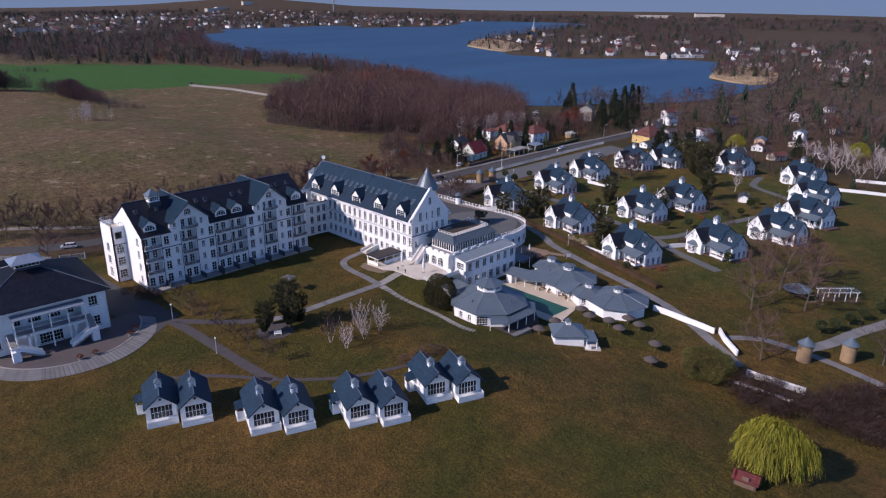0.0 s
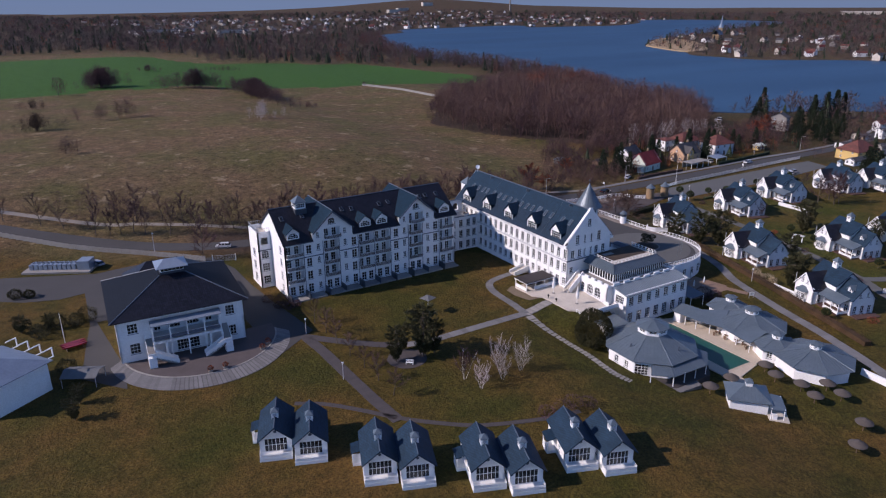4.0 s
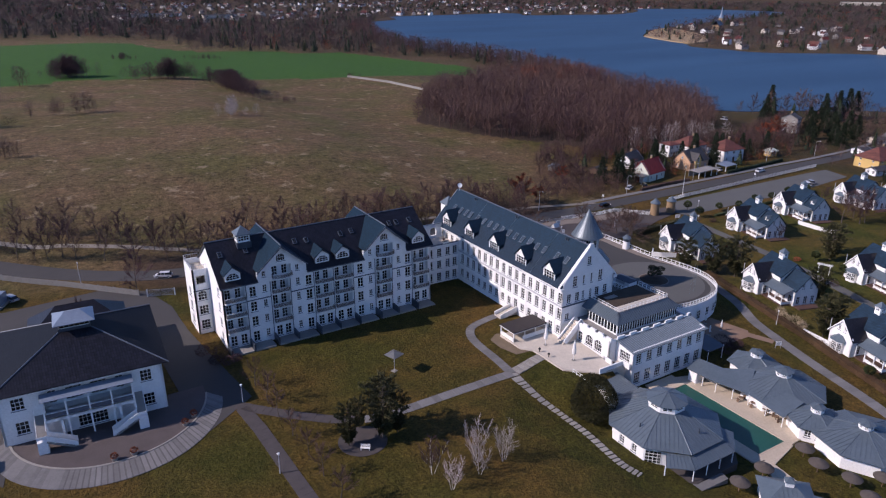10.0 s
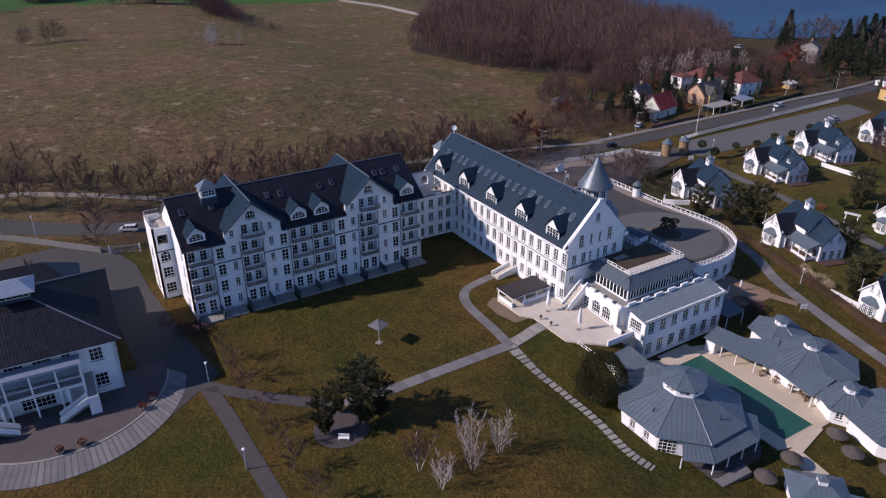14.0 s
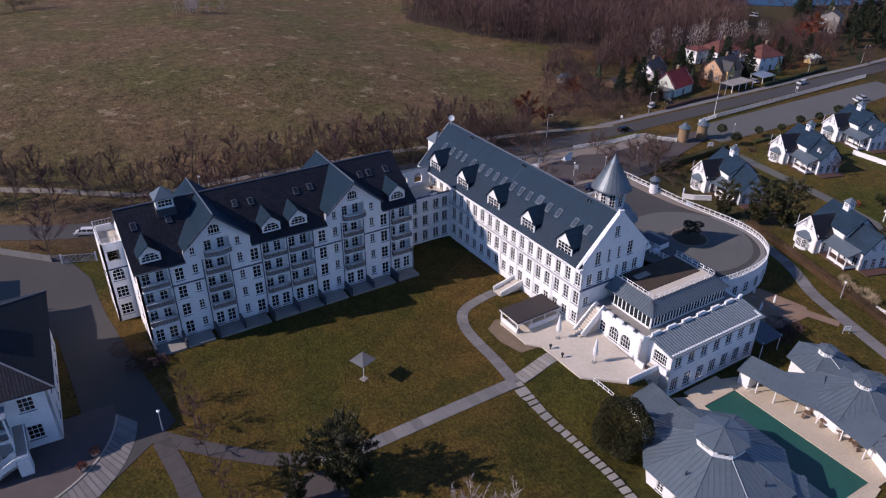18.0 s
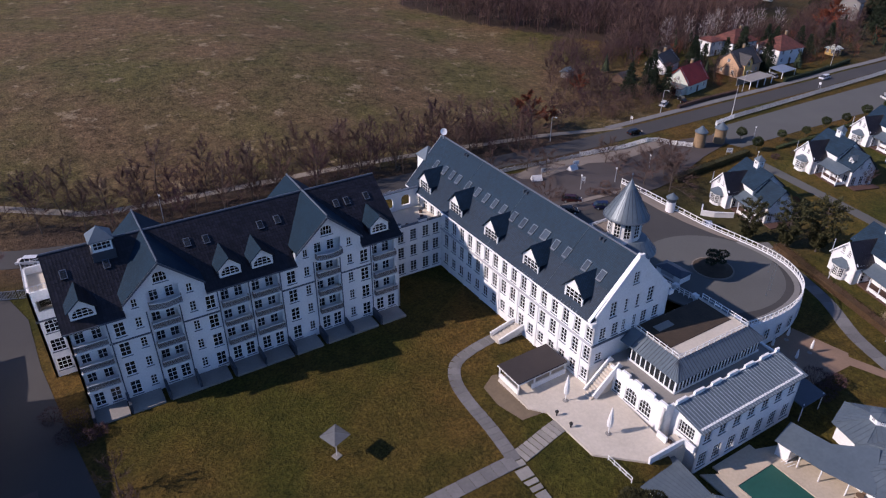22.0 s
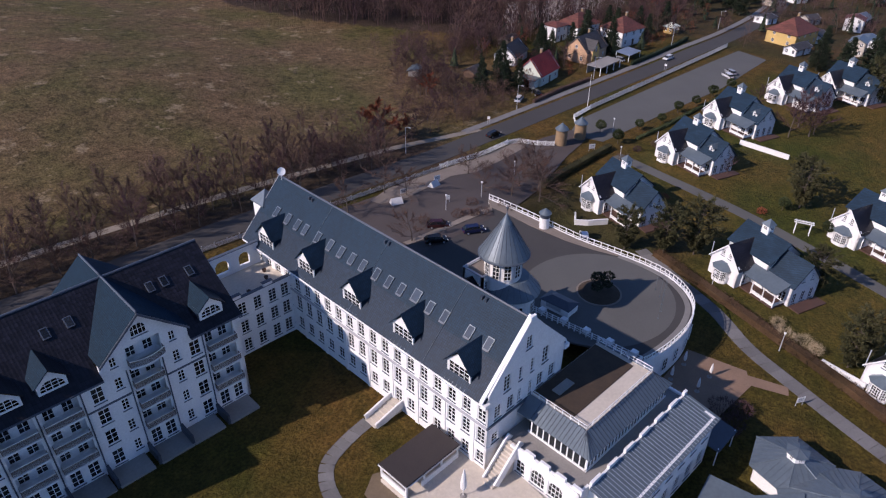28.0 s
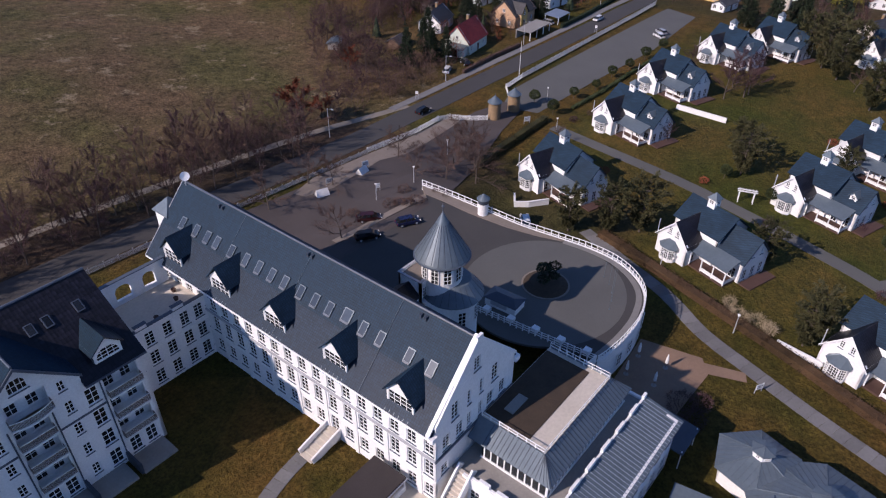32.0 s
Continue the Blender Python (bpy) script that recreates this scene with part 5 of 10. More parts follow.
part("sloped_roof", Shape().slab([(24.3, -43.0, 7.55), (24.3, -30.7, 7.55), (22.8, -30.7, 9.2), (22.8, -40.4, 9.2)], 0.18), METAL, annex)
seams = Shape()
for i in range(31):
    x = 5.9 + 0.6 * i
    top = min(max(x, 8.0), 22.8)
    seams.slab([(x - 0.025, -43.0, 7.63), (x + 0.025, -43.0, 7.63), (top + 0.025, -40.4, 9.28), (top - 0.025, -40.4, 9.28)], 0.1)
for i in range(17):
    y = -42.6 + 0.6 * i
    top = max(y, -40.4)
    seams.slab([(5.6, y + 0.025, 7.63), (5.6, y - 0.025, 7.63), (8.0, top - 0.025, 9.28), (8.0, top + 0.025, 9.28)], 0.1)
part("roof_seams", seams, LEAD_DARK, annex)
part("flat_roof", Shape().box(8.0, -40.4, 8.6, 22.8, -30.7, 8.95), PAVING, annex)
part("roof_planting", Shape().box(8.7, -37.6, 8.95, 22.0, -30.8, 9.06), SEDUM, annex, "brown dormant roof planting")
part("roof_planting", Shape().box(10.5, -33.8, 9.06, 13.6, -32.4, 9.2), CONCRETE, annex)
railing = Shape()
for xa, ya, xb, yb in ((8.1, -40.3, 22.7, -40.3), (8.1, -40.3, 8.1, -30.9), (22.7, -40.3, 22.7, -30.9)):
    for z in (9.45, 9.95):
        railing.tube((xa, ya, z), (xb, yb, z), 0.05, 0.05, 5)
    k = int(math.hypot(xb - xa, yb - ya) / 1.2)
    for i in range(k + 1):
        x, y = xa + (xb - xa) * i / k, ya + (yb - ya) * i / k
        railing.box(x - 0.05, y - 0.05, 8.9, x + 0.05, y + 0.05, 10.0)
part("roof_railing", railing, WHITE, annex)
part("side_awning", Shape().slab([(26.0, -51.5, -1.6), (31.5, -51.5, -1.6), (31.5, -45, -1.0), (26.0, -45, -1.0)], 0.15), LEAD_DARK, annex)
for x, y in ((26.4, -51.2), (31.2, -51.2), (31.2, -45.3)):
    part("awning_post", Shape().tube((x, y, -5), (x, y, -1.4), 0.08), WHITE, annex)

# terrace, its shed and steps
DECK = [(-9.4, -24.0), (1.0, -23.9), (1.0, -31.9), (3.4, -32.4), (2.2, -44.9), (4.4, -45.0), (4.3, -47.2), (-2.0, -46.8), (-7.4, -42.0), (-7.6, -33.0), (-9.4, -31.0)]
terrace = thing("terrace", pose(0, 0, 0), "pale stone dining terrace", "terrace", kind="structure")
part("paved_deck", flat(DECK, 0.62, 4.6), PAVING, terrace)
for x0, y0, x1, y1 in ((2.0, -45.6, 2.35, -44.0), (-2.2, -46.9, 4.2, -46.6), (3.9, -48.6, 4.2, -46.9)):
    part("parapet", Shape().box(x0, y0, 0.4, x1, y1, 1.5), PLASTER, terrace)
for y in (-45.8, -45.3, -44.8, -44.3):
    part("planter", Shape().box(2.5, y - 0.18, 0.6, 2.9, y + 0.18, 0.95), WOOD_RED, terrace)
side = stair("side_stair", pose(-0.9, -33.7, 0.62, 0, 0, -88), 12, 1.5, 0.33, 0.38, "white outside stair along the gable")
shed = thing("garden_bar", pose(-4.6, -25.9, 0.62, 0, 0, 1), "open white garden bar with a dark flat roof", "bar")
part("roof", Shape().box(-4.6, -2.4, 2.05, 4.4, 2.4, 2.3), BITUMEN, shed)
part("fascia", Shape().box(-4.7, -2.5, 1.95, 4.5, 2.5, 2.06), WHITE, shed)
for x in (-4.4, -1.5, 1.4, 4.2):
    for y in (-2.2, 2.2):
        part("post", Shape().box(x - 0.1, y - 0.1, 0, x + 0.1, y + 0.1, 1.96), WHITE, shed)
part("low_wall", Shape().box(-4.5, -2.3, 0, -4.3, 2.3, 0.8), PLASTER, shed)
part("low_wall", Shape().box(-2.0, -2.35, 0, 4.3, -2.15, 0.85), PLASTER, shed)
part("counter", Shape().box(-2.5, 0.4, 0, 3.0, 1.0, 1.05), WOOD, shed)
for x, y in ((-4.0, -32.6), (-3.2, -40.4)):
    p = thing("closed_parasol", pose(x, y, 0.62), "closed white parasol on the pale terrace", "parasol", "parasols")
    part("pole", Shape().tube((0, 0, 0), (0, 0, 4.6), 0.05), WHITE, p)
    part("base", Shape().lathe([(0.4, 0), (0.4, 0.1), (0.1, 0.16)], 12), CONCRETE, p)
    part("folded_canopy", Shape().lathe([(0.12, 1.3), (0.38, 1.5), (0.42, 2.2), (0.25, 3.6), (0.1, 4.5), (0.03, 4.75)], 9), CANVAS, p)
for x, y in ((-6.9, -34.2), (-6.7, -36.9)):
    b = thing("bollard_light", pose(x, y, 0.62), "black ball-topped bollard at the terrace steps", "bollard", "bollards")
    part("stem", Shape().tube((0, 0, 0), (0, 0, 0.5), 0.1), RUBBER, b)
    part("ball", Shape().lathe([(0.05, 0.45), (0.25, 0.6), (0.28, 0.75), (0.15, 0.95), (0.02, 1.0)], 10), RUBBER, b)

# ---- stair tower and round forecourt deck ----
tower = thing("round_tower", pose(22.7, -14.6, 0), "white round stair tower with a steep conical zinc roof", "tower")
part("tower_wall", Shape().lathe([(3.6, -3), (3.6, 8.4)], 28), PLASTER, tower)
part("skirt_roof", Shape().lathe([(4.3, 8.3), (4.35, 8.4), (2.5, 10.6), (2.3, 10.6)], 32, (1.0, -1.1)), METAL, tower, "seamed zinc skirt roof over the porch")
part("porch_wall", Shape().lathe([(3.5, -3), (3.5, 8.35)], 28, (1.0, -1.1)), PLASTER, tower)
part("lantern_wall", Shape().lathe([(2.7, 8.0), (2.7, 14.8)], 24), PLASTER, tower)
cone = part("cone_roof", Shape().lathe([(3.55, 14.4), (3.72, 14.55), (3.62, 14.8), (2.2, 17.2), (0.85, 19.5), (0.12, 20.9), (0.05, 21.2)], 36), METAL, tower, "pale zinc cone with standing seams")
for i in range(24):
    a = 2 * math.pi * i / 24
    c, s_ = math.cos(a), math.sin(a)
    part("seam", Shape().tube((3.65 * c, 3.65 * s_, 14.75), (0.88 * c, 0.88 * s_, 19.5), 0.03, 0.03, 4), LEAD_DARK, cone)
    part("skirt_seam", Shape().tube((4.32 * c + 1.0, 4.32 * s_ - 1.1, 8.45), (2.45 * c + 1.0, 2.45 * s_ - 1.1, 10.62), 0.03, 0.03, 4), LEAD_DARK, tower)
part("eave_ring", Shape().lathe([(3.7, 14.42), (3.86, 14.46), (3.86, 14.56), (3.7, 14.6)], 36), TRIM, tower)
part("finial", Shape().tube((0, 0, 21.0), (0, 0, 22.4), 0.07, 0.03, 6), LEAD_DARK, tower)
part("finial_ball", Shape().lathe([(0.03, 21.7), (0.2, 21.85), (0.2, 21.95), (0.03, 22.1)], 10), TRIM, tower)
part("cone_hatch", Shape().box(-0.4, -0.35, 0, 0.4, 0.35, 0.9), LEAD_DARK, tower, "", pose(0.9, 0.9, 18.2))
for i in range(10):
    a = 360 / 10 * i
    window(tower, pose(0, 0, 0, 0, 0, a) @ pose(0, -2.78, 11.3), 1.15, 2.7, 2, 4, False, False)
for i in range(8):
    window(tower, pose(1.0, -1.1, 0, 0, 0, 45 * i + 15) @ pose(0, -3.58, 4.4), 1.2, 2.6, 2, 4, False, False)
hall_ = thing("entrance_block", pose(0, 0, 0), "white entrance block with a gravelled flat roof", "entrance")
facade(hall_, pose(18.9, -14.0, 0), [(0, 11.5), (4.4, 11.5)], [(1.0, 8.2, 0.9, 2.1, 2, 4), (2.7, 8.2, 1.3, 2.3, 2, 4), (1.0, 4.2, 0.9, 2.1, 2, 4), (2.7, 4.2, 1.3, 2.3, 2, 4)], name="wall", base=-3)
facade(hall_, Matrix.Translation((23.3, -10.1, 0)) @ pose(0, 0, 0, 0, 0, 180), [(0, 11.5), (4.4, 11.5)], [(1.2, 8.2, 1.1, 2.1), (3.2, 8.2, 1.1, 2.1)], name="wall", base=-3)
facade(hall_, Matrix.Translation((18.9, -10.1, 0)) @ pose(0, 0, 0, 0, 0, -90), [(0, 11.5), (3.9, 11.5)], [], name="wall", base=-3)
part("flat_roof", Shape().box(19.2, -13.7, 11.0, 23.2, -10.4, 11.3), GRAVEL, hall_)
for x0, y0, x1, y1 in ((18.8, -14.1, 23.4, -13.75), (18.8, -10.35, 23.4, -10.0), (18.8, -13.75, 19.15, -10.35)):
    part("coping", Shape().box(x0, y0, 11.5, x1, y1, 11.6), GREY_RAIL, hall_)
facade(hall_, pose(15.0, -13.7, 0), [(0, 9.4), (3.9, 9.4)], [(1.0, 6.6, 0.9, 2.0), (2.8, 6.6, 0.9, 2.0)], name="link_wall", base=-3)
for ring in ([(14.6, -14.1, 9.2), (18.85, -14.1, 9.2), (18.85, -12.0, 10.9), (14.6, -12.0, 10.9)], [(18.85, -9.9, 9.2), (14.6, -9.9, 9.2), (14.6, -12.0, 10.9), (18.85, -12.0, 10.9)]):
    part("link_roof", Shape().slab(ring, 0.15), TILE_X, hall_)

EDGE = smooth_path([(52.4, 14.4), (52.8, 7.4), (52.9, 0.0), (53.0, -8.0), (53.9, -15.0), (54.6, -21.0), (54.2, -26.0), (52.2, -30.4), (48.8, -33.6), (43.5, -35.3), (38.0, -35.6), (33.4, -35.2), (31.6, -34.8)], 5)
deck = thing("round_deck", pose(0, 0, 0), "raised asphalt turning deck with white balustrade", "deck", kind="structure")
ring = EDGE + [(29.4, -14.2), (28.0, -10), (24.5, -6), (16.0, -5.8), (16.0, 9.0), (48.0, 9.0)]
part("deck_paving", flat(ring, 0.55, 1.2), ASPHALT, deck)
circle = [(40.5 + 13.3 * math.cos(2 * math.pi * i / 48), -20.5 + 12.6 * math.sin(2 * math.pi * i / 48)) for i in range(48)]
part("turning_circle", Shape().prism(circle, 0.2, 0.575), ASPHALT_PALE, deck)
border = [p for p in EDGE if p[1] > -17]
part("gravel_border", flat([(x - 0.1, y) for x, y in border] + [(53.4, -16.0), (52.0, -12.0), (50.8, -6.3), (50.2, 1.5), (50.4, 7.4), (50.2, 12.0)], 0.62, 0.5), GRAVEL, deck, "pale gravel border inside the balustrade")
rim = [(x + (40 - x) * 0.045, y + (-16 - y) * 0.045, 0.61) for x, y in EDGE if y < -15]
part("paved_border", Shape().sweep(rim, 0.9, 0.2), SLAB_MID, deck)
wall_s, rail_s = Shape(), Shape()
low_side = EDGE
wall_s.sweep([(x, y, 0.7) for x, y in low_side], 0.3, 7.2)
for z in (1.08, 1.75):
    rail_s.sweep([(x, y, z) for x, y in EDGE], 0.1, 0.09)
for (xa, ya), (xb, yb) in zip(EDGE, EDGE[1:]):
    d = math.hypot(xb - xa, yb - ya)
    k = max(1, round(d / 1.7))
    for i in range(k):
        x, y = xa + (xb - xa) * i / k, ya + (yb - ya) * i / k
        rail_s.box(x - 0.06, y - 0.06, 0.6, x + 0.06, y + 0.06, 1.8)
part("retaining_wall", wall_s, PLASTER, deck, "curved white retaining wall")
part("balustrade", rail_s, WHITE, deck, "white curved balustrade")
s = Shape()
for (xa, ya), (xb, yb) in (((29.4, -14.4), (31.5, -34.4)), ((23.6, -33.6), (31.5, -34.6))):
    for z in (0.95, 1.35, 1.75):
        s.tube((xa, ya, z), (xb, yb, z), 0.06, 0.06, 5)
    for k in range(21):
        x, y = xa + (xb - xa) * k / 20, ya + (yb - ya) * k / 20
        s.box(x - 0.08, y - 0.08, -0.6, x + 0.08, y + 0.08, 1.8)
part("inner_railing", s, WHITE, deck)
for i in range(5):
    t = (i + 0.6) / 5
    part("railing_pier", Shape().box(29.4 + 2.1 * t + 0.6, -14.4 - 20 * t - 0.5, 0.5, 29.4 + 2.1 * t + 1.6, -14.4 - 20 * t + 0.5, 1.15), WHITE, deck)
for i, (xa, ya) in enumerate(EDGE[27:54:3]):
    if ya < -18:
        xb, yb = EDGE[28 + 3 * i]
        turn = math.degrees(math.atan2(yb - ya, xb - xa))
        window(deck, pose(xa, ya, -3.4, 0, 0, turn) @ pose(0, 0.33, 0) @ pose(0, 0, 0, 0, 0, 180), 1.3, 2.3, 2, 3, True, False)
island = thing("planted_island", pose(41.6, -20.2, 0.57), "round kerbed bed in the turning circle", "planting bed")
part("kerb", Shape().lathe([(3.8, 0), (3.8, 0.1), (3.2, 0.12), (3.2, 0.08)], 32), GRAVEL, island)
part("soil", Shape().lathe([(3.5, 0.0), (3.5, 0.12), (2.2, 0.5), (0.1, 0.7)], 32), SEDUM, island)
for i in range(5):
    a = radians(-78 + i * 11)
    f = thing("flagpole", pose(40.4 + 10.6 * math.cos(a), -20.4 + 10.6 * math.sin(a), 0.57), "slim bare metal flagpole on the deck", "flagpole", "flagpoles")
    part("mast", Shape().tube((0, 0, 0), (0, 0, 6.2), 0.028, 0.015, 5), METAL, f)
    part("foot", Shape().lathe([(0.1, 0), (0.1, 0.12), (0.05, 0.2)], 8), METAL, f)
trailer = thing("deck_kiosk", pose(33.4, -18.1, 0.56, 0, 0, -86), "low white kiosk with a dark metal roof on the deck", "kiosk")
part("body", Shape().box(-2.6, -1.45, 0, 2.6, 1.45, 1.5), PLASTER, trailer)
for ring in ([(-2.8, -1.65, 1.45), (2.8, -1.65, 1.45), (1.5, 0, 1.95), (-1.5, 0, 1.95)], [(2.8, 1.65, 1.45), (-2.8, 1.65, 1.45), (-1.5, 0, 1.95), (1.5, 0, 1.95)], [(2.8, -1.65, 1.45), (2.8, 1.65, 1.45), (1.5, 0, 1.95)], [(-2.8, 1.65, 1.45), (-2.8, -1.65, 1.45), (-1.5, 0, 1.95)]):
    part("hip_roof", Shape().slab(ring, 0.1), LEAD_DARK, trailer)
part("shutter", Shape().box(-1.6, -1.5, 0.5, 1.2, -1.46, 1.3), GREY_RAIL, trailer)
kiosk = thing("round_kiosk", pose(51.7, -0.5, 0.62), "slim round white kiosk with a conical cap", "kiosk")
part("drum", Shape().lathe([(0.95, 0), (0.95, 3.1), (0.9, 3.2)], 20), PLASTER, kiosk)
part("window_band", Shape().lathe([(0.98, 2.3), (0.98, 3.0)], 20), LEAD_DARK, kiosk)
part("cap", Shape().lathe([(1.2, 3.1), (1.2, 3.2), (0.05, 4.2)], 20), METAL, kiosk)

SEAM = surface("seam_zinc", (0.105, 0.132, 0.162), None, 0.45, 2.0, 0.4, 0.05, metal=0.25)

# ---- hall west of the hotel ----
HALL = pose(-88.38, -13.76, 0, 0, 0, -3.25) @ pose(88.8, 16.3, 0)
hall = thing("event_hall", HALL, "white two-storey hall with a dark hipped roof and lantern", "hall")
HX0, HX1, HY0, HY1, HE = -101.4, -76.2, -16.3, 7.3, 9.57
fw = [(3.0, 6.2, 2.0, 2.2, 3, 3), (3.0, 1.7, 2.0, 2.3, 3, 3), (22.4, 6.2, 1.9, 2.2, 3, 3), (22.4, 1.4, 1.9, 2.3, 3, 3), (13.3, 0.4, 4.6, 2.4, 7, 3)]
facade(hall, pose(HX0, HY0, 0), [(0, HE), (HX1 - HX0, HE)], fw, name="front_wall", base=-1.0, holes=[(6.6, 4.6, 19.8, 8.6)])
facade(hall, pose(HX0 + 6.2, HY0 + 2.2, 0), [(0, 8.9), (14.0, 8.9)], [(1.6, 4.9, 1.3, 2.4, 2, 3), (4.9, 4.9, 2.6, 2.4, 4, 3), (8.7, 4.9, 2.6, 2.4, 4, 3), (12.0, 4.9, 1.3, 2.4, 2, 3)], name="loggia_wall", base=4.4, sill=False)
for turn, at, wide in ((-90, (HX0, HY1), HY1 - HY0), (90, (HX1, HY0), HY1 - HY0), (180, (HX1, HY1), HX1 - HX0)):
    facade(hall, Matrix.Translation((*at, 0)) @ pose(0, 0, 0, 0, 0, turn), [(0, HE), (wide, HE)], [(3.5 + 4.2 * i, z, 1.7, 2.1, 3, 3) for i in range(5) for z in (1.6, 6.2)], name="side_wall", base=-1.0)
cx, cy, top = -88.5, -5.4, 14.6
corner = [(HX0 - 1.1, HY0 - 1.1, HE), (HX1 + 1.1, HY0 - 1.1, HE), (HX1 + 1.1, HY1 + 1.1, HE), (HX0 - 1.1, HY1 + 1.1, HE)]
peak = [(cx - 2.6, cy - 2.4, top), (cx + 2.6, cy - 2.4, top), (cx + 2.6, cy + 2.4, top), (cx - 2.6, cy + 2.4, top)]
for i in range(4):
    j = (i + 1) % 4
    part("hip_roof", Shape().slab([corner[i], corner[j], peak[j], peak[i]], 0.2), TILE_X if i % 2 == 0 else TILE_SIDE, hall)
    part("hip_cap", Shape().tube(corner[i], peak[i], 0.14, 0.14, 6), TRIM, hall)
lan = part("roof_lantern", Shape().box(-2.5, -2.3, -0.6, 2.5, 2.3, 0.5), LEAD_DARK, hall, "glazed roof lantern with a pale hipped metal cap", pose(cx, cy, top))
for i, (w, d) in enumerate(((4.8, 2.2), (4.4, 2.4)) * 2):
    part("window", bars(w, 1.0, 6, 1).mesh("window", WHITE), None, lan, "", pose(0, 0, 0, 0, 0, 90 * i) @ pose(0, -d, 0.5))
part("lantern_glass", Shape().box(-2.35, -2.15, 0.5, 2.35, 2.15, 1.5), GLASS, lan)
c4 = [(-3.3, -3.1), (3.3, -3.1), (3.3, 3.1), (-3.3, 3.1)]
for i in range(4):
    j = (i + 1) % 4
    r = [(-1.2, 0), (1.2, 0), (1.2, 0), (-1.2, 0)]
    ring = [(*c4[i], 1.5), (*c4[j], 1.5), (*r[j], 2.7), (*r[i], 2.7)]
    if i % 2:
        ring = ring[:3]
    part("lantern_cap", Shape().slab(ring, 0.12), ZINC_PALE, lan)
bal = part("balcony", Shape().box(6.4, -2.4, 4.35, 20.0, 2.2, 4.6), PLASTER, hall, "", pose(HX0, HY0, 0))
part("parapet", Shape().box(6.4, -2.4, 4.0, 20.0, -2.2, 4.6), PLASTER, bal)
part("handrail", Shape().sweep([(6.5, -2.3, 5.65), (19.9, -2.3, 5.65)], 0.1, 0.08), WHITE, bal)
part("rail_panel", Shape().box(6.6, -2.32, 4.75, 19.8, -2.28, 5.5), TRIM, bal)
for x in (6.5, 9.8, 13.2, 16.6, 19.9):
    part("post", Shape().box(x - 0.12, -2.42, 0.3, x + 0.12, -2.18, 8.0), WHITE, bal)
part("awning_roof", Shape().slab([(6.2, -2.6, 8.05), (20.2, -2.6, 8.05), (20.2, -0.6, 8.55), (6.2, -0.6, 8.55)], 0.1), ZINC_PALE, bal)
part("base_wall", Shape().box(8.6, -2.4, -0.5, 9.0, -0.1, 4.3), PLASTER, bal)
part("base_wall", Shape().box(17.4, -2.4, -0.5, 17.8, -0.1, 4.3), PLASTER, bal)
for sx, x in ((1, 4.9), (-1, 21.5)):
    xi = x + sx * 1.5
    lo, hi = min(x, xi), max(x, xi)
    st = part("outside_stair", Shape().slab([(lo, -3.4, 2.3), (hi, -3.4, 2.3), (hi, 0.0, 4.5), (lo, 0.0, 4.5)], 0.3), CONCRETE, bal)
    for xe in (lo + 0.06, hi - 0.06):
        part("stair_rail", Shape().slab([(xe + 0.05, -3.4, 3.3), (xe + 0.05, 0.0, 5.5), (xe - 0.05, 0.0, 5.5), (xe - 0.05, -3.4, 3.3)][::-1], 0.1), WHITE, st)
    part("landing", Shape().box(lo, -5.0, -0.4, hi, -3.4, 2.3), PLASTER, st)
    part("landing_rail", Shape().sweep([(x + sx * 0.06, -3.4, 3.3), (x + sx * 0.06, -4.95, 3.3), (xi, -4.95, 3.3)], 0.08, 0.5), WHITE, st)
    xe = xi + sx * 4.2
    ring = [(xi, -5.0, 2.3), (xe, -5.0, 0.1), (xe, -3.5, 0.1), (xi, -3.5, 2.3)]
    part("lower_flight", Shape().slab(ring if sx > 0 else ring[::-1], 0.4), CONCRETE, st)
    for y in (-5.0, -3.45):
        ring = [(xi, y, 3.3), (xi, y, 2.0), (xe, y, -0.1), (xe, y, 1.0)]
        part("stringer", Shape().slab(ring if sx > 0 else ring[::-1], 0.1), WHITE, st)
back = thing("hall_annex", HALL, "low rear annex with a dark hipped roof", "annex")
part("wall", Shape().box(-97, 8.6, -1, -80, 19, 6.6), PLASTER, back)
for ring in ([(-97.6, 19.6, 6.5), (-97.6, 8.3, 6.5), (-92, 14, 10.6)], [(-79.4, 8.3, 6.5), (-79.4, 19.6, 6.5), (-85, 14, 10.6)], [(-79.4, 19.6, 6.5), (-97.6, 19.6, 6.5), (-92, 14, 10.6), (-85, 14, 10.6)], [(-97.6, 8.3, 6.5), (-79.4, 8.3, 6.5), (-85, 14, 10.6), (-92, 14, 10.6)]):
    part("hip_roof", Shape().slab(ring, 0.2), TILE_X, back)
plant = thing("cooling_plant", pose(-107.5, 52.5, g(-107, 52), 0, 0, -28), "pale cooling units on a concrete base", "cooling plant")
part("base", Shape().box(-9, -3.2, -0.5, 9, 3.2, 0.5), CONCRETE, plant)
for i in range(10):
    u = part("cooling_unit", Shape().box(-7.6 + 1.25 * i, -1.4, 0.5, -6.6 + 1.25 * i, 1.4, 2.0), ZINC_PALE, plant)
    part("fan", Shape().lathe([(0.4, 2.0), (0.4, 2.12), (0.1, 2.14)], 10, (-7.1 + 1.25 * i, 0.4)), LEAD_DARK, u)
part("cabinet", Shape().box(5.4, -1.9, 0.5, 8.6, 1.9, 3.0), ZINC_PALE, plant)
gate_house = thing("gate_house", pose(-121.9, -14.1, 2.8, 0, 0, 34.5), "two-storey white side building with a pale hipped metal roof", "house")
part("wall", Shape().box(-6, -6.5, -4, 5.5, 6.5, 3.4), PLASTER, gate_house)
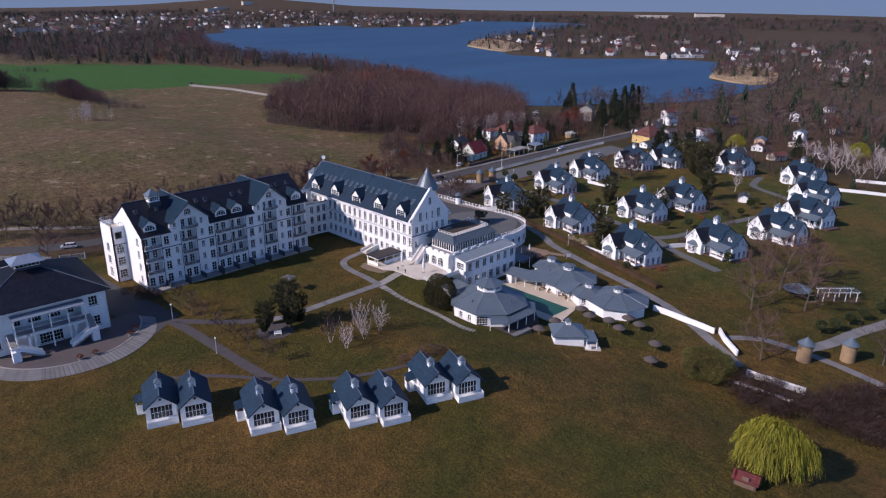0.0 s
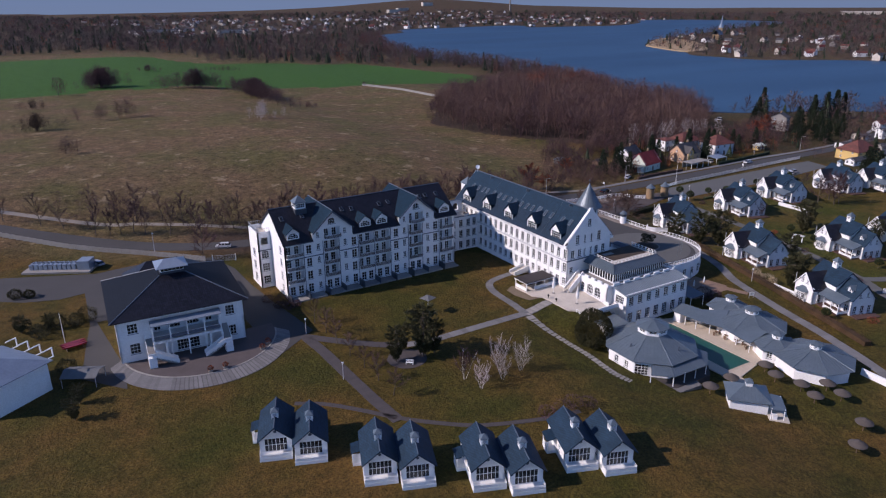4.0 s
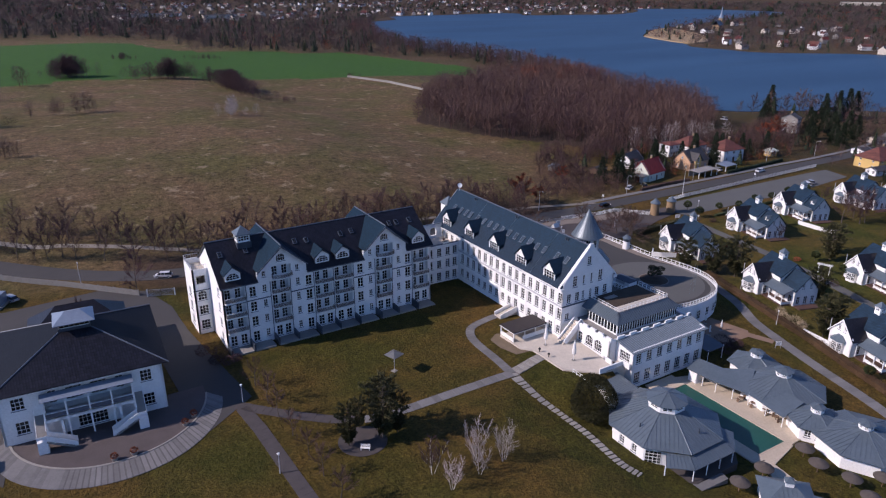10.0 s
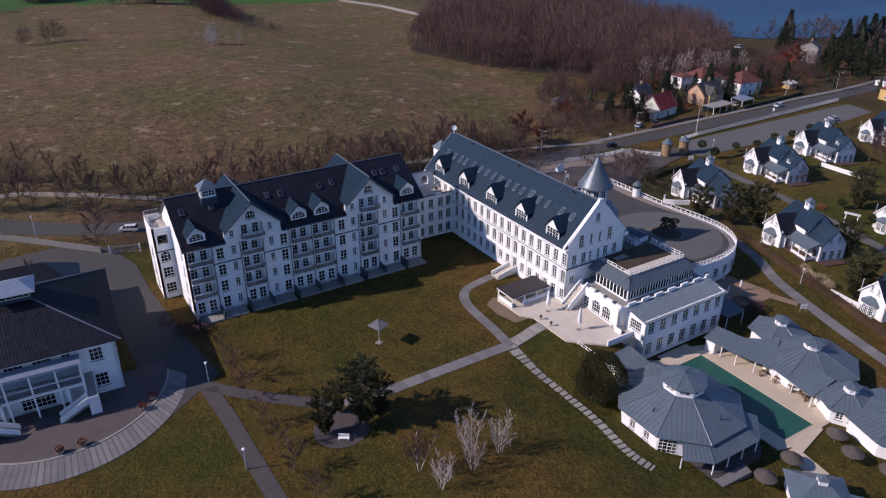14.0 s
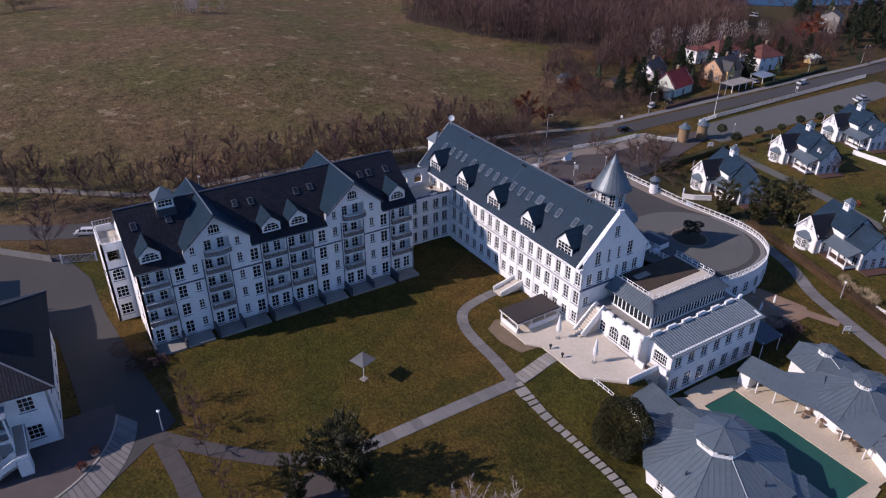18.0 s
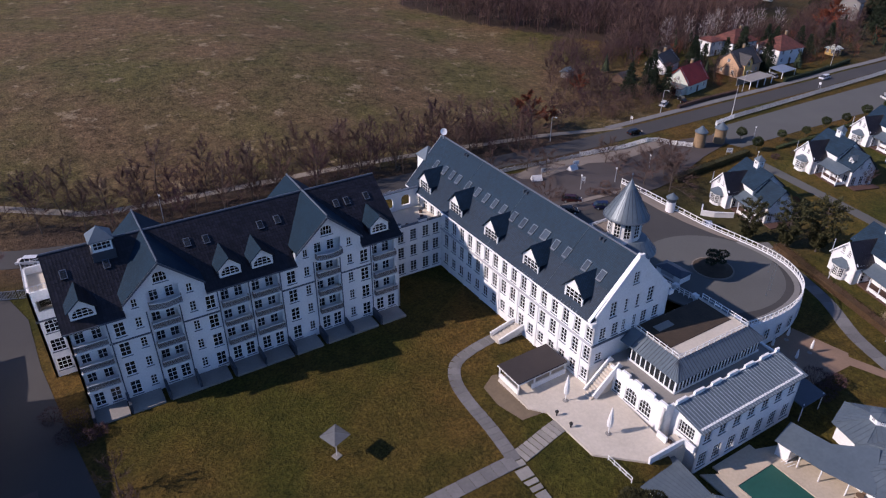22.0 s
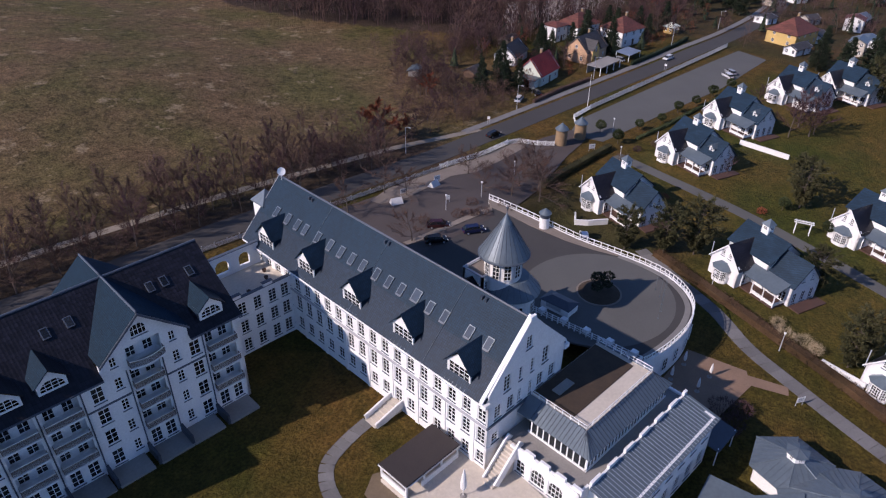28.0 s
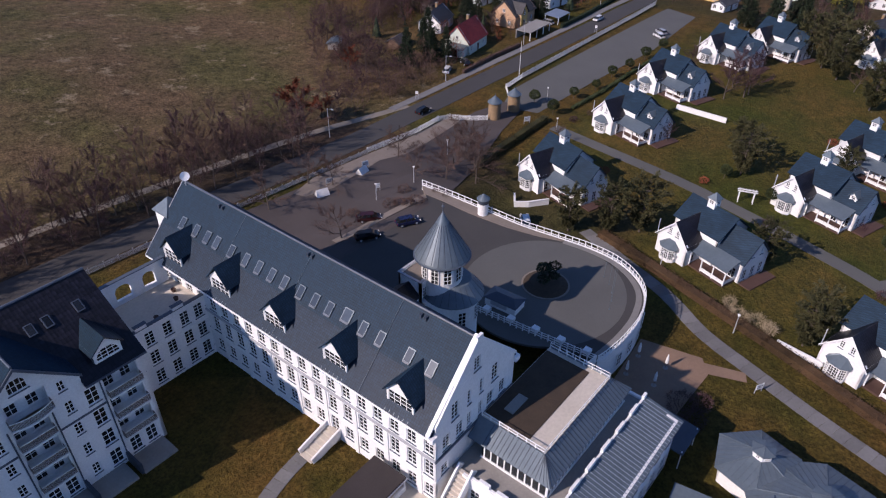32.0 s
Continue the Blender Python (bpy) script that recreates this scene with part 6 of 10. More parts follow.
for ring in ([(-6.8, -7.3, 3.3), (6.3, -7.3, 3.3), (0, -1.5, 5.6)], [(6.3, -7.3, 3.3), (6.3, 7.3, 3.3), (0, 1.5, 5.6), (0, -1.5, 5.6)], [(6.3, 7.3, 3.3), (-6.8, 7.3, 3.3), (0, 1.5, 5.6)], [(-6.8, 7.3, 3.3), (-6.8, -7.3, 3.3), (0, -1.5, 5.6), (0, 1.5, 5.6)]):
    part("hip_roof", Shape().slab(ring, 0.15), ZINC_PALE, gate_house)
for i in range(4):
    y = -5.4 + 3.4 * i
    br = part("bracket", Shape().box(7.6, y - 0.1, 2.9, 7.8, y + 0.1, 4.9), WHITE, gate_house)
    part("bracket_arm", Shape().box(5.6, y - 0.1, 4.7, 7.6, y + 0.1, 4.9), WHITE, br)
    part("bracket_arm", Shape().box(6.2, y - 0.1, 2.9, 7.6, y + 0.1, 3.08), WHITE, br)

# ---- cabins ----
def cabin():
    t = thing("cabin", pose(0, 0, 0), "white timber cabin with dark roof, cupola and porch", "cabin", "row of twin cabins")
    w, l = 2.6, 9.6
    facade(t, pose(0, 1.7, 0), [(-w, 3.5), (0, 5.5), (w, 3.5)], [(0, 0.56, 3.7, 2.5, 6, 2)], WHITE, 0.18, "front_wall", -0.8, sill=False)
    facade(t, Matrix.Translation((0, l, 0)) @ pose(0, 0, 0, 0, 0, 180), [(-w, 3.5), (0, 5.5), (w, 3.5)], [(-0.6, 1.4, 1.0, 1.3)], WHITE, 0.18, "back_wall", -0.8)
    for turn, x, y in ((-90, -w, l), (90, w, 1.7)):
        facade(t, Matrix.Translation((x, y, 0)) @ pose(0, 0, 0, 0, 0, turn), [(0, 3.5), (l - 1.7, 3.5)], [(2.2, 1.4, 0.9, 1.2), (5.6, 1.4, 0.9, 1.2)], WHITE, 0.18, "side_wall", -0.8)
    gable_roof(t, -w, w, 0.9, l + 0.1, 3.5, 5.7, SLATE_X, 0.3, 0.16, "y")
    part("ridge_cap", Shape().tube((0, 0.6, 5.72), (0, l + 0.4, 5.72), 0.09, 0.09, 6), TRIM, t)
    part("round_vent", Shape().lathe([(0.26, 0), (0.26, 0.05), (0.1, 0.06)], 14).moved(pose(0, 1.68, 4.35, 90)), TRIM, t)
    part("porch_deck", Shape().box(-w, 0, -0.5, w, 1.75, 0.55), WHITE, t)
    p = part("porch_rail", Shape().sweep([(-w + 0.05, 1.6, 1.3), (-w + 0.05, 0.06, 1.3), (w - 0.05, 0.06, 1.3), (w - 0.05, 1.6, 1.3)], 0.1, 0.08), WHITE, t)
    for k in range(2):
        part("rail_board", Shape().sweep([(-w + 0.05, 1.6, 0.82 + 0.24 * k), (-w + 0.05, 0.06, 0.82 + 0.24 * k), (w - 0.05, 0.06, 0.82 + 0.24 * k), (w - 0.05, 1.6, 0.82 + 0.24 * k)], 0.05, 0.19), WHITE, p)
    c = part("cupola", Shape().box(-0.55, -0.55, 0, 0.55, 0.55, 1.25), WHITE, t, "", pose(0, 4.6, 5.15))
    part("cap", Shape().lathe([(0.95, 1.2), (0.95, 1.28), (0.03, 1.95)], 4, start=math.pi / 4), METAL, c)
    for i in range(4):
        part("louvre", Shape().box(-0.3, -0.6, 0.55, 0.3, -0.54, 1.05), GREY_RAIL, c, "", pose(0, 0, 0, 0, 0, 90 * i))
    s_ = part("side_porch", Shape().box(-w - 1.5, 5.4, -0.4, -w, 7.8, 0.5), WHITE, t)
    part("side_porch_roof", Shape().slab([(-w - 1.7, 5.2, 2.5), (-w, 5.2, 2.95), (-w, 8.0, 2.95), (-w - 1.7, 8.0, 2.5)], 0.1), SLATE_X, s_)
    for y in (5.5, 7.7):
        part("post", Shape().box(-w - 1.5, y - 0.07, 0.5, -w - 1.36, y + 0.07, 2.5), WHITE, s_)
    part("side_rail", Shape().box(-w - 1.5, 5.5, 0.6, -w - 1.42, 7.7, 1.4), WHITE, s_)
    return t


first = cabin()
TURN = -21.0
for k, (x, y) in enumerate(((-86.2, -58.3), (-74.4, -72.6), (-61.0, -82.4), (-46.0, -86.3))):
    for j in (0, 1):
        fx, fy = x + 4.55 * j, y - 3.75 * j
        mx, my = fx - 0.25 + 2.35 * math.cos(radians(TURN)), fy - 0.9 + 2.35 * math.sin(radians(TURN))
        m = pose(mx, my, g(mx, my) + 0.05, 0, 0, TURN)
        if k == 0 and j == 0:
            first.matrix_basis = m
        else:
            copy_thing(first, m)

# ---- cottages ----
def cottage(with_dormer):
    t = thing("cottage", pose(0, 0, 0), "white gabled cottage with blue-grey roofs, porch and cupola", "cottage", "cottages")
    # main body, ridge along y
    facade(t, Matrix.Translation((-4.0, 4.2, 0)) @ pose(0, 0, 0, 0, 0, -90), [(0, 5.9), (9.3, 5.9)], [], PLASTER, 0.3, "west_wall", -1.5)
    facade(t, Matrix.Translation((3.7, -5.1, 0)) @ pose(0, 0, 0, 0, 0, 90), [(0, 5.9), (9.3, 5.9)], [(2, 1.0, 1.2, 1.5), (6, 1.0, 1.2, 1.5)], PLASTER, 0.3, "east_wall", -1.5)
    facade(t, Matrix.Translation((3.7, 4.2, 0)) @ pose(0, 0, 0, 0, 0, 180), [(0, 5.9), (3.85, 8.95), (7.7, 5.9)], [(2.0, 1.0, 1.1, 1.5), (5.4, 1.0, 1.1, 1.5), (3.8, 5.2, 1.0, 1.3)], PLASTER, 0.3, "north_gable", -1.5)
    facade(t, pose(-4.0, -5.1, 0), [(0, 5.9), (3.85, 8.95), (7.7, 5.9)], [], PLASTER, 0.3, "south_gable", 3.0)
    gable_roof(t, -4.0, 3.7, -5.1, 4.2, 5.9, 9.0, SLATE_X, 0.4, 0.2, "y")
    # lower south wing
    facade(t, pose(-3.8, -10.6, 0), [(0, 4.3), (3.3, 7.75), (6.6, 4.3)], [(1.2, 0.25, 1.05, 2.1), (3.3, 0.25, 1.05, 2.1), (5.4, 0.25, 1.05, 2.1), (2.2, 4.5, 0.7, 1.3), (4.4, 4.5, 0.7, 1.3)], PLASTER, 0.3, "south_gable", -1.5)
    facade(t, Matrix.Translation((-3.8, -5.1, 0)) @ pose(0, 0, 0, 0, 0, -90), [(0, 4.3), (5.5, 4.3)], [(1.5, 0.2, 1.3, 2.1), (3.8, 0.2, 1.3, 2.1)], PLASTER, 0.3, "porch_wall", -1.5)
    facade(t, Matrix.Translation((2.8, -10.6, 0)) @ pose(0, 0, 0, 0, 0, 90), [(0, 4.3), (5.5, 4.3)], [(2.7, 1.0, 1.2, 1.5)], PLASTER, 0.3, "east_wall", -1.5)
    gable_roof(t, -3.8, 2.8, -10.6, -5.2, 4.3, 7.85, SLATE_X, 0.4, 0.2, "y")
    # front wing with its gable to -x
    facade(t, Matrix.Translation((-8.1, 4.1, 0)) @ pose(0, 0, 0, 0, 0, -90), [(0, 3.9), (3.25, 7.5), (6.5, 3.9)], [(2.35, 4.7, 0.7, 1.25), (4.0, 4.7, 0.7, 1.25)], PLASTER, 0.3, "front_gable", -1.5)
    facade(t, pose(-8.1, -2.4, 0), [(0, 3.9), (4.3, 3.9)], [(2.0, 0.2, 1.2, 2.1)], PLASTER, 0.3, "side_wall", -1.5)
    facade(t, Matrix.Translation((-3.8, 4.1, 0)) @ pose(0, 0, 0, 0, 0, 180), [(0, 3.9), (4.3, 3.9)], [], PLASTER, 0.3, "side_wall", -1.5)
    for y, sgn in ((-2.75, 1), (4.45, -1)):
        ring = [(-8.4, y, 3.5), (-3.4 if sgn > 0 else -3.6, y, 3.5), (-0.9, 0.85, 7.55), (-8.4, 0.85, 7.55)]
        part("front_roof", Shape().slab(ring if sgn > 0 else ring[::-1], 0.18), TILE_X, t)
    for sgn, y in ((1, -2.8), (-1, 4.5)):
        ring = [(-8.45, 0.85, 7.6), (-8.45, y, 3.5), (-8.45, y, 3.25), (-8.45, 0.85, 7.2)]
        part("barge_board", Shape().slab(ring[::-sgn], 0.08), WHITE, t)
    # bay window
    hexa = [(-8.1, -0.6), (-8.8, -0.6), (-9.5, 0.15), (-9.5, 1.75), (-8.8, 2.5), (-8.1, 2.5)]
    bay = part("bay_window", Shape().prism(hexa[::-1], -1.2, 0.4), PLASTER, t)
    part("bay_head", Shape().prism(hexa[::-1], 2.35, 2.75), WHITE, bay)
    window(bay, pose(-9.5, 0.95, 0.4, 0, 0, -90), 1.55, 1.95, 4, 4, False, False)
    window(bay, pose(-9.15, -0.22, 0.4, 0, 0, -47), 1.0, 1.95, 3, 4, False, False)
    window(bay, pose(-9.15, 2.12, 0.4, 0, 0, -133), 1.0, 1.95, 3, 4, False, False)
    eaves = [(-8.1, -0.95), (-8.95, -0.95), (-9.85, 0.05), (-9.85, 1.85), (-8.95, 2.85), (-8.1, 2.85)]
    s = Shape()
    for (xa, ya), (xb, yb) in zip(eaves, eaves[1:]):
        s.slab([(xb, yb, 2.7), (xa, ya, 2.7), (-8.1, ya * 0.35 + 0.6, 3.75), (-8.1, yb * 0.35 + 0.6, 3.75)], 0.08)
    part("bay_roof", s, METAL, bay)
    # porch
    part("porch_roof", Shape().slab([(-7.0, -10.0, 3.05), (-7.0, -2.3, 3.05), (-3.6, -2.3, 4.35), (-3.6, -10.0, 4.35)][::-1], 0.14), METAL, t)
    part("porch_floor", Shape().box(-6.9, -9.9, -1.2, -3.8, -2.4, 0.15), WOOD_RED, t)
    for y in (-9.8, -7.4, -5.0, -2.6):
        part("porch_post", Shape().box(-6.9, y - 0.09, 0.15, -6.72, y + 0.09, 3.0), WHITE, t)
    part("porch_rail", Shape().sweep([(-3.9, -9.82, 1.0), (-6.8, -9.82, 1.0), (-6.8, -5.0, 1.0)], 0.09, 0.08), WHITE, t)
    part("rail_panel", Shape().sweep([(-3.9, -9.82, 0.85), (-6.8, -9.82, 0.85), (-6.8, -5.0, 0.85)], 0.05, 0.55), WHITE, t)
    part("garden_deck", Shape().box(-3.8, -13.0, -0.8, 3.2, -10.75, 0.1), WOOD_RED, t)
    # cupola
    c = part("cupola", Shape().box(-0.75, -0.75, -1.0, 0.75, 0.75, 1.05), WHITE, t, "", pose(-0.15, 0, 9.15))
    part("cap", Shape().lathe([(1.35, 1.0), (1.35, 1.1), (0.03, 2.2)], 4, start=math.pi / 4), METAL, c)
    for i in range(4):
        window(c, pose(0, 0, 0, 0, 0, 90 * i) @ pose(0, -0.85, 0.15), 0.9, 0.7, 2, 2, False, False)
    part("chimney_pipe", Shape().tube((-8.0, 4.35, 3.0), (-8.0, 4.35, 6.2), 0.09), GREY_RAIL, t)
    if with_dormer:
        dormer(t, 0, 0, 0, 1.3, 1.3, 2.2, pose(-2.9, -8.3, 5.0, 0, 0, -90), METAL, METAL, 3, True, 0.8, PLASTER)
    return t


plain, fancy = cottage(False), cottage(True)
COTTAGES = [(75.4, -33.1, 0), (63.8, -64.1, 1), (104.9, -43.9, 1), (127.6, -47.6, 1), (87.9, -79.9, 1), (79.8, -0.2, 0), (113.2, 1.1, 1), (142.0, 3.8, 1), (173.2, -0.1, 1),
            (198.6, -37.1, 1), (201.1, -67.0, 1), (172.2, -80.9, 1), (142.3, -88.3, 1), (116.1, -88.1, 1), (189.0, -8.6, 1)]
for i, (x, y, kind) in enumerate(COTTAGES):
    m = pose(x + 0.1, y, g(x, y) + 0.15, 0, 0, -18)
    if i == 0:
        plain.matrix_basis = m
    elif i == 1:
        fancy.matrix_basis = m
    else:
        copy_thing(fancy if kind else plain, m)


def low_wall(path, high, thick, label, name="garden_wall", material=None):
    pts = []
    for (xa, ya), (xb, yb) in zip(path, path[1:]):
        k = max(1, int(math.hypot(xb - xa, yb - ya) / 3))
        pts += [(xa + (xb - xa) * i / k, ya + (yb - ya) * i / k) for i in range(k)]
    pts.append(path[-1])
    w = single(name, Shape().sweep([(x, y, g(x, y) + high) for x, y in pts], thick, high + 0.6), material or PLASTER, label, "wall")
    part("coping", Shape().sweep([(x, y, g(x, y) + high + 0.09) for x, y in pts], thick + 0.12, 0.088), WHITE if material is None else CONCRETE, w)


for path in ([(31.4, -90.2), (30.6, -107.0)], [(32.0, -107.6), (28.6, -110.4), (24.2, -115.4)], [(17.3, -120.4), (18.5, -132.2)]):
    low_wall(path, 1.35, 0.35, "white rendered garden wall beside the lawn")
for path in ([(56.4, -58.8), (57.2, -52.0)], [(78.2, -69.7), (83.6, -73.1)], [(195.8, -83.6), (206, -108)], [(220, -83), (226, -96)], [(129.2, -4.1), (129.1, -16.9)],
             [(69.7, -3.7), (66.2, -1.2), (64.5, 0.9), (67.1, 2.8)]):
    low_wall(path, 1.2, 0.25, "low white wall round a cottage garden")
arch_ = thing("garden_arch", pose(95.7, -33.5, g(95.7, -33.5), 0, 0, 20), "white timber garden arch over the lane", "arch")
for y in (-1.4, 1.4):
    for x in (-0.4, 0.4):
        part("post", Shape().box(x - 0.08, y - 0.08, 0, x + 0.08, y + 0.08, 2.5), WHITE, arch_)
for x in (-0.4, 0.4):
    part("beam", Shape().box(x - 0.1, -1.9, 2.5, x + 0.1, 1.9, 2.68), WHITE, arch_)
for i in range(6):
    part("rafter", Shape().box(-0.7, -1.65 + 0.62 * i, 2.68, 0.7, -1.55 + 0.62 * i, 2.8), WHITE, arch_)

# ---- pool garden ----
def hip_pavilion(name, x, y, r, eave, rise, label, sides=8, cup=True, turn=22.5, wins=(), base=None, inner=2.2, m=None, seams_=True, cat="pavilion", walls=True, brim=1.3, drum=1.1):
    z = g(x, y) if base is None else base
    t = thing(name, pose(x, y, z, 0, 0, turn), label, cat)
    a0 = math.pi / sides
    pt = lambda rr, i: (rr * math.cos(2 * math.pi * i / sides), rr * math.sin(2 * math.pi * i / sides))
    rw = r - 0.9
    half = rw * math.sin(a0)
    for i in range(sides):
        ang = 360 / sides * (i + 0.5)
        if walls:
            list_ = [(u * half, 0.9, 1.1, 1.5, 2, 3) for u in (-0.4, 0.4)] if i in wins else []
            facade(t, pose(0, 0, 0, 0, 0, ang + 90) @ pose(0, -rw * math.cos(a0), 0), [(-half, eave + 0.1), (half, eave + 0.1)], list_, PLASTER, 0.25, "wall", -1.8)
        xa, ya = pt(r, i)
        xb, yb = pt(r, i + 1)
        xc, yc = pt(inner, i + 1)
        xd, yd = pt(inner, i)
        roof = part("roof_facet", Shape().slab([(xa, ya, eave), (xb, yb, eave), (xc, yc, eave + rise), (xd, yd, eave + rise)], 0.12), METAL, t)
        if seams_:
            k = max(3, int(2 * r * math.sin(a0) / 0.65))
            for j in range(1, k):
                u = j / k
                mx, my = xa + (xb - xa) * u, ya + (yb - ya) * u
                cxm, cym = (xa + xb) / 2, (ya + yb) / 2
                # a seam runs straight up the facet until it meets the hip
                wx, wy = xd + (xc - xd) * 0.5 - cxm, yd + (yc - yd) * 0.5 - cym
                full = min(u, 1 - u) / 0.5
                wide_top = inner / r
                f = 1.0 if full >= 1 - wide_top else full / max(1 - wide_top, 0.01)
                f = min(f, 1.0)
                part("seam", Shape().tube((mx, my, eave + 0.03), (mx + wx * f, my + wy * f, eave + rise * f + 0.03), 0.035, 0.035, 4, False), SEAM, roof)
        part("hip_cap", Shape().tube((xa, ya, eave + 0.03), (xd, yd, eave + rise + 0.03), 0.07, 0.07, 5), METAL, t)
    if cup:
        c = part("cupola", Shape().lathe([(inner, -0.3), (inner, drum)], sides), WHITE, t, "", pose(0, 0, eave + rise - 0.05))
        part("cupola_roof", Shape().lathe([(inner * brim, drum - 0.05), (inner * brim, drum + 0.05), (0.05, drum + 0.05 + inner * 0.38)], sides), METAL, c)
        for i in range(sides):
            xa, ya = pt(inner * brim, i)
            part("cap_rib", Shape().tube((xa, ya, drum + 0.07), (0, 0, drum + 0.08 + inner * 0.38), 0.05, 0.05, 4), SEAM, c)
        for i in range(sides):
            window(c, pose(0, 0, 0, 0, 0, 360 / sides * (i + 0.5) + 90) @ pose(0, -inner * math.cos(a0) - 0.07, drum - 0.85), inner * 0.5, 0.7, 2, 2, False, False)
    return t


PAV = (-2.8, -63.5)
pav = hip_pavilion("octagon_pavilion", *PAV, 10.12, 3.5, 3.0, "white octagonal pavilion with seamed metal roof", wins=(3, 5, 6), base=-3.2, inner=3.2, brim=1.14, drum=1.35)
part("plinth", Shape().lathe([(9.6, -2.4), (9.6, 0.05)], 8), CONCRETE, pav)
# the glazed garden door and two windows in the facets beside the porch
for ang, u, w, h, z, cols, rows in ((225, -2.0, 2.7, 2.5, 0.25, 4, 4), (270, -1.6, 2.2, 2.4, 0.2, 3, 3)):
    window(pav, pose(0, 0, 0, 0, 0, ang + 90 - 22.5) @ pose(u, -9.22 * math.cos(math.pi / 8) - 0.06, z), w, h, cols, rows, False, False, "glazed_door")
for x, y, z in ((-6.4, 2.0, 5.0), (-2.2, -6.6, 5.0)):
    part("vent_pipe", Shape().tube((x, y, z - 0.9), (x, y, z + 0.5), 0.12, 0.12, 8), LEAD_DARK, pav)
porch = thing("pavilion_porch", pose(0, 0, -3.2), "seamed metal porch roof on white posts", "porch")
INNER = [(-9.5, -70.0, 3.2), (-6.7, -72.5, 3.2), (1.1, -72.5, 3.2), (3.9, -69.9, 3.2)]
OUTER = [(-11.4, -71.9, 2.35), (-8.0, -74.8, 2.35), (1.6, -75.0, 2.35), (5.8, -71.4, 2.35)]
for a, b, c, d in zip(OUTER, OUTER[1:], INNER[1:], INNER):
    bay_roof = part("porch_roof", Shape().slab([a, b, c, d], 0.12), METAL, porch)
    k = max(3, round(math.dist(a, b) / 0.65))
    for i in range(k + 1):
        u = i / k
        p, q = Vector(a).lerp(Vector(b), u), Vector(d).lerp(Vector(c), u)
        part("seam", Shape().tube(p + Vector((0, 0, 0.03)), q + Vector((0, 0, 0.03)), 0.035, 0.035, 4), SEAM, bay_roof)
for x, y, _ in OUTER:
    part("post", Shape().tube((x * 0.98 - 0.05, y + 0.3, -1.4), (x * 0.98 - 0.05, y + 0.3, 2.4), 0.1), WHITE, porch)
for x in (-4.8, -1.6):
    part("post", Shape().tube((x, -74.65, -1.4), (x, -74.65, 2.4), 0.1), WHITE, porch)
part("porch_floor", flat([(-11.6, -72.1), (-7.8, -75.3), (2.2, -75.4), (6.4, -71.3), (4.0, -68.6), (-9, -68.8)], 0.05, 1.9), SETTS, porch)
part("apron", flat([(-15.5, -69.6), (-13.8, -71.0), (-11.6, -72.2), (-7.8, -75.4), (-2.0, -75.5), (-2.4, -77.1), (-9.6, -76.8), (-13.2, -73.7)], 0.02, 1.9), SLAB, porch)
passage = thing("garden_passage", pose(0, 0, 0), "low grey-roofed passage between terrace and pavilion", "passage")
part("roof", Shape().slab([(-5.6, -47.2, -0.5), (-2.6, -54.6, -0.5), (1.5, -54.6, -0.4), (2.4, -46.6, -0.4)], 0.14), METAL, passage)
part("wall", Shape().prism([(-5.3, -47.4), (-2.4, -54.6), (1.2, -54.6), (2.1, -46.8)], -4.8, -0.66), PLASTER, passage)
for i in range(10):
    u = (i + 0.5) / 10
    part("seam", Shape().tube((-5.6 + 8.0 * u, -47.2 + 0.6 * u, -0.47 + 0.1 * u), (-2.6 + 4.1 * u, -54.6, -0.47 + 0.1 * u), 0.03, 0.03, 4), SEAM, passage)
part("bed_wall", Shape().sweep([(-5.9, -43.4, -0.1), (-5.6, -46.9, -0.1), (2.0, -46.4, -0.1)], 0.3, 2.2), PLASTER, passage)
part("bed_soil", Shape().prism([(-5.7, -43.6), (-5.4, -46.7), (1.9, -46.2), (2.0, -43.9)], -1.6, -0.35), SEDUM, passage, "brown raised bed below the terrace")
rail_ = Shape()
for z in (0.6, 1.1):
    rail_.tube((-6.1, -43.5, z), (-5.9, -47.6, z - 0.2), 0.05, 0.05, 5)
for i in range(5):
    rail_.box(-6.15 + 0.05 * i, -43.6 - i, -1.2, -6.05 + 0.05 * i, -43.5 - i, 1.1 - 0.05 * i)
part("railing", rail_, WHITE, passage)
pool_deck = thing("pool_deck", pose(0, 0, -4.62), "pale stone paving round the pool", "paving", kind="structure")
for ring in ([(6.2, -49), (8.75, -50.4), (8.75, -76.4), (6.2, -75.6)], [(8.75, -49), (16.4, -49), (16.4, -52.8), (8.75, -52.8)], [(16.4, -50), (22, -52), (25.5, -60), (23, -66), (21.6, -76), (16.4, -76)], [(8.75, -75.0), (16.4, -75.0), (16.4, -76.4), (8.9, -77.9), (8.2, -82.6), (5.3, -82.8), (6.2, -76.5), (8.75, -76.4)]):
    part("paved_deck", flat(ring, 0.15, 1.8), POOL_STONE, pool_deck)
pool = thing("covered_pool", pose(12.55, -63.9, -4.62), "swimming pool under a dark green cover", "pool")
part("cover", Shape().box(-3.7, -11.0, -0.6, 3.7, 11.0, 0.06), POOL_COVER, pool)
part("coping", Shape().sweep([(-3.75, -11.05, 0.2), (3.75, -11.05, 0.2), (3.75, 11.05, 0.2), (-3.75, 11.05, 0.2), (-3.75, -11.0, 0.2)], 0.35, 0.4), POOL_STONE, pool)
for i in range(3):
    part("pool_rail", Shape().sweep([(4.0, 10.2 - 0.5 * i, 1.1), (5.4, 9.9 - 0.5 * i, 1.1)], 0.07, 0.07), WHITE, pool)

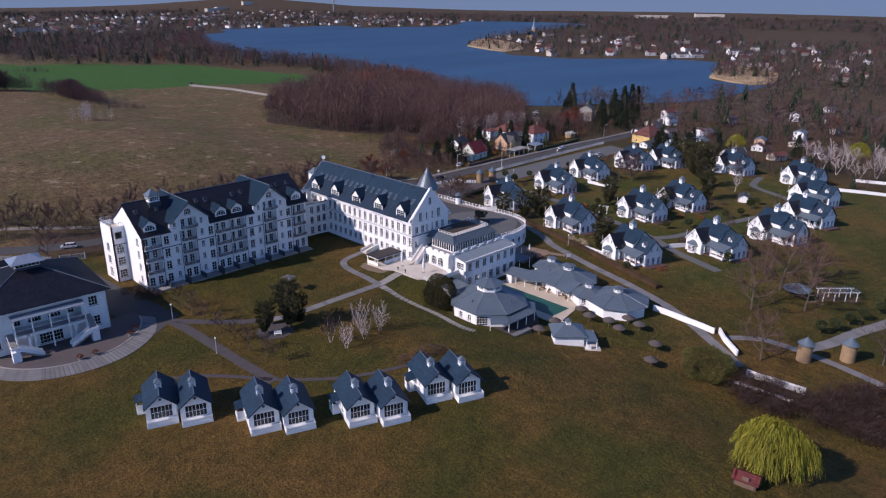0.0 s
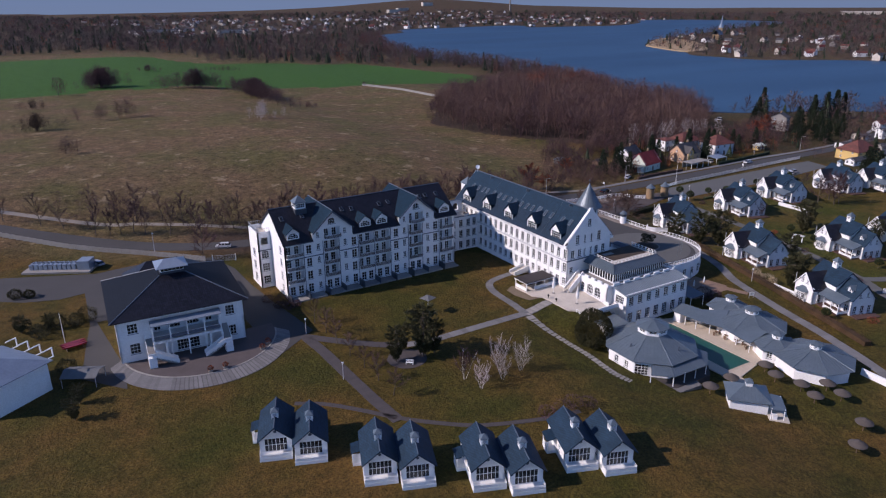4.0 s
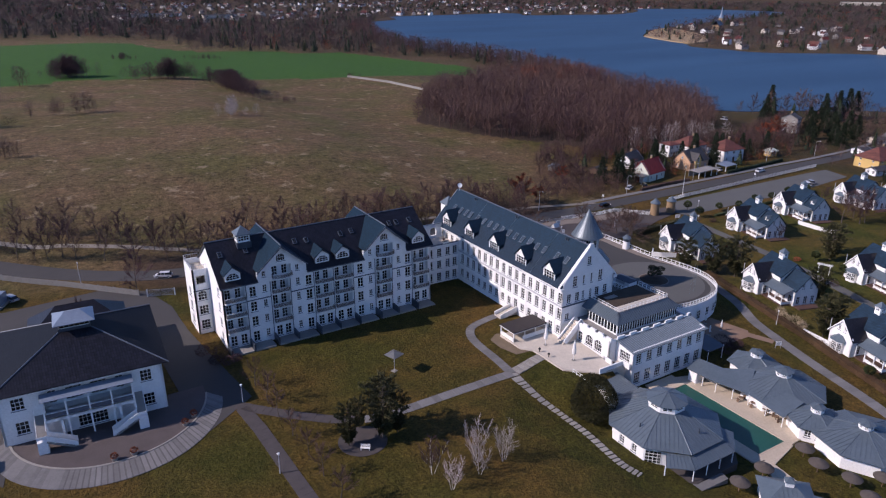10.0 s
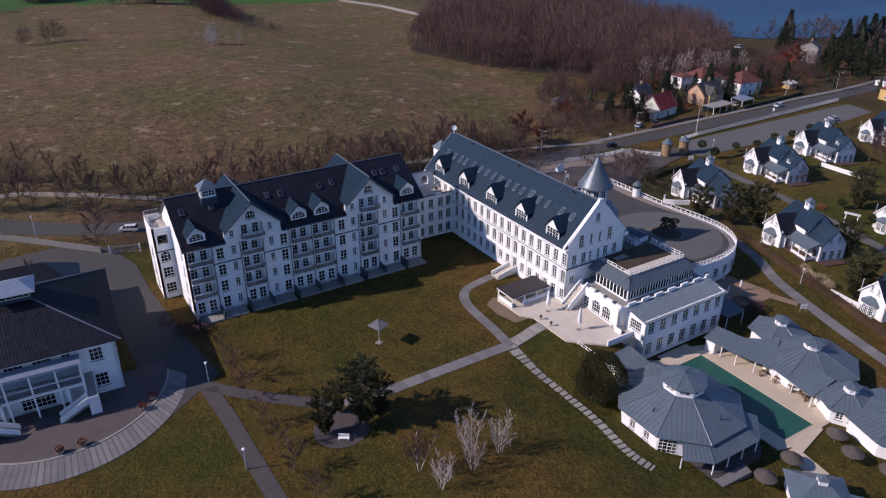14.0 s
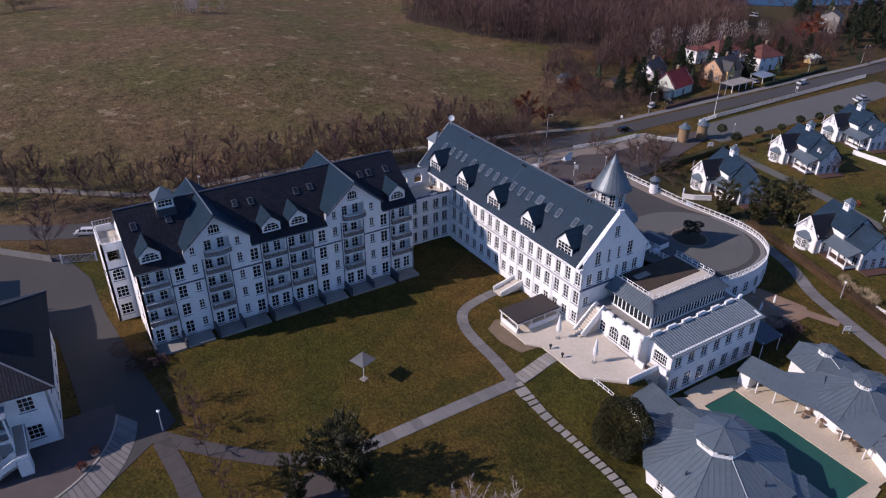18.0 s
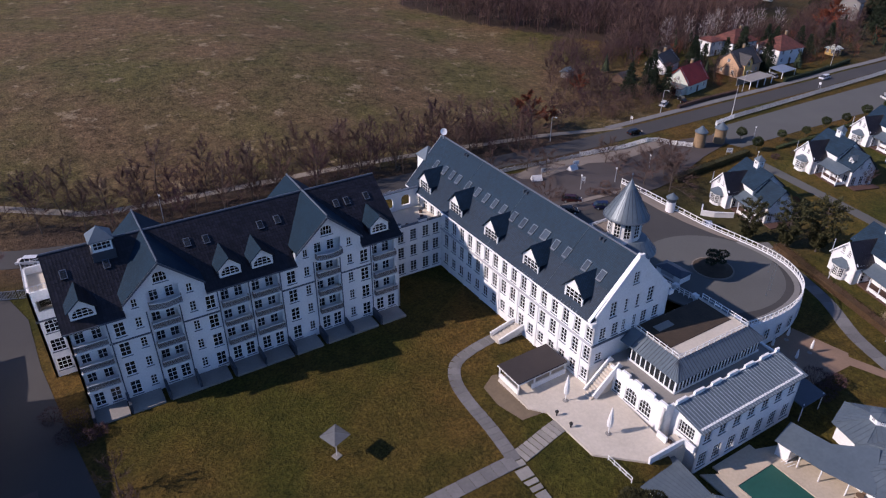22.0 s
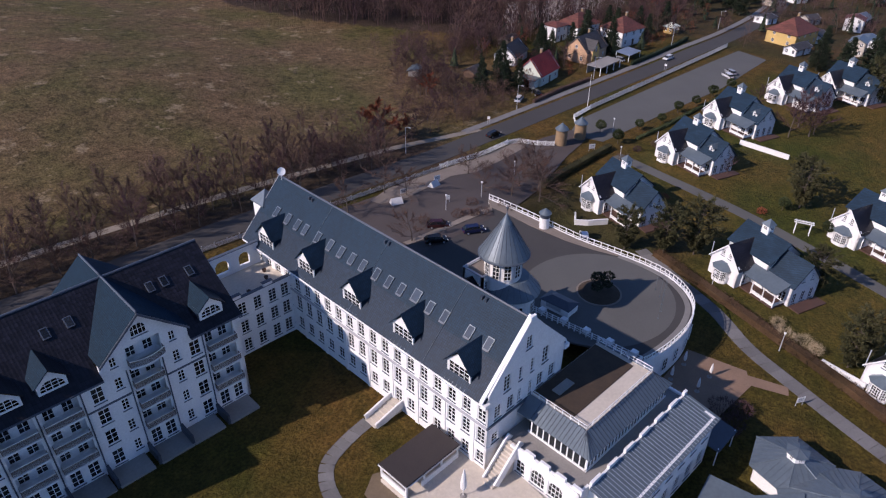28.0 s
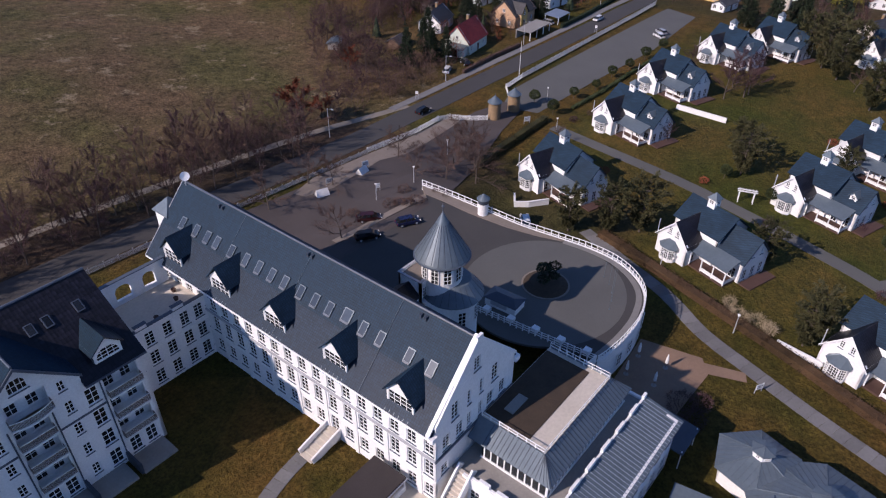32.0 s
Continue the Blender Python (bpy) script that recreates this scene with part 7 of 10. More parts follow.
spa_label = "white pool house wing with hipped metal roof"
hip_pavilion("pool_house", 28.2, -65.6, 8.4, 2.9, 2.3, spa_label, 8, True, 10, (4, 5), -4.7, 1.5)
hip_pavilion("pool_house", 31.2, -57.6, 5.6, 2.9, 1.6, spa_label, 6, True, 15, (), -4.7, 1.2)
hip_pavilion("pool_house", 23.4, -75.6, 5.4, 2.9, 1.4, spa_label, 6, True, 0, (3,), -4.7, 1.1)
hip_pavilion("pool_house", 25.2, -83.2, 8.4, 2.9, 1.9, spa_label, 8, True, 5, (), -4.7, 1.2)
gal = thing("pool_gallery", pose(0, 0, -4.7), "open seamed-roof gallery beside the pool", "gallery")
part("gallery_roof", Shape().slab([(17.4, -51.6, 2.85), (18.2, -58.2, 2.85), (22.4, -56.4, 3.8), (21.4, -51.0, 3.8)], 0.12), METAL, gal)
part("gallery_roof", Shape().slab([(18.2, -58.2, 2.85), (20.0, -64.2, 2.85), (26.6, -60.6, 4.3), (22.4, -56.4, 3.8)], 0.12), METAL, gal)
part("gallery_roof", Shape().slab([(20.0, -64.2, 2.85), (18.6, -72.4, 2.85), (24.5, -72.4, 4.0), (25.5, -62.4, 4.2)], 0.12), METAL, gal)
for x, y in ((17.8, -52.0), (18.3, -55.0), (18.5, -58.0), (19.4, -61.2), (20.2, -64.2), (19.8, -68.2), (19.2, -72)):
    part("post", Shape().tube((x + 0.2, y, -0.5), (x + 0.2, y, 2.9), 0.1), WHITE, gal)
part("back_wall", Shape().sweep([(20.9, -51.4, 3.3), (21.8, -56.5, 3.3), (25.2, -60.4, 3.4)], 0.25, 4.6), PLASTER, gal)
part("store_wall", Shape().box(18.0, -53.8, -0.5, 20.2, -51.9, 2.6), PLASTER, gal)
for i, (x, y) in enumerate(((20.6, -62.5), (21.0, -64.8), (21.1, -67.4), (20.6, -70))):
    tb = thing("cafe_table", pose(x, y, -4.47, 0, 0, 20 * i), "dark wooden table with two chairs by the pool", "table", "pool tables")
    part("tabletop", Shape().lathe([(0.5, 0.7), (0.52, 0.74), (0.48, 0.76)], 12), WOOD, tb)
    part("leg", Shape().tube((0, 0, 0), (0, 0, 0.7), 0.05), RUBBER, tb)
    for sx in (-1, 1):
        ch = part("chair_seat", Shape().box(sx * 0.8 - 0.22, -0.22, 0.42, sx * 0.8 + 0.22, 0.22, 0.47), WOOD, tb)
        part("chair_back", Shape().box(sx * 1.0 - 0.03, -0.22, 0.0, sx * 1.0 + 0.03, 0.22, 0.9), WOOD, ch)
hutm = pose(0.8, -85.0, g(0.8, -85.0), 0, 0, -45)
hut = thing("garden_hut", hutm, "white garden hut with hipped seamed roof and cupola", "hut")
part("wall", Shape().box(-3.4, -3.0, -1.2, 3.4, 3.0, 2.7), PLASTER, hut)
hc, hp = [(-4.0, -3.6, 2.6), (4.0, -3.6, 2.6), (4.0, 3.6, 2.6), (-4.0, 3.6, 2.6)], [(-0.6, 0, 4.6), (0.6, 0, 4.6)]
for ring in ([hc[0], hc[1], hp[1], hp[0]], [hc[1], hc[2], hp[1]], [hc[2], hc[3], hp[0], hp[1]], [hc[3], hc[0], hp[0]]):
    part("hip_roof", Shape().slab(ring, 0.12), METAL, hut)
for i in range(12):
    x = -3.6 + 0.65 * i
    f = min(1.0, (4.0 - abs(x)) / 3.4)
    part("seam", Shape().tube((x, -3.6, 2.63), (x, -3.6 + 3.6 * f, 2.63 + 2.0 * f), 0.035, 0.035, 4), SEAM, hut)
c = part("cupola", Shape().box(-0.6, -0.6, 4.0, 0.6, 0.6, 5.1), WHITE, hut)
part("cap", Shape().lathe([(1.05, 5.05), (1.05, 5.13), (0.03, 5.8)], 4, start=math.pi / 4), METAL, c)
part("porch_roof", Shape().slab([(3.4, -4.6, 2.3), (6.2, -4.6, 2.3), (6.2, 0.6, 2.3), (3.4, 0.6, 2.7)], 0.12), METAL, hut)
part("porch_slab", Shape().box(3.4, -5.0, -0.8, 7.0, 1.0, 0.12), PAVING, hut)
for x, y in ((6.0, -4.4), (6.0, 0.4), (3.7, -4.4)):
    part("post", Shape().tube((x, y, 0), (x, y, 2.4), 0.1), WHITE, hut)
part("bin", Shape().box(4.0, -4.6, 0.1, 4.8, -3.9, 1.1), WHITE, hut)


def straw_umbrella():
    t = thing("straw_umbrella", pose(0, 0, 0), "dark thatched sunshade on a wooden post", "sunshade", "sunshades on the lawn")
    part("post", Shape().tube((0, 0, -0.2), (0, 0, 2.3), 0.08, 0.07, 6), WOOD, t)
    part("thatch", Shape().lathe([(1.55, 1.75), (1.6, 1.85), (0.9, 2.3), (0.15, 2.6), (0.02, 2.65)], 16), THATCH, t)
    for i in range(6):
        a = math.pi / 3 * i
        part("spoke", Shape().tube((0, 0, 1.5), (1.3 * math.cos(a), 1.3 * math.sin(a), 1.85), 0.03, 0.03, 4), WOOD, t)
    return t


u0 = straw_umbrella()
for i, (x, y) in enumerate(((15.2, -79.0), (13.4, -82.6), (14.5, -87.6), (12.7, -91.6), (19.0, -90.2), (17.9, -93.9), (4.6, -78.6), (-2.5, -79.2), (12.0, -101.5), (4.4, -104.6))):
    m = pose(x, y, g(x, y), 0, 0, 37 * i)
    if i:
        copy_thing(u0, m)
    else:
        u0.matrix_basis = m

# ---- trees and plants ----
rnd = random.Random(11)


def jitter(d, amount):
    return (d + Vector((rnd.gauss(0, amount), rnd.gauss(0, amount), rnd.gauss(0, amount)))).normalized()


def blade(s, p, d, length, wide):
    """One twig: a thin tapered triangle."""
    side = d.cross(Vector((rnd.gauss(0, 1), rnd.gauss(0, 1), rnd.gauss(0, 1)))).normalized() * wide / 2
    s.add([p - side, p + side, p + d * length], [(0, 1, 2)])


def bare_tree_shapes(high, spread=0.6, stems=1, forks=8, twigs=9, thick=1.0, lean=0.35, wide=0.024, start=0.28, loose=0.42, subs=4, limb=0.5):
    """A leafless tree: a trunk with its limbs, and a crown of branches that part into ever finer twigs."""
    wood, crown = Shape(), Shape()
    for k in range(stems):
        p, d = Vector((0, 0, -0.4)), Vector((rnd.gauss(0, 0.05), rnd.gauss(0, 0.05), 1)).normalized()
        if stems > 1:
            a = 2 * math.pi * k / stems + rnd.uniform(-0.4, 0.4)
            p, d = Vector((0.2 * math.cos(a), 0.2 * math.sin(a), -0.3)), Vector((0.3 * math.cos(a), 0.3 * math.sin(a), 1)).normalized()
        r, seg = 0.017 * high * thick / math.sqrt(stems), high * 0.86 / 7
        nodes = []
        for i in range(7):
            q = p + d * seg
            wood.tube(p, q, r, r * 0.82, 6, False)
            nodes.append((p, q, r))
            p, r = q, r * 0.82
            d = jitter(d, 0.07)
        for i in range(forks):
            f = start + (0.98 - start) * (i + 0.5) / forks
            a, b, rr = nodes[min(int(f * 7), 6)]
            base = a.lerp(b, f * 7 - int(f * 7))
            turn = i * 2.4 + rnd.uniform(-0.4, 0.4)
            dq = Vector((math.cos(turn), math.sin(turn), lean + 0.9 * f * f)).normalized()
            len1 = high * spread * (1.05 - f * 0.75) * rnd.uniform(0.8, 1.15)
            q, rq = base, max(rr * limb, 0.016)
            for j in range(4):
                e = q + dq * len1 / 4
                wood.tube(q, e, rq, rq * 0.7, 5, False)
                for _ in range(subs):
                    d2 = jitter(dq, loose)
                    d2.z += 0.2
                    d2.normalize()
                    len2 = len1 * rnd.uniform(0.3, 0.55)
                    m = q.lerp(e, rnd.random())
                    n = m + d2 * len2
                    crown.tube(m, n, max(rq * 0.4, 0.022 if stems < 3 else 0.012), 0.008, 3, False)
                    for _ in range(twigs):
                        d3 = jitter(d2, loose)
                        d3.z += 0.12
                        d3.normalize()
                        blade(crown, m.lerp(n, rnd.uniform(0.1, 1)), d3, rnd.uniform(0.35, 0.8) * len2, wide)
                q, rq, dq = e, rq * 0.7, jitter(dq + Vector((0, 0, 0.1)), 0.15)
    return wood, crown


def needle_tree_shapes(high, radius, tiers=11, tufts=30, pine=True):
    """A conifer: whorls of branches, each hung with dense tufts of needles."""
    wood, crown = Shape(), Shape()
    wood.tube((0, 0, -0.4), (0, 0, high * 0.96), 0.018 * high + 0.05, 0.03, 7, False)
    for k in range(tiers):
        f = 0.12 + 0.86 * k / (tiers - 1)
        reach = radius * (math.sin(math.pi * min(1.0, 0.16 + 0.86 * (1 - f) ** 0.8)) * 0.92 + 0.14 if pine else (1 - f) ** 0.9 + 0.06) * rnd.uniform(0.85, 1.15)
        count = max(4, int(9 * (1.1 - f)))
        for i in range(count):
            a = 2 * math.pi * (i + rnd.uniform(-0.3, 0.3)) / count + k
            d = Vector((math.cos(a), math.sin(a), 0.28 if pine else -0.12)).normalized()
            p = Vector((0, 0, high * f))
            e = p + d * reach * rnd.uniform(0.7, 1.1)
            wood.tube(p, e, 0.05, 0.015, 4, False)
            for _ in range(tufts):
                t = rnd.uniform(0.25, 1.02)
                c = p.lerp(e, t) + Vector((rnd.gauss(0, 0.16), rnd.gauss(0, 0.16), rnd.gauss(0.05, 0.14))) * (0.5 + 0.16 * radius)
                for _ in range(3):
                    blade(crown, c, jitter(d + Vector((0, 0, 0.35 if pine else -0.1)), 0.8), rnd.uniform(0.3, 0.62) * (0.6 + 0.1 * radius), 0.17)
    return wood, crown


def leaf_mass(s, inside_of, count, size, wide=None):
    """Small leaves scattered by a rule that gives a point and its outward way."""
    for _ in range(count):
        p, d = inside_of()
        blade(s, p, jitter(d, 0.6), size * rnd.uniform(0.6, 1.3), wide or size * 0.7)
    return s


def ball_point(r, centre=(0, 0, 0), flat_by=1.0):
    d = Vector((rnd.gauss(0, 1), rnd.gauss(0, 1), rnd.gauss(0, 1))).normalized()
    k = r * (1 - 0.28 * rnd.random() ** 2) * (1 + 0.08 * math.sin(5 * d.x + 3 * d.z) + 0.06 * math.sin(7 * d.y))
    return Vector(centre) + Vector((d.x * k, d.y * k, d.z * k * flat_by)), d


def box_point(x, y, z):
    p = Vector((rnd.uniform(-x, x), rnd.uniform(-y, y), rnd.uniform(0, z)))
    axis = rnd.choice((0, 1, 1, 2))
    if axis == 0:
        p.x = math.copysign(x, p.x) * rnd.uniform(0.9, 1.02)
    elif axis == 1:
        p.y = math.copysign(y, p.y) * rnd.uniform(0.82, 1.05)
    else:
        p.z = z * rnd.uniform(0.9, 1.05)
    d = Vector((p.x / x * (axis == 0), p.y / y * (axis == 1), 1.0 * (axis == 2) + 0.15))
    return p, d.normalized()


def model(kind, shapes, wood_mat, leaf_mat):
    wood, crown = shapes
    return wood.mesh(kind + "_trunk", wood_mat), crown.mesh(kind + "_crown", leaf_mat)


def willow_shapes(high=8.0, radius=4.6):
    """A weeping willow: a short trunk, arching limbs and curtains of hanging leafy strands."""
    wood, crown = bare_tree_shapes(high, 0.4, forks=9, twigs=2, thick=1.5, start=0.25, lean=0.8)
    for _ in range(1700):
        a, f = rnd.uniform(0, 6.283), math.sqrt(rnd.random())
        lump = 1 + 0.16 * math.sin(3 * a + 1) + 0.1 * math.sin(7 * a)
        r, top = radius * f * lump, high * (1.02 - 0.42 * f ** 2.2) * rnd.uniform(0.9, 1.04)
        p = Vector((r * math.cos(a), r * math.sin(a), top))
        d = Vector((0.25 * math.cos(a), 0.25 * math.sin(a), -1))
        for _ in range(rnd.randrange(4, 9)):
            blade(crown, p, jitter(d, 0.16), rnd.uniform(0.8, 1.5), 0.085)
            p = p + d * rnd.uniform(0.3, 0.6) + Vector((rnd.gauss(0, 0.05), rnd.gauss(0, 0.05), 0))
            if p.z < 0.5:
                break
    return wood, crown


MODELS = {
    "bare": [model("bare", bare_tree_shapes(10, 0.44, wide=0.03, start=0.2, thick=0.8, lean=0.75, limb=0.36, twigs=12, forks=9), BARK, TWIG) for _ in range(4)],
    "purple": [model("purple", bare_tree_shapes(10, 0.42, lean=0.85, wide=0.034, start=0.16, twigs=13, thick=0.7, limb=0.34, forks=10), BARK, TWIG_PURPLE) for _ in range(3)],
    "spreading": [model("spreading", bare_tree_shapes(10, 0.7, forks=9, thick=1.2, start=0.2, lean=0.25, wide=0.046, twigs=11), BARK, TWIG) for _ in range(2)],
    "pale": [model("pale", bare_tree_shapes(10, 0.4, stems=2, thick=0.6, forks=8, lean=0.8, wide=0.03, limb=0.3), BIRCH, TWIG_PALE) for _ in range(2)],
    "birch": [model("birch", bare_tree_shapes(8, 0.36, stems=4, thick=0.62, forks=8, twigs=9, lean=1.2, wide=0.015, loose=0.28, subs=3, limb=0.4, start=0.14), BIRCH, TWIG_PALE) for _ in range(3)],
    "birch_purple": [model("birch_purple", bare_tree_shapes(8, 0.36, stems=3, thick=0.62, forks=9, twigs=18, lean=1.2, wide=0.022, loose=0.3, subs=3, limb=0.4, start=0.22), BIRCH, TWIG_PURPLE)],
    "young": [model("young", bare_tree_shapes(6, 0.5, thick=1.0, forks=9, twigs=7, lean=0.5, wide=0.036, start=0.35), BARK, TWIG) for _ in range(2)],
    "rusty": [model("rusty", bare_tree_shapes(10, 0.5, thick=0.8, twigs=26, lean=0.5, wide=0.12), BARK, TWIG_RED) for _ in range(2)],
    "pine": [model("pine", needle_tree_shapes(8, 3.7, 11, 44), BARK, PINE) for _ in range(3)],
    "spruce": [model("spruce", needle_tree_shapes(12, 3.9, 15, 34, False), BARK, NEEDLE) for _ in range(2)],
    "willow": [model("willow", willow_shapes(), BARK, WILLOW_LEAF)],
}
WORDS = {
    "bare": ("bare_tree", "leafless brown deciduous tree on rough ground", "tree"),
    "purple": ("bare_tree", "leafless tree with dense purple-brown twigs", "tree"),
    "spreading": ("bare_tree", "wide-crowned leafless tree on a short trunk", "tree"),
    "pale": ("birch_tree", "tall leafless birch with pale bark and twigs", "tree"),
    "birch": ("birch_tree", "leafless birch with several white stems on the lawn", "tree"),
    "birch_purple": ("birch_tree", "leafless birch with white stem and purple twigs", "tree"),
    "young": ("young_tree", "slender young leafless tree beside the cobbled walk", "tree"),
    "rusty": ("beech_tree", "tree keeping its rust-red dead leaves", "tree"),
    "pine": ("pine_tree", "bushy olive-green pine on the grass", "tree"),
    "spruce": ("spruce_tree", "tall dark green spruce", "tree"),
    "willow": ("willow_tree", "weeping willow in fresh yellow-green leaf", "tree"),
}
NATURAL = {"bare": 10, "purple": 10, "spreading": 10, "pale": 10, "birch": 8, "birch_purple": 8, "young": 6, "rusty": 10, "pine": 8, "spruce": 12, "willow": 8}


def tree(kind, x, y, high, group="", wide=1.0, label=""):
    name, words, category = WORDS[kind]
    t = thing(name, pose(x, y, g(x, y)), label or words, category, group)
    wood, crown = MODELS[kind][rnd.randrange(len(MODELS[kind]))]
    k = high / NATURAL[kind]
    m = pose(0, 0, 0, 0, 0, rnd.uniform(0, 360)) @ Matrix.Diagonal((k * wide, k * wide, k, 1))
    part("trunk", wood, None, t, "", m)
    part("crown", crown, None, t, "", m)
    return t


# the garden
for i, (x, y, h) in enumerate(((-46.9, -42.6, 11.0), (-52.8, -41.6, 7.2), (-44.2, -42.4, 7.0), (-45.4, -39.4, 8.2), (-49.2, -37.9, 5.4))):
    tree("pine", x, y, h, "pine group on the lawn", 0.7, "dark bushy pine in a group on the lawn")
for i, (x, y, h) in enumerate(((-44.6, -54.7, 7.8), (-43.8, -59.3, 6.6), (-36.9, -55.9, 8.6), (-38.3, -58.6, 5.8), (-33.2, -57.8, 7.9))):
    tree("birch_purple" if i == 0 else "birch", x, y, h, "birches on the lawn", 0.95)
for x, y in ((-61.1, -15.9), (-60.8, -21.9), (-60.7, -27.9), (-60.5, -34.1), (-60.2, -40.3), (-60, -46.4), (-59.9, -52.5)):
    tree("young", x + 0.8, y, rnd.uniform(5.8, 7.0), "young trees along the walk")
for x, y, h in ((64.0, -11.5, 7.5), (68.5, -17.5, 8.5), (72.3, -22, 9.5), (59.9, -55.2, 7.5), (106.3, -28.8, 9), (76.2, -43.2, 7.5), (112.9, -25.4, 7.5), (160, -42, 10), (142, -52, 9),
                (182.7, -24.2, 11), (195, -24, 10), (187, -18, 11), (176, -30, 10), (61.9, -55.7, 8), (192, -30, 10), (118, -46, 6)):
    tree("pine", x, y, h * 1.15, "pines between the cottages", 0.82)
for x, y, h in ((196, -4, 13), (203, -12, 14), (209, -2, 12), (214, 8, 13), (221, -6, 14), (206, 6, 12), (140, 70, 12), (147, 77, 10), (106, 66, 11), (186, 72, 11), (225, -18, 13), (262, -44, 12), (300, 100, 14), (306, 94, 13), (282, 118, 13), (279, 85, 15), (275, 70, 14), (309, 82, 14), (290, 80, 15), (268, 62, 13), (171, 64, 12), (168, 62, 9), (175, 78, 11), (112, 63, 9), (118, 70, 10), (318, 140, 14), (262, 76, 12), (296, 70, 14)):
    tree("spruce", x, y, h, "spruces by the village")
for x, y in ((44.5, 31.2), (63.1, 30.4), (61.1, 15.5), (64.4, 10.5), (30.6, 14.1), (41.6, 35), (70.6, 15.5), (73, 20), (30, 33), (78, 22), (68, 19), (58, 21)):
    tree("spreading", x, y, rnd.uniform(7, 9), "bare trees on the forecourt", 1.15, "leafless spreading tree beside the dark forecourt")
ROW = [(-96, 76), (-92, 74), (-89, 73.5), (-85.5, 73), (-82.5, 70), (-76, 66), (-69, 61.5), (-61.5, 57), (-54, 53), (-72, 39.6), (-85, 24), (-110, 90), (-104, 84), (-120, 97), (-130, 108)]
ROW += [(x + rnd.uniform(-1, 1), 50.5 + rnd.uniform(-2, 3)) for x in np.arange(-48, 58, 5.2)]
ROW += [(x + rnd.uniform(-2, 2), 62.5 + rnd.uniform(-1, 4)) for x in np.arange(-62, 50, 8.5)]
ROW += [(x + rnd.uniform(-1.5, 1.5), 55.5 + rnd.uniform(-1.5, 1.5) + (0 if x > -45 else (-45 - x) * 0.75)) for x in np.arange(-95, 60, 6.4)]
ROW += [(x + rnd.uniform(-1.5, 1.5), 46.8 + rnd.uniform(-0.6, 0.8)) for x in np.arange(-50, 50, 7)]
for x, y in ROW:
    tree(rnd.choice(("bare", "bare", "purple", "purple", "spreading")), x, y, rnd.uniform(8.5, 13), "bare trees along the road", rnd.uniform(0.85, 1.1))
for x, y, h in ((61.6, 58.9, 11.5), (93, 76, 7), (66, 58, 6.5), (262, 96, 12), (240, 88, 11)):
    tree("rusty", x, y, h, "rust-leaved trees", 1.35)
for x, y, h in ((72, 58, 7), (78, 60, 6.5), (84, 62, 7), (75, 66, 6), (88, 68, 6.5), (97, 62, 7), (81, 71, 6), (100, 74, 8), (105, 80, 7), (109, 70, 6)):
    tree("purple", x, y, h, "thicket beside the road", 1.15)
for x, y, h in ((26.3, -119.9, 12), (51.3, -107.4, 15), (69.9, -107.7, 16), (61.7, -117.3, 14), (79, -100, 11), (86, -112, 12), (44, -140, 11), (58, -146, 12), (96, -104, 11), (74, -140, 12)):
    tree("spreading", x, y, h, "big bare trees by the shore path", 1.0)
for x, y, h in ((230, -73, 13), (251, -72, 13), (250, -54, 14), (162.6, -54.4, 10), (240, -64, 12), (262, -66, 13), (270, -58, 12), (222, -84, 12), (236, -88, 13), (256, -86, 13), (275, -78, 12)):
    tree("pale", x, y, h, "pale birches behind the cottages", 1.0)
for x, y, h in ((104, -78, 9), (120, -83, 10), (90, -92, 10), (140, -80, 10), (158, 4, 8), (170, -36, 9), (188, -44, 10), (128, -60, 6), (110, -10, 6), (92, 8, 5), (118, 6, 6), (144, 8, 6), (212, -50, 10), (226, -66, 11), (236, -40, 9), (252, -60, 10),
                (230, -24, 9), (278, -36, 10), (286, -4, 9), (312, -14, 11), (322, -40, 11), (310, 12, 10), (270, 22, 9), (232, 52, 8), (206, 60, 9), (198, 84, 10), (216, 78, 10), (172, 96, 9), (144, 92, 9), (124, 92, 8), (112, 88, 8)):
    tree(rnd.choice(("bare", "purple", "spreading")), x, y, h, "bare garden trees", 1.1)
VILLAGE = ((129.2, 63), (158.5, 66), (184.5, 68.5), (179, 84), (168.5, 87), (137.5, 81.5), (154, 54), (169, 55.5), (208, 55), (110, 55), (108, 57))
for x, y, h in ((116, 60, 10), (123.5, 73, 11), (147, 72, 10), (149, 78, 11), (171.5, 75, 12), (191, 79, 10), (195, 64, 9), (164, 76, 9), (200, 71, 10), (116, 65, 8), (211, 66, 11)):
    tree("spruce", x, y, h, "spruces by the village")
planted = 0
while planted < 44:
    x, y = rnd.uniform(88, 236), rnd.uniform(56, 100)
    if y > 54 + 0.06 * (x - 88) and all(math.hypot(x - hx, y - hy) > 9.5 for hx, hy in VILLAGE):
        tree(rnd.choice(("purple", "bare", "purple", "spreading")), x, y, rnd.uniform(5.5, 10.5), "bare trees in the village gardens", 1.15)
        planted += 1
for x, y, h in ((147.5, -14.7, 14), (152, -10, 12), (143, -11, 13), (150, -15, 12)):
    tree("purple", x, y, h, "big bare trees behind the cottages", 1.25, "big dense leafless tree on the cottage lawn")
tree("willow", -17, -138, 8.5, "", 1.15)
for x, y, h in ((290, -66, 9), (262, -12, 8)):
    tree("willow", x, y, h, "willows near the lake")


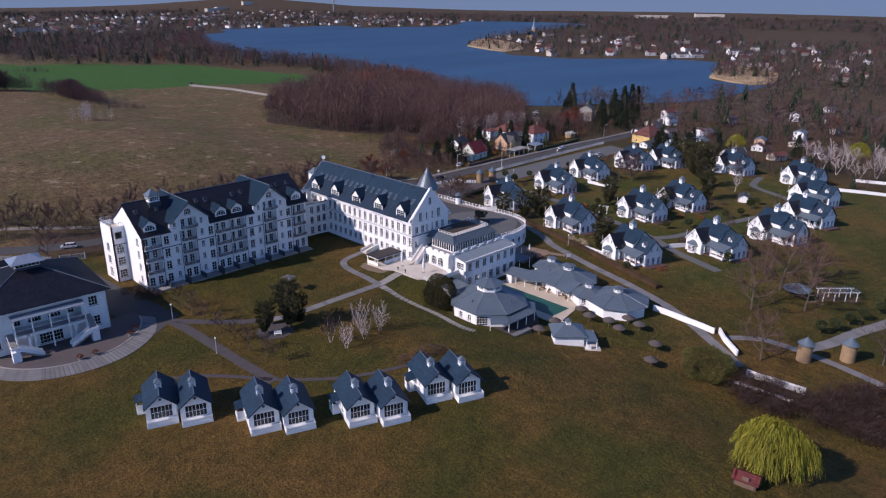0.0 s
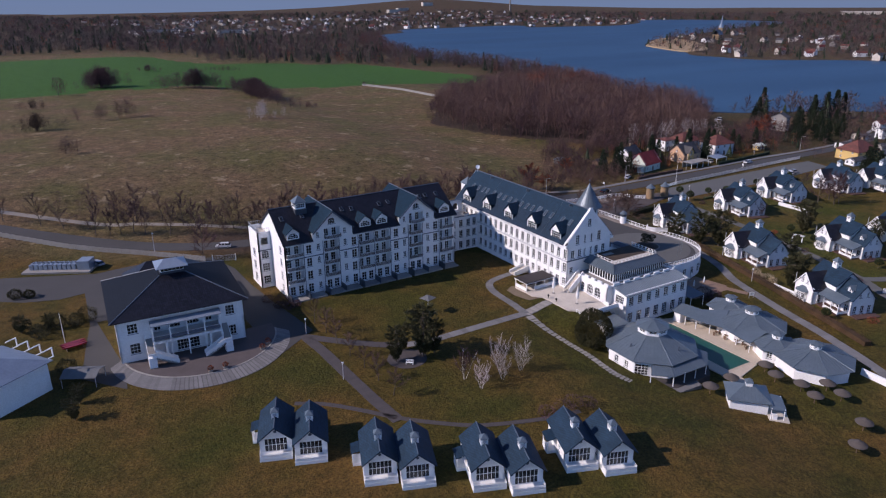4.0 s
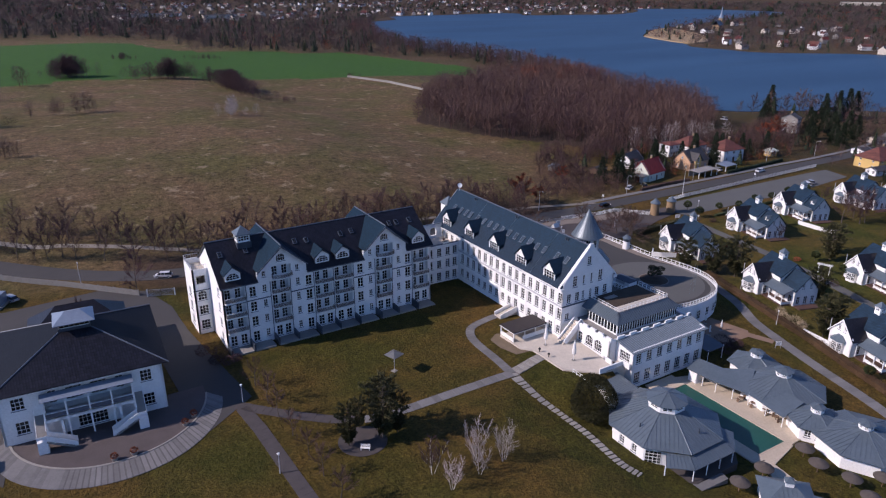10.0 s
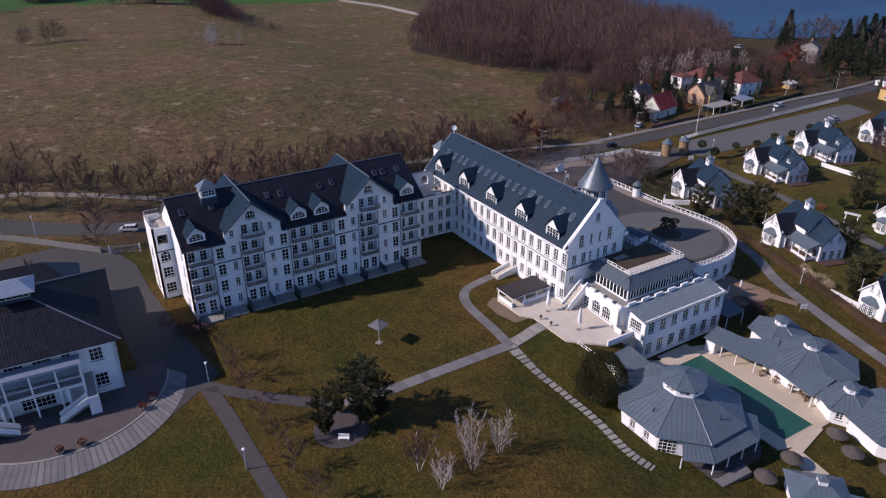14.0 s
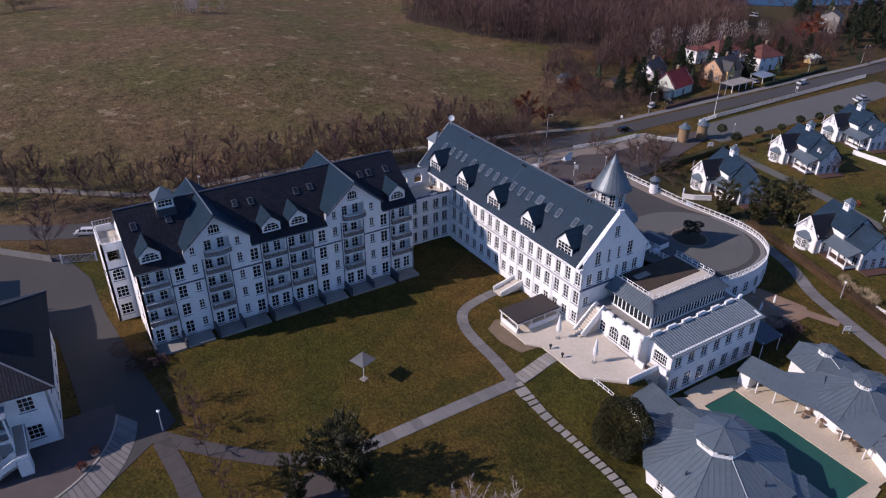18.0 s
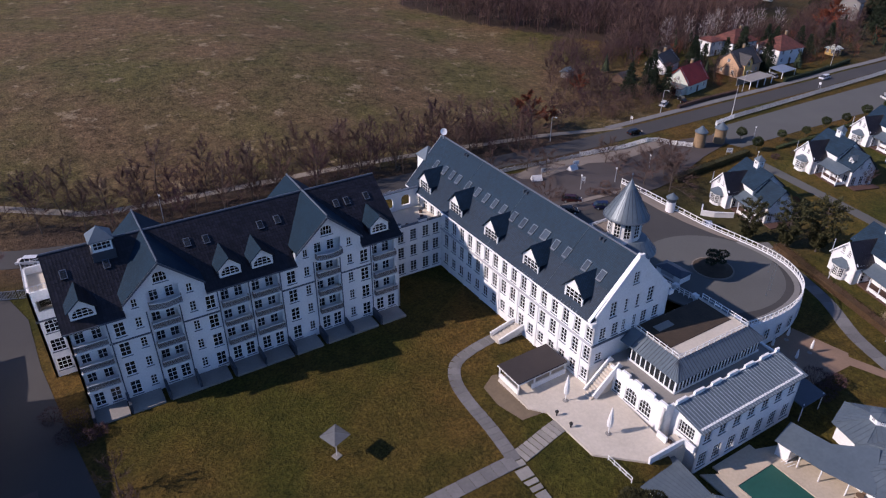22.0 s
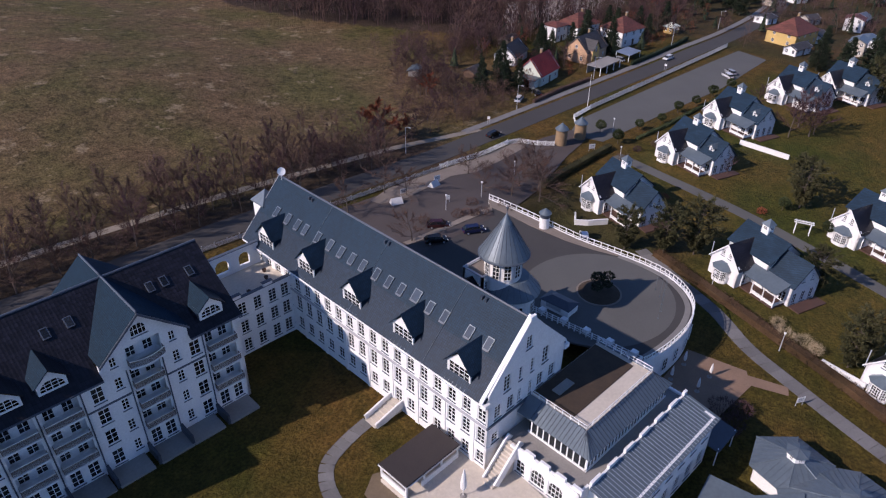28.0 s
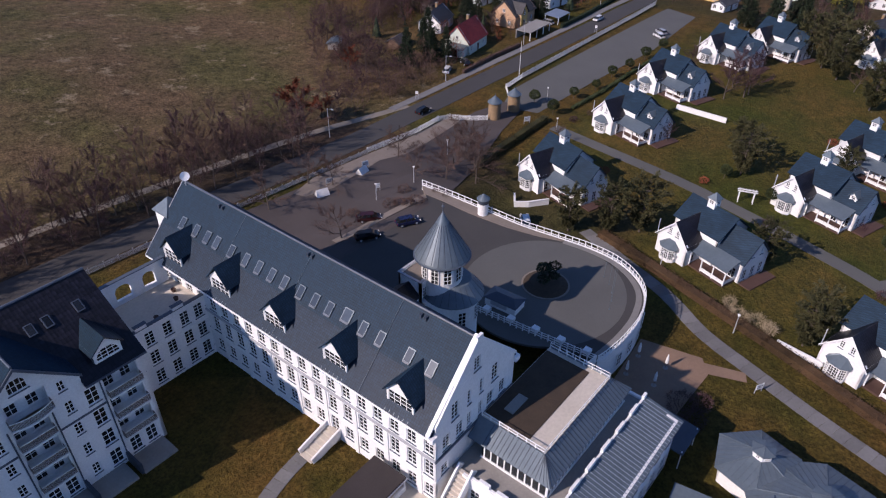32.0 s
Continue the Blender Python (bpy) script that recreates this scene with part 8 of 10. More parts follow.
def shrub(name, label, x, y, rx, ry, h, material, count, size, group="", category="shrub", wide=None, turn=0):
    s = Shape()
    for i in range(7):
        a = i * 0.9
        s.tube((0.15 * math.cos(a), 0.15 * math.sin(a), -0.2), (rx * 0.6 * math.cos(a), ry * 0.6 * math.sin(a), h * 0.6), 0.04, 0.02, 4, False)
    leaf_mass(s, lambda: ball_point(1.0), 0, 1)
    for _ in range(count):
        p, d = ball_point(1.0)
        p = Vector((p.x * rx, p.y * ry, h * 0.5 + p.z * h * 0.5))
        blade(s, p, jitter(d + Vector((0, 0, 0.3)), 0.5), size * rnd.uniform(0.6, 1.3), wide or size * 0.6)
    return single(name, s, material, label, category, group, m=pose(x, y, g(x, y), 0, 0, turn))


shrub("evergreen_bush", "big round dark evergreen bush beside the pool pavilion", -9.9, -53.5, 4.0, 4.0, 8.6, BUSH, 11000, 0.3)
shrub("bamboo_clump", "round olive-green bamboo clump by the shore", 10.4, -114.6, 5.4, 5.2, 6.2, BAMBOO_LEAF, 6200, 0.6, wide=0.14)
for x, y, h in ((-109.8, -24.5, 3.6), (-111, -30, 4.2), (-118.0, 13.8, 4.0), (-112.4, 12.4, 3.6)):
    tree("pine", x, y, h, "dark pines beside the hall yard", 0.9)
for x, y, r, mat in ((-104.6, 13.0, 2.3, BUSH), (-107.0, 12.0, 1.9, BUSH), (-110.8, 13.6, 2.0, BUSH), (-114.4, 9.4, 2.0, BUSH), (-117.6, 15.8, 1.8, BUSH), (-110.6, -10.8, 1.9, BUSH), (-109.2, -13.6, 1.4, BUSH), (-118.6, 36.6, 1.6, BUSH), (-115.6, 35.5, 1.3, BUSH)):
    shrub("yard_bush", "dense evergreen bush beside the service yard", x, y, r, r, r * 1.5, mat, 900, 0.3, "yard bushes")
canopy = thing("yard_canopy", pose(-108.2, -16.6, g(-108, -16), 0, 0, -28), "low grey tarpaulin canopy beside the hall yard", "canopy")
for sx in (-1, 1):
    ring = [(-3.4, 0, 2.9), (-3.4, sx * 2.4, 2.1), (3.4, sx * 2.4, 2.1), (3.4, 0, 2.9)]
    part("canvas", Shape().slab(ring if sx > 0 else ring[::-1], 0.06), CANVAS_GREY, canopy)
for x in (-3.2, 3.2):
    for y in (-2.2, 2.2):
        part("post", Shape().tube((x, y, -0.2), (x, y, 2.15), 0.05, 0.05, 6), GREY_RAIL, canopy)
for x, y, r in ((-63, -1.5, 1.7), (-64.5, -3.8, 1.3), (-62.4, -5.2, 1.2), (-65.8, 1.2, 1.4), (-60.6, -4.6, 1.0)):
    shrub("dark_shrub", "dark leafless shrub at the end of the wing", x, y, r, r, r * 1.3, TWIG_PURPLE, 500, 0.4, "shrubs at the wing's end", wide=0.07)
for x, y, r in ((-36, -74, 2.0), (-33.0, -73.2, 1.8), (-39, -73, 1.6), (-30.5, -74.5, 1.5)):
    shrub("red_shrub", "low reddish-brown leafless shrub in a bed", x, y, r, r, r * 1.2, TWIG_PURPLE, 420, 0.45, "reddish shrubs", wide=0.06)
for x, y, r in ((36, -46, 2.0), (34.5, -48.4, 1.6), (38.2, -48.0, 1.5)):
    shrub("purple_shrub", "purple-twigged shrub east of the annex", x, y, r, r, r * 1.3, TWIG_PURPLE, 700, 0.5, "purple shrubs", wide=0.07)
for x, y, r in ((43.9, 15.2, 1.2), (45.2, 13.8, 1.1), (47.2, 11.3, 1.3), (46.0, 12.4, 1.0), (50, 17, 1.2), (38, 18.6, 1.1), (69, 30, 1.6), (78, 31.5, 1.8), (83, 29, 1.5), (87, 34, 1.2), (52.4, 11, 0.8), (52.6, 8.6, 0.9), (52.8, 6, 0.8), (53.0, 3.4, 0.9), (53.2, -2.6, 0.8), (53.6, -5.4, 0.8), (53.8, -8.2, 0.7)):
    shrub("bare_shrub", "low bare shrub in a forecourt bed", x, y, r, r, r * 1.2, TWIG, 420, 0.45, "forecourt shrubs", wide=0.06)
for x, y, r in ((58.9, -45.2, 1.3), (59.4, -48.0, 1.2), (58.6, -50.2, 0.9), (61.0, -43.0, 0.8)):
    shrub("pampas_grass", "tuft of dry straw-coloured pampas grass by the hedge", x + 0.8, y, r, r, 1.7, STRAW, 420, 0.8, "dry grass tufts", "grass tuft", wide=0.06)
for x, y, r in ((88, -6, 1.2), (84, 4, 1.0), (106, 12, 1.1), (112, 10.5, 1.2), (121, 9.8, 1.1), (98, -24, 1.0), (90, -40, 1.2), (104, -46, 1.1), (112, -56, 1.0), (72, -34, 1.3), (70, -30, 1.1), (80, -62, 1.2), (96, -70, 1.1), (134, -40, 1.1), (66, -64, 1.2), (62, -70, 1.1), (58, -78, 1.3), (100, -54, 1.0), (86, -70, 1.2), (116, -62, 1.2), (140, -60, 1.0)):
    shrub("garden_shrub", "reddish-brown low shrub by a cottage", x, y, r, r * 0.9, r * 1.1, rnd.choice((TWIG_RED, TWIG_PURPLE, TWIG)), 380, 0.4, "cottage garden shrubs", wide=0.07)

# clipped ball trees
ball_crown = leaf_mass(Shape(), lambda: ball_point(1.15, (0, 0, 2.2), 0.82), 1500, 0.24).mesh("ball_crown", BOX_LEAF)
ball_stem = Shape().tube((0, 0, -0.3), (0, 0, 1.7), 0.07, 0.05, 6).mesh("ball_stem", BARK)
BALLS = [(102.5, -64), (95.3, -59.2), (129.6, -70.9), (142.1, -69.2), (149.4, -68.9), (122.3, -68.4), (78.7, -88.8), (50.5, -70.7), (98.5, -37.5), (102.3, -26.7),
         (108.3, 24.9), (106, 17.9), (117.7, 18.9), (126.1, 17.2), (136.9, 18.2), (145, 17.1), (155.7, 17.4), (166, 16.8), (50.2, -124.6), (54.1, -126.7), (60.6, -128), (66.3, -129.7), (73.7, -131.4), (78.9, -132.3)]
cloud = thing("cloud_pine", pose(41.6, -20.2, 1.2), "low cloud-pruned pine on the planted island", "tree")
part("trunk", Shape().tube((0, 0, -0.4), (0.5, 0.1, 1.3), 0.16, 0.1, 6, False).tube((0.5, 0.1, 1.3), (-0.6, 0.3, 2.4), 0.1, 0.05, 6, False).tube((0.5, 0.1, 1.3), (1.9, -0.2, 1.9), 0.08, 0.04, 6, False).tube((0, 0, 0.6), (-1.7, -0.4, 1.5), 0.08, 0.04, 6, False), BARK, cloud)
for cx, cy, cz, r in ((-0.6, 0.3, 2.7, 1.1), (1.9, -0.2, 2.1, 1.0), (-1.7, -0.4, 1.7, 0.9), (0.6, 0.9, 2.1, 0.9), (0.3, -1.1, 1.6, 0.8)):
    part("needle_pad", leaf_mass(Shape(), lambda: ball_point(r, (cx, cy, cz), 0.5), 420, 0.26), NEEDLE, cloud)
for x, y in BALLS:
    k = rnd.uniform(0.9, 1.2)
    t = thing("topiary_tree", pose(x, y, g(x, y)), "small tree clipped to a dark green ball", "topiary", "clipped ball trees")
    m = pose(0, 0, 0, 0, 0, rnd.uniform(0, 360)) @ Matrix.Diagonal((k, k, k, 1))
    part("stem", ball_stem, None, t, "", m)
    part("crown", ball_crown, None, t, "", m)


def hedge(path, wide, high, material, label, density=60):
    for (xa, ya), (xb, yb) in zip(path, path[1:]):
        d = math.hypot(xb - xa, yb - ya)
        s = Shape().box(-d / 2, -wide * 0.36, -0.3, d / 2, wide * 0.36, high * 0.86)
        leaf_mass(s, lambda: box_point(d / 2, wide / 2, high), int(d * density), 0.26)
        x, y = (xa + xb) / 2, (ya + yb) / 2
        single("hedge", s, material, label, "hedge", "hedges", m=pose(x, y, min(g(xa, ya), g(xb, yb), g(x, y)), 0, 0, math.degrees(math.atan2(yb - ya, xb - xa))))


hedge([(66.5, -17), (65.2, -22), (63.4, -28.1), (61.5, -34.5), (59.7, -40.5), (58, -46), (56.6, -50.7), (54.6, -57), (52, -64), (49, -73), (45, -84)], 2.2, 1.3, HEDGE_BROWN, "broad clipped brown hedge along the promenade")
hedge([(72.4, 15.6), (79.6, 16.5), (87, 16.8), (94, 17.1), (101.5, 17.4)], 1.9, 1.6, BUSH, "dark clipped hedge beside the gate drive")
hedge([(112, 15.8), (125, 15.2), (140, 15.4), (155, 15.4), (170, 15.2)], 1.0, 0.8, BOX_LEAF, "low hedge between car park and cottages", 40)
hedge([(112, 50.6), (126, 51.4), (140, 51.0)], 1.0, 1.3, TWIG, "bare garden hedge along the footway", 40)
hedge([(163, 50.2), (176, 50.4), (190, 51.4), (205, 53)], 1.0, 1.5, NEEDLE, "dark garden hedge along the footway", 40)


HOUSE_SPOTS = [(129, 63), (158, 66), (182, 68), (177, 84), (168, 87), (137, 81), (117, 79), (236, 27), (222, 19), (286, 103), (214, -31), (282, 20), (277, 36), (296, -12), (331, -22), (248, 22), (259, 7), (240, 5), (269, -21), (305, -29), (318, 57), (303, 62), (198, -37), (201, -67)]


# ---- woods ----
def arrays(shape):
    v = np.array([tuple(p) for p in shape.v], np.float32)
    f = np.array([t for q in shape.f for t in ([q] if len(q) == 3 else [(q[0], q[1], q[2]), (q[0], q[2], q[3])])], np.int32)
    return v, f


def wood_tree(blades=70, wide=0.14, stretch=1.0, crown=0.26):
    """A unit-height woodland tree: a thin trunk and a haze of twigs in its upper part."""
    s = Shape().tube((0, 0, -0.02), (rnd.gauss(0, 0.02), rnd.gauss(0, 0.02), 0.8), 0.011, 0.004, 4, False)
    for i in range(9):
        a, z = i * 2.4, 0.3 + 0.06 * i
        d = Vector((math.cos(a), math.sin(a), 1.1)).normalized()
        p = Vector((0, 0, z))
        blade(s, p, d, 0.32 * stretch, 0.009)
    for _ in range(blades):
        z = rnd.uniform(0.22, 0.98)
        r = crown * stretch * math.sqrt(rnd.random()) * (1.25 - abs(z - 0.55) * 1.3)
        a = rnd.uniform(0, 6.283)
        d = jitter(Vector((math.cos(a) * 0.5, math.sin(a) * 0.5, 0.9)), 0.35)
        blade(s, Vector((r * math.cos(a), r * math.sin(a), z - 0.06)), d, rnd.uniform(0.08, 0.2), 0.0105 * wide / 0.14)
    return arrays(s)


def cone_tree(rings=6, count=9):
    s = Shape()
    s.tube((0, 0, -0.02), (0, 0, 0.3), 0.015, 0.01, 4, False)
    for k in range(rings):
        for i in range(count):
            a = 6.283 * (i + rnd.random()) / count
            z = 0.12 + 0.8 * k / rings
            r = 0.2 * (1 - k / rings) + 0.03
            s.add([(0, 0, z + 0.2), (r * math.cos(a), r * math.sin(a), z - 0.03), (r * math.cos(a + 0.7), r * math.sin(a + 0.7), z)], [(0, 1, 2)])
    return arrays(s)


def scatter(name, label, spots, forms, material, category="wood"):
    """Many trees in one sheet of stuff; spots are (x, y, height, width)."""
    vs, fs, k = [], [], 0
    for x, y, h, w in spots:
        v, f = forms[rnd.randrange(len(forms))]
        a = rnd.uniform(0, 6.283)
        c, s = math.cos(a) * w, math.sin(a) * w
        q = np.stack([v[:, 0] * c - v[:, 1] * s + x, v[:, 0] * s + v[:, 1] * c + y, v[:, 2] * h + g(x, y)], 1)
        vs.append(q)
        fs.append(f + k)
        k += len(v)
    return tagged(new(name, raw_mesh(name, np.concatenate(vs), np.concatenate(fs), material)), label, category, kind="stuff")


WOODS = [wood_tree(150, 0.14) for _ in range(8)]
FAR = [wood_tree(46, 0.62, 1.15) for _ in range(8)]
CONES = [cone_tree() for _ in range(4)]


def in_ring(ring, count, lo, hi, wide=0.9, gap=0.0):
    xs, ys = [p[0] for p in ring], [p[1] for p in ring]
    out = []
    while len(out) < count:
        x, y = rnd.uniform(min(xs), max(xs)), rnd.uniform(min(ys), max(ys))
        if inside(x, y, ring):
            h = rnd.uniform(lo, hi)
            out.append((x, y, h, h * wide * rnd.uniform(0.8, 1.2)))
    return out


spots = [p for p in in_ring(WOOD_RING, 1650, 11, 18) if not inside(p[0], p[1], LAKE)]
scatter("woodland", "dense leafless wood of brown thin-stemmed trees", spots[:1100], WOODS, TWIG)
scatter("woodland", "purple-brown leafless trees within the wood", spots[1100:], WOODS, TWIG_PURPLE)
scatter("woodland", "pale birch stems at the edge of the wood", [(x, y, 13, 9) for x, y in ((166, 96), (172, 93), (178, 95), (186, 91), (193, 90), (201, 91), (158, 99), (210, 88), (184, 97), (196, 97))], WOODS, TWIG_PALE)
scatter("woodland", "rust-brown trees in the wood", in_ring([(240, 300), (330, 290), (335, 360), (290, 372)], 60, 12, 17), WOODS, TWIG_RED)
# along the near shore of the lake and the copses in the meadow
belt = []
for (xa, ya), (xb, yb) in zip(LAKE[9:17], LAKE[10:18]):
    d = math.hypot(xb - xa, yb - ya)
    for _ in range(int(d / 2.4)):
        t, off = rnd.random(), rnd.uniform(2, 46)
        nx, ny = (yb - ya) / d, -(xb - xa) / d
        x, y = xa + (xb - xa) * t - abs(off) * (1 if xa < 380 or ya > 200 else 0.2), ya + (yb - ya) * t - off * (0.6 if ya < 200 else 0.0)
        h = rnd.uniform(10, 18)
        if not inside(x, y, LAKE) and not inside(x, y, CROP):
            belt.append((x, y, h, h * rnd.uniform(0.8, 1.2)))
scatter("shore_trees", "belt of leafless trees along the lake shore", belt[::2], WOODS, TWIG)
scatter("shore_trees", "purple-brown trees along the lake shore", belt[1::2], WOODS, TWIG_PURPLE)


def copse(cx, cy, rx, ry, count, lo, hi, material, label, turn=0.0):
    out = []
    for _ in range(int(count * 0.7)):
        a, r = rnd.uniform(0, 6.283), min(abs(rnd.gauss(0, 0.62)), 1.35)
        u, v = rx * r * math.cos(a), ry * r * math.sin(a)
        h = rnd.uniform(lo, hi) * (1.1 - 0.35 * r)
        out.append((cx + u * math.cos(turn) - v * math.sin(turn), cy + u * math.sin(turn) + v * math.cos(turn), h, h * 0.95))
    scatter("copse", label, out, WOODS, material)


copse(44, 365, 9, 66, 330, 8, 13, TWIG_PURPLE, "dense purple thicket in the meadow", -0.02)
copse(14, 427, 28, 6, 130, 8, 15, TWIG_PURPLE, "copse of bare trees at the field's edge")
copse(-49, 462, 16, 9, 170, 9, 17, TWIG_PURPLE, "round dark copse in the crop")
copse(-82, 425, 4, 3, 6, 12, 17, TWIG, "lone bare trees beside the crop")
copse(3.5, 580, 11, 4, 45, 4, 6.5, TWIG_PURPLE, "hedge in the crop")
copse(84, 604, 24, 4, 45, 3.5, 6, TWIG_PURPLE, "hedge between two fields")
copse(-63, 277, 21, 6, 30, 7, 12.5, TWIG, "bare trees on the slope")
copse(6, 230, 9, 6, 22, 7, 10, TWIG_PALE, "pale birches in the meadow")
copse(155, 415, 8, 3, 24, 2.5, 4.5, TWIG_PURPLE, "dark bushes below the crop")
copse(-101, 357, 11, 4, 34, 4, 7, SCRUB, "dark bushes at the edge of the meadow")
copse(-103, 253, 10, 6, 44, 6, 10, SCRUB, "dark trees at the edge of the meadow")
copse(-95, 177, 8, 4, 16, 5, 9, TWIG, "small bare trees in the meadow")
copse(138, 256, 9, 7, 60, 7, 13, TWIG_PURPLE, "bare shrubs beside the wood")
copse(56, 292, 12, 4, 36, 2.5, 4.5, TWIG_PURPLE, "low bushes below the thicket")
strip_ = []
for _ in range(230):
    x = rnd.uniform(-105, 62)
    y = rnd.uniform(46.6, 66) + (0 if x > -45 else (-45 - x) * 0.75)
    if min(math.hypot(x - a, y - b) for a, b in TRACK) > 1.9 and min(math.hypot(x - a, y - b) for a, b in ROAD) > 4.2:
        h = rnd.uniform(2.0, 4.8)
        strip_.append((x, y, h, h * rnd.uniform(1.0, 1.5)))
scatter("roadside_scrub", "leafless brown scrub between road and field track", strip_[::2], WOODS, TWIG, "scrub")
scatter("roadside_scrub", "purple-brown scrub between road and field track", strip_[1::2], WOODS, TWIG_PURPLE, "scrub")
thick_ = [p for p in in_ring([(66, 52), (112, 53), (116, 74), (104, 100), (88, 84), (70, 70)], 150, 2.5, 6.5, 1.2) if all(math.hypot(p[0] - h[0], p[1] - h[1]) > 6 for h in HOUSE_SPOTS)]
scatter("thicket", "brown leafless thicket west of the village houses", thick_, WOODS, TWIG, "scrub")
yards = [p for p in in_ring([(112, 52.5), (215, 57), (250, 66), (270, 100), (215, 104), (120, 104)], 260, 2, 7, 1.0) if all(math.hypot(p[0] - h[0], p[1] - h[1]) > 8.5 for h in HOUSE_SPOTS) and math.hypot(p[0] - 160, p[1] - 54) > 12]
scatter("garden_shrubs", "bare garden shrubs round the village houses", yards[::2], WOODS, TWIG, "shrubs")
scatter("garden_shrubs", "rust-brown garden shrubs round the village houses", yards[1::4], WOODS, TWIG_RED, "shrubs")
scatter("garden_conifers", "small dark conifers round the village houses", yards[3::4], CONES, NEEDLE, "shrubs")
for kind, x, y, h in (("purple", 322, 152, 15), ("bare", 331, 147, 17), ("purple", 341, 142, 14), ("spreading", 352, 139, 16), ("bare", 364, 136, 14), ("purple", 384, 134, 13), ("bare", 408, 130, 14), ("spruce", 336, 150, 18),
                      ("spruce", 345, 118, 16), ("spruce", 351, 113, 18), ("spruce", 358, 111, 19), ("spruce", 365, 110, 17), ("spruce", 338, 113, 14), ("purple", 300, 120, 10), ("bare", 316, 112, 11), ("spruce", 305, 128, 8), ("bare", 318, 160, 9), ("purple", 372, 112, 13)):
    tree(kind, x, y, h, "trees between village and lake", 1.0)
forest_edge = [p for p in in_ring([(104, 120), (140, 96), (160, 90), (240, 76), (300, 100), (310, 130), (230, 96), (150, 112)], 200, 4, 11, 1.1) if all(math.hypot(p[0] - h[0], p[1] - h[1]) > 8 for h in HOUSE_SPOTS)]
scatter("forest_edge", "bushes along the edge of the wood", forest_edge[::2], WOODS, TWIG)
scatter("forest_edge", "purple bushes along the edge of the wood", forest_edge[1::2], WOODS, TWIG_PURPLE)
SHRUBBERY = [(6, -121), (15.5, -119.5), (17, -134), (26, -137), (33, -147), (40, -152), (32, -175), (12, -165), (8, -150), (6, -138), (3, -128)]
scatter("shrubbery", "dense dark reddish-brown shrubbery by the shore path", in_ring(SHRUBBERY, 620, 1.8, 3.2, 1.7), [wood_tree(170, 0.26, 1.2) for _ in range(4)], SCRUB, "shrubs")
GARDENS = [(200, -105), (330, -100), (430, -60), (430, 80), (330, 110), (300, 62), (240, 62), (212, 40), (212, 0)]
garden = [p for p in in_ring(GARDENS, 460, 4, 10, 1.0) if all(math.hypot(p[0] - h[0], p[1] - h[1]) > 7 for h in HOUSE_SPOTS)]
scatter("garden_trees", "bare trees and bushes among the garden houses", garden[::2], WOODS, TWIG)
scatter("garden_trees", "purple-brown bushes among the garden houses", garden[1::3], WOODS, TWIG_PURPLE)
scatter("garden_conifers", "dark conifers among the garden houses", garden[3::6], CONES, NEEDLE)
back = [p for p in in_ring([(100, 84), (150, 92), (210, 78), (235, 84), (150, 104), (110, 112)], 90, 4, 9, 1.1) if all(math.hypot(p[0] - h[0], p[1] - h[1]) > 8 for h in HOUSE_SPOTS)]
scatter("garden_trees", "bushes between back gardens and wood", back, WOODS, TWIG_PURPLE)
# distance: woods between the fields, thinning to the horizon
MEADOWS = [[(1251, 398), (1786, 653), (1990, 390), (1335, 209)], [(25, 911), (91, 842), (92, 695), (-5, 683), (-300, 700), (-300, 900)], [(640, 2000), (737, 2300), (960, 2250), (900, 2020)]]
far_brown, far_purple, far_dark, far_red = [], [], [], []
eye = (-110, -150)
while len(far_brown) + len(far_purple) + len(far_dark) + len(far_red) < 11500:
    r, a = 330 * math.exp(rnd.random() * 2.24), radians(rnd.uniform(-6, 84))
    x, y = eye[0] + r * math.sin(a), eye[1] + r * math.cos(a)
    if inside(x, y, LAKE) or inside(x, y, CROP) or inside(x, y, WOOD_RING) or any(inside(x, y, m) for m in MEADOWS):
        continue
    if (60 < y < 760 - 0.6 * max(x, 0) and x < 330) or (x < 330 and y < 120) or math.hypot(x, y) < 330:
        continue
    if x < 640 and y < 180 and rnd.random() < 0.72:
        continue
    town = 1300 < y < 2400 and 200 < x < 1500 or (640 < x < 1100 and 250 < y < 800)
    if town and rnd.random() < 0.12:
        continue
    h = rnd.uniform(8, 16) * (0.8 if town else 1.0)
    w = h * rnd.uniform(0.8, 1.3) * max(1.0, r / 1000)
    kind = rnd.random()
    (far_brown if kind < 0.55 else far_purple if kind < 0.8 else far_dark if kind < 0.97 else far_red).append((x, y, h, w))
scatter("far_woods", "leafless brown woods towards the horizon", far_brown, FAR, TWIG_FAR)
scatter("far_woods", "purple-brown woods towards the horizon", far_purple, FAR, TWIG_PURPLE)
scatter("far_woods", "dark conifers among the far woods", far_dark, CONES, NEEDLE)
scatter("far_woods", "rust-brown trees among the far woods", far_red, FAR, TWIG_RED)

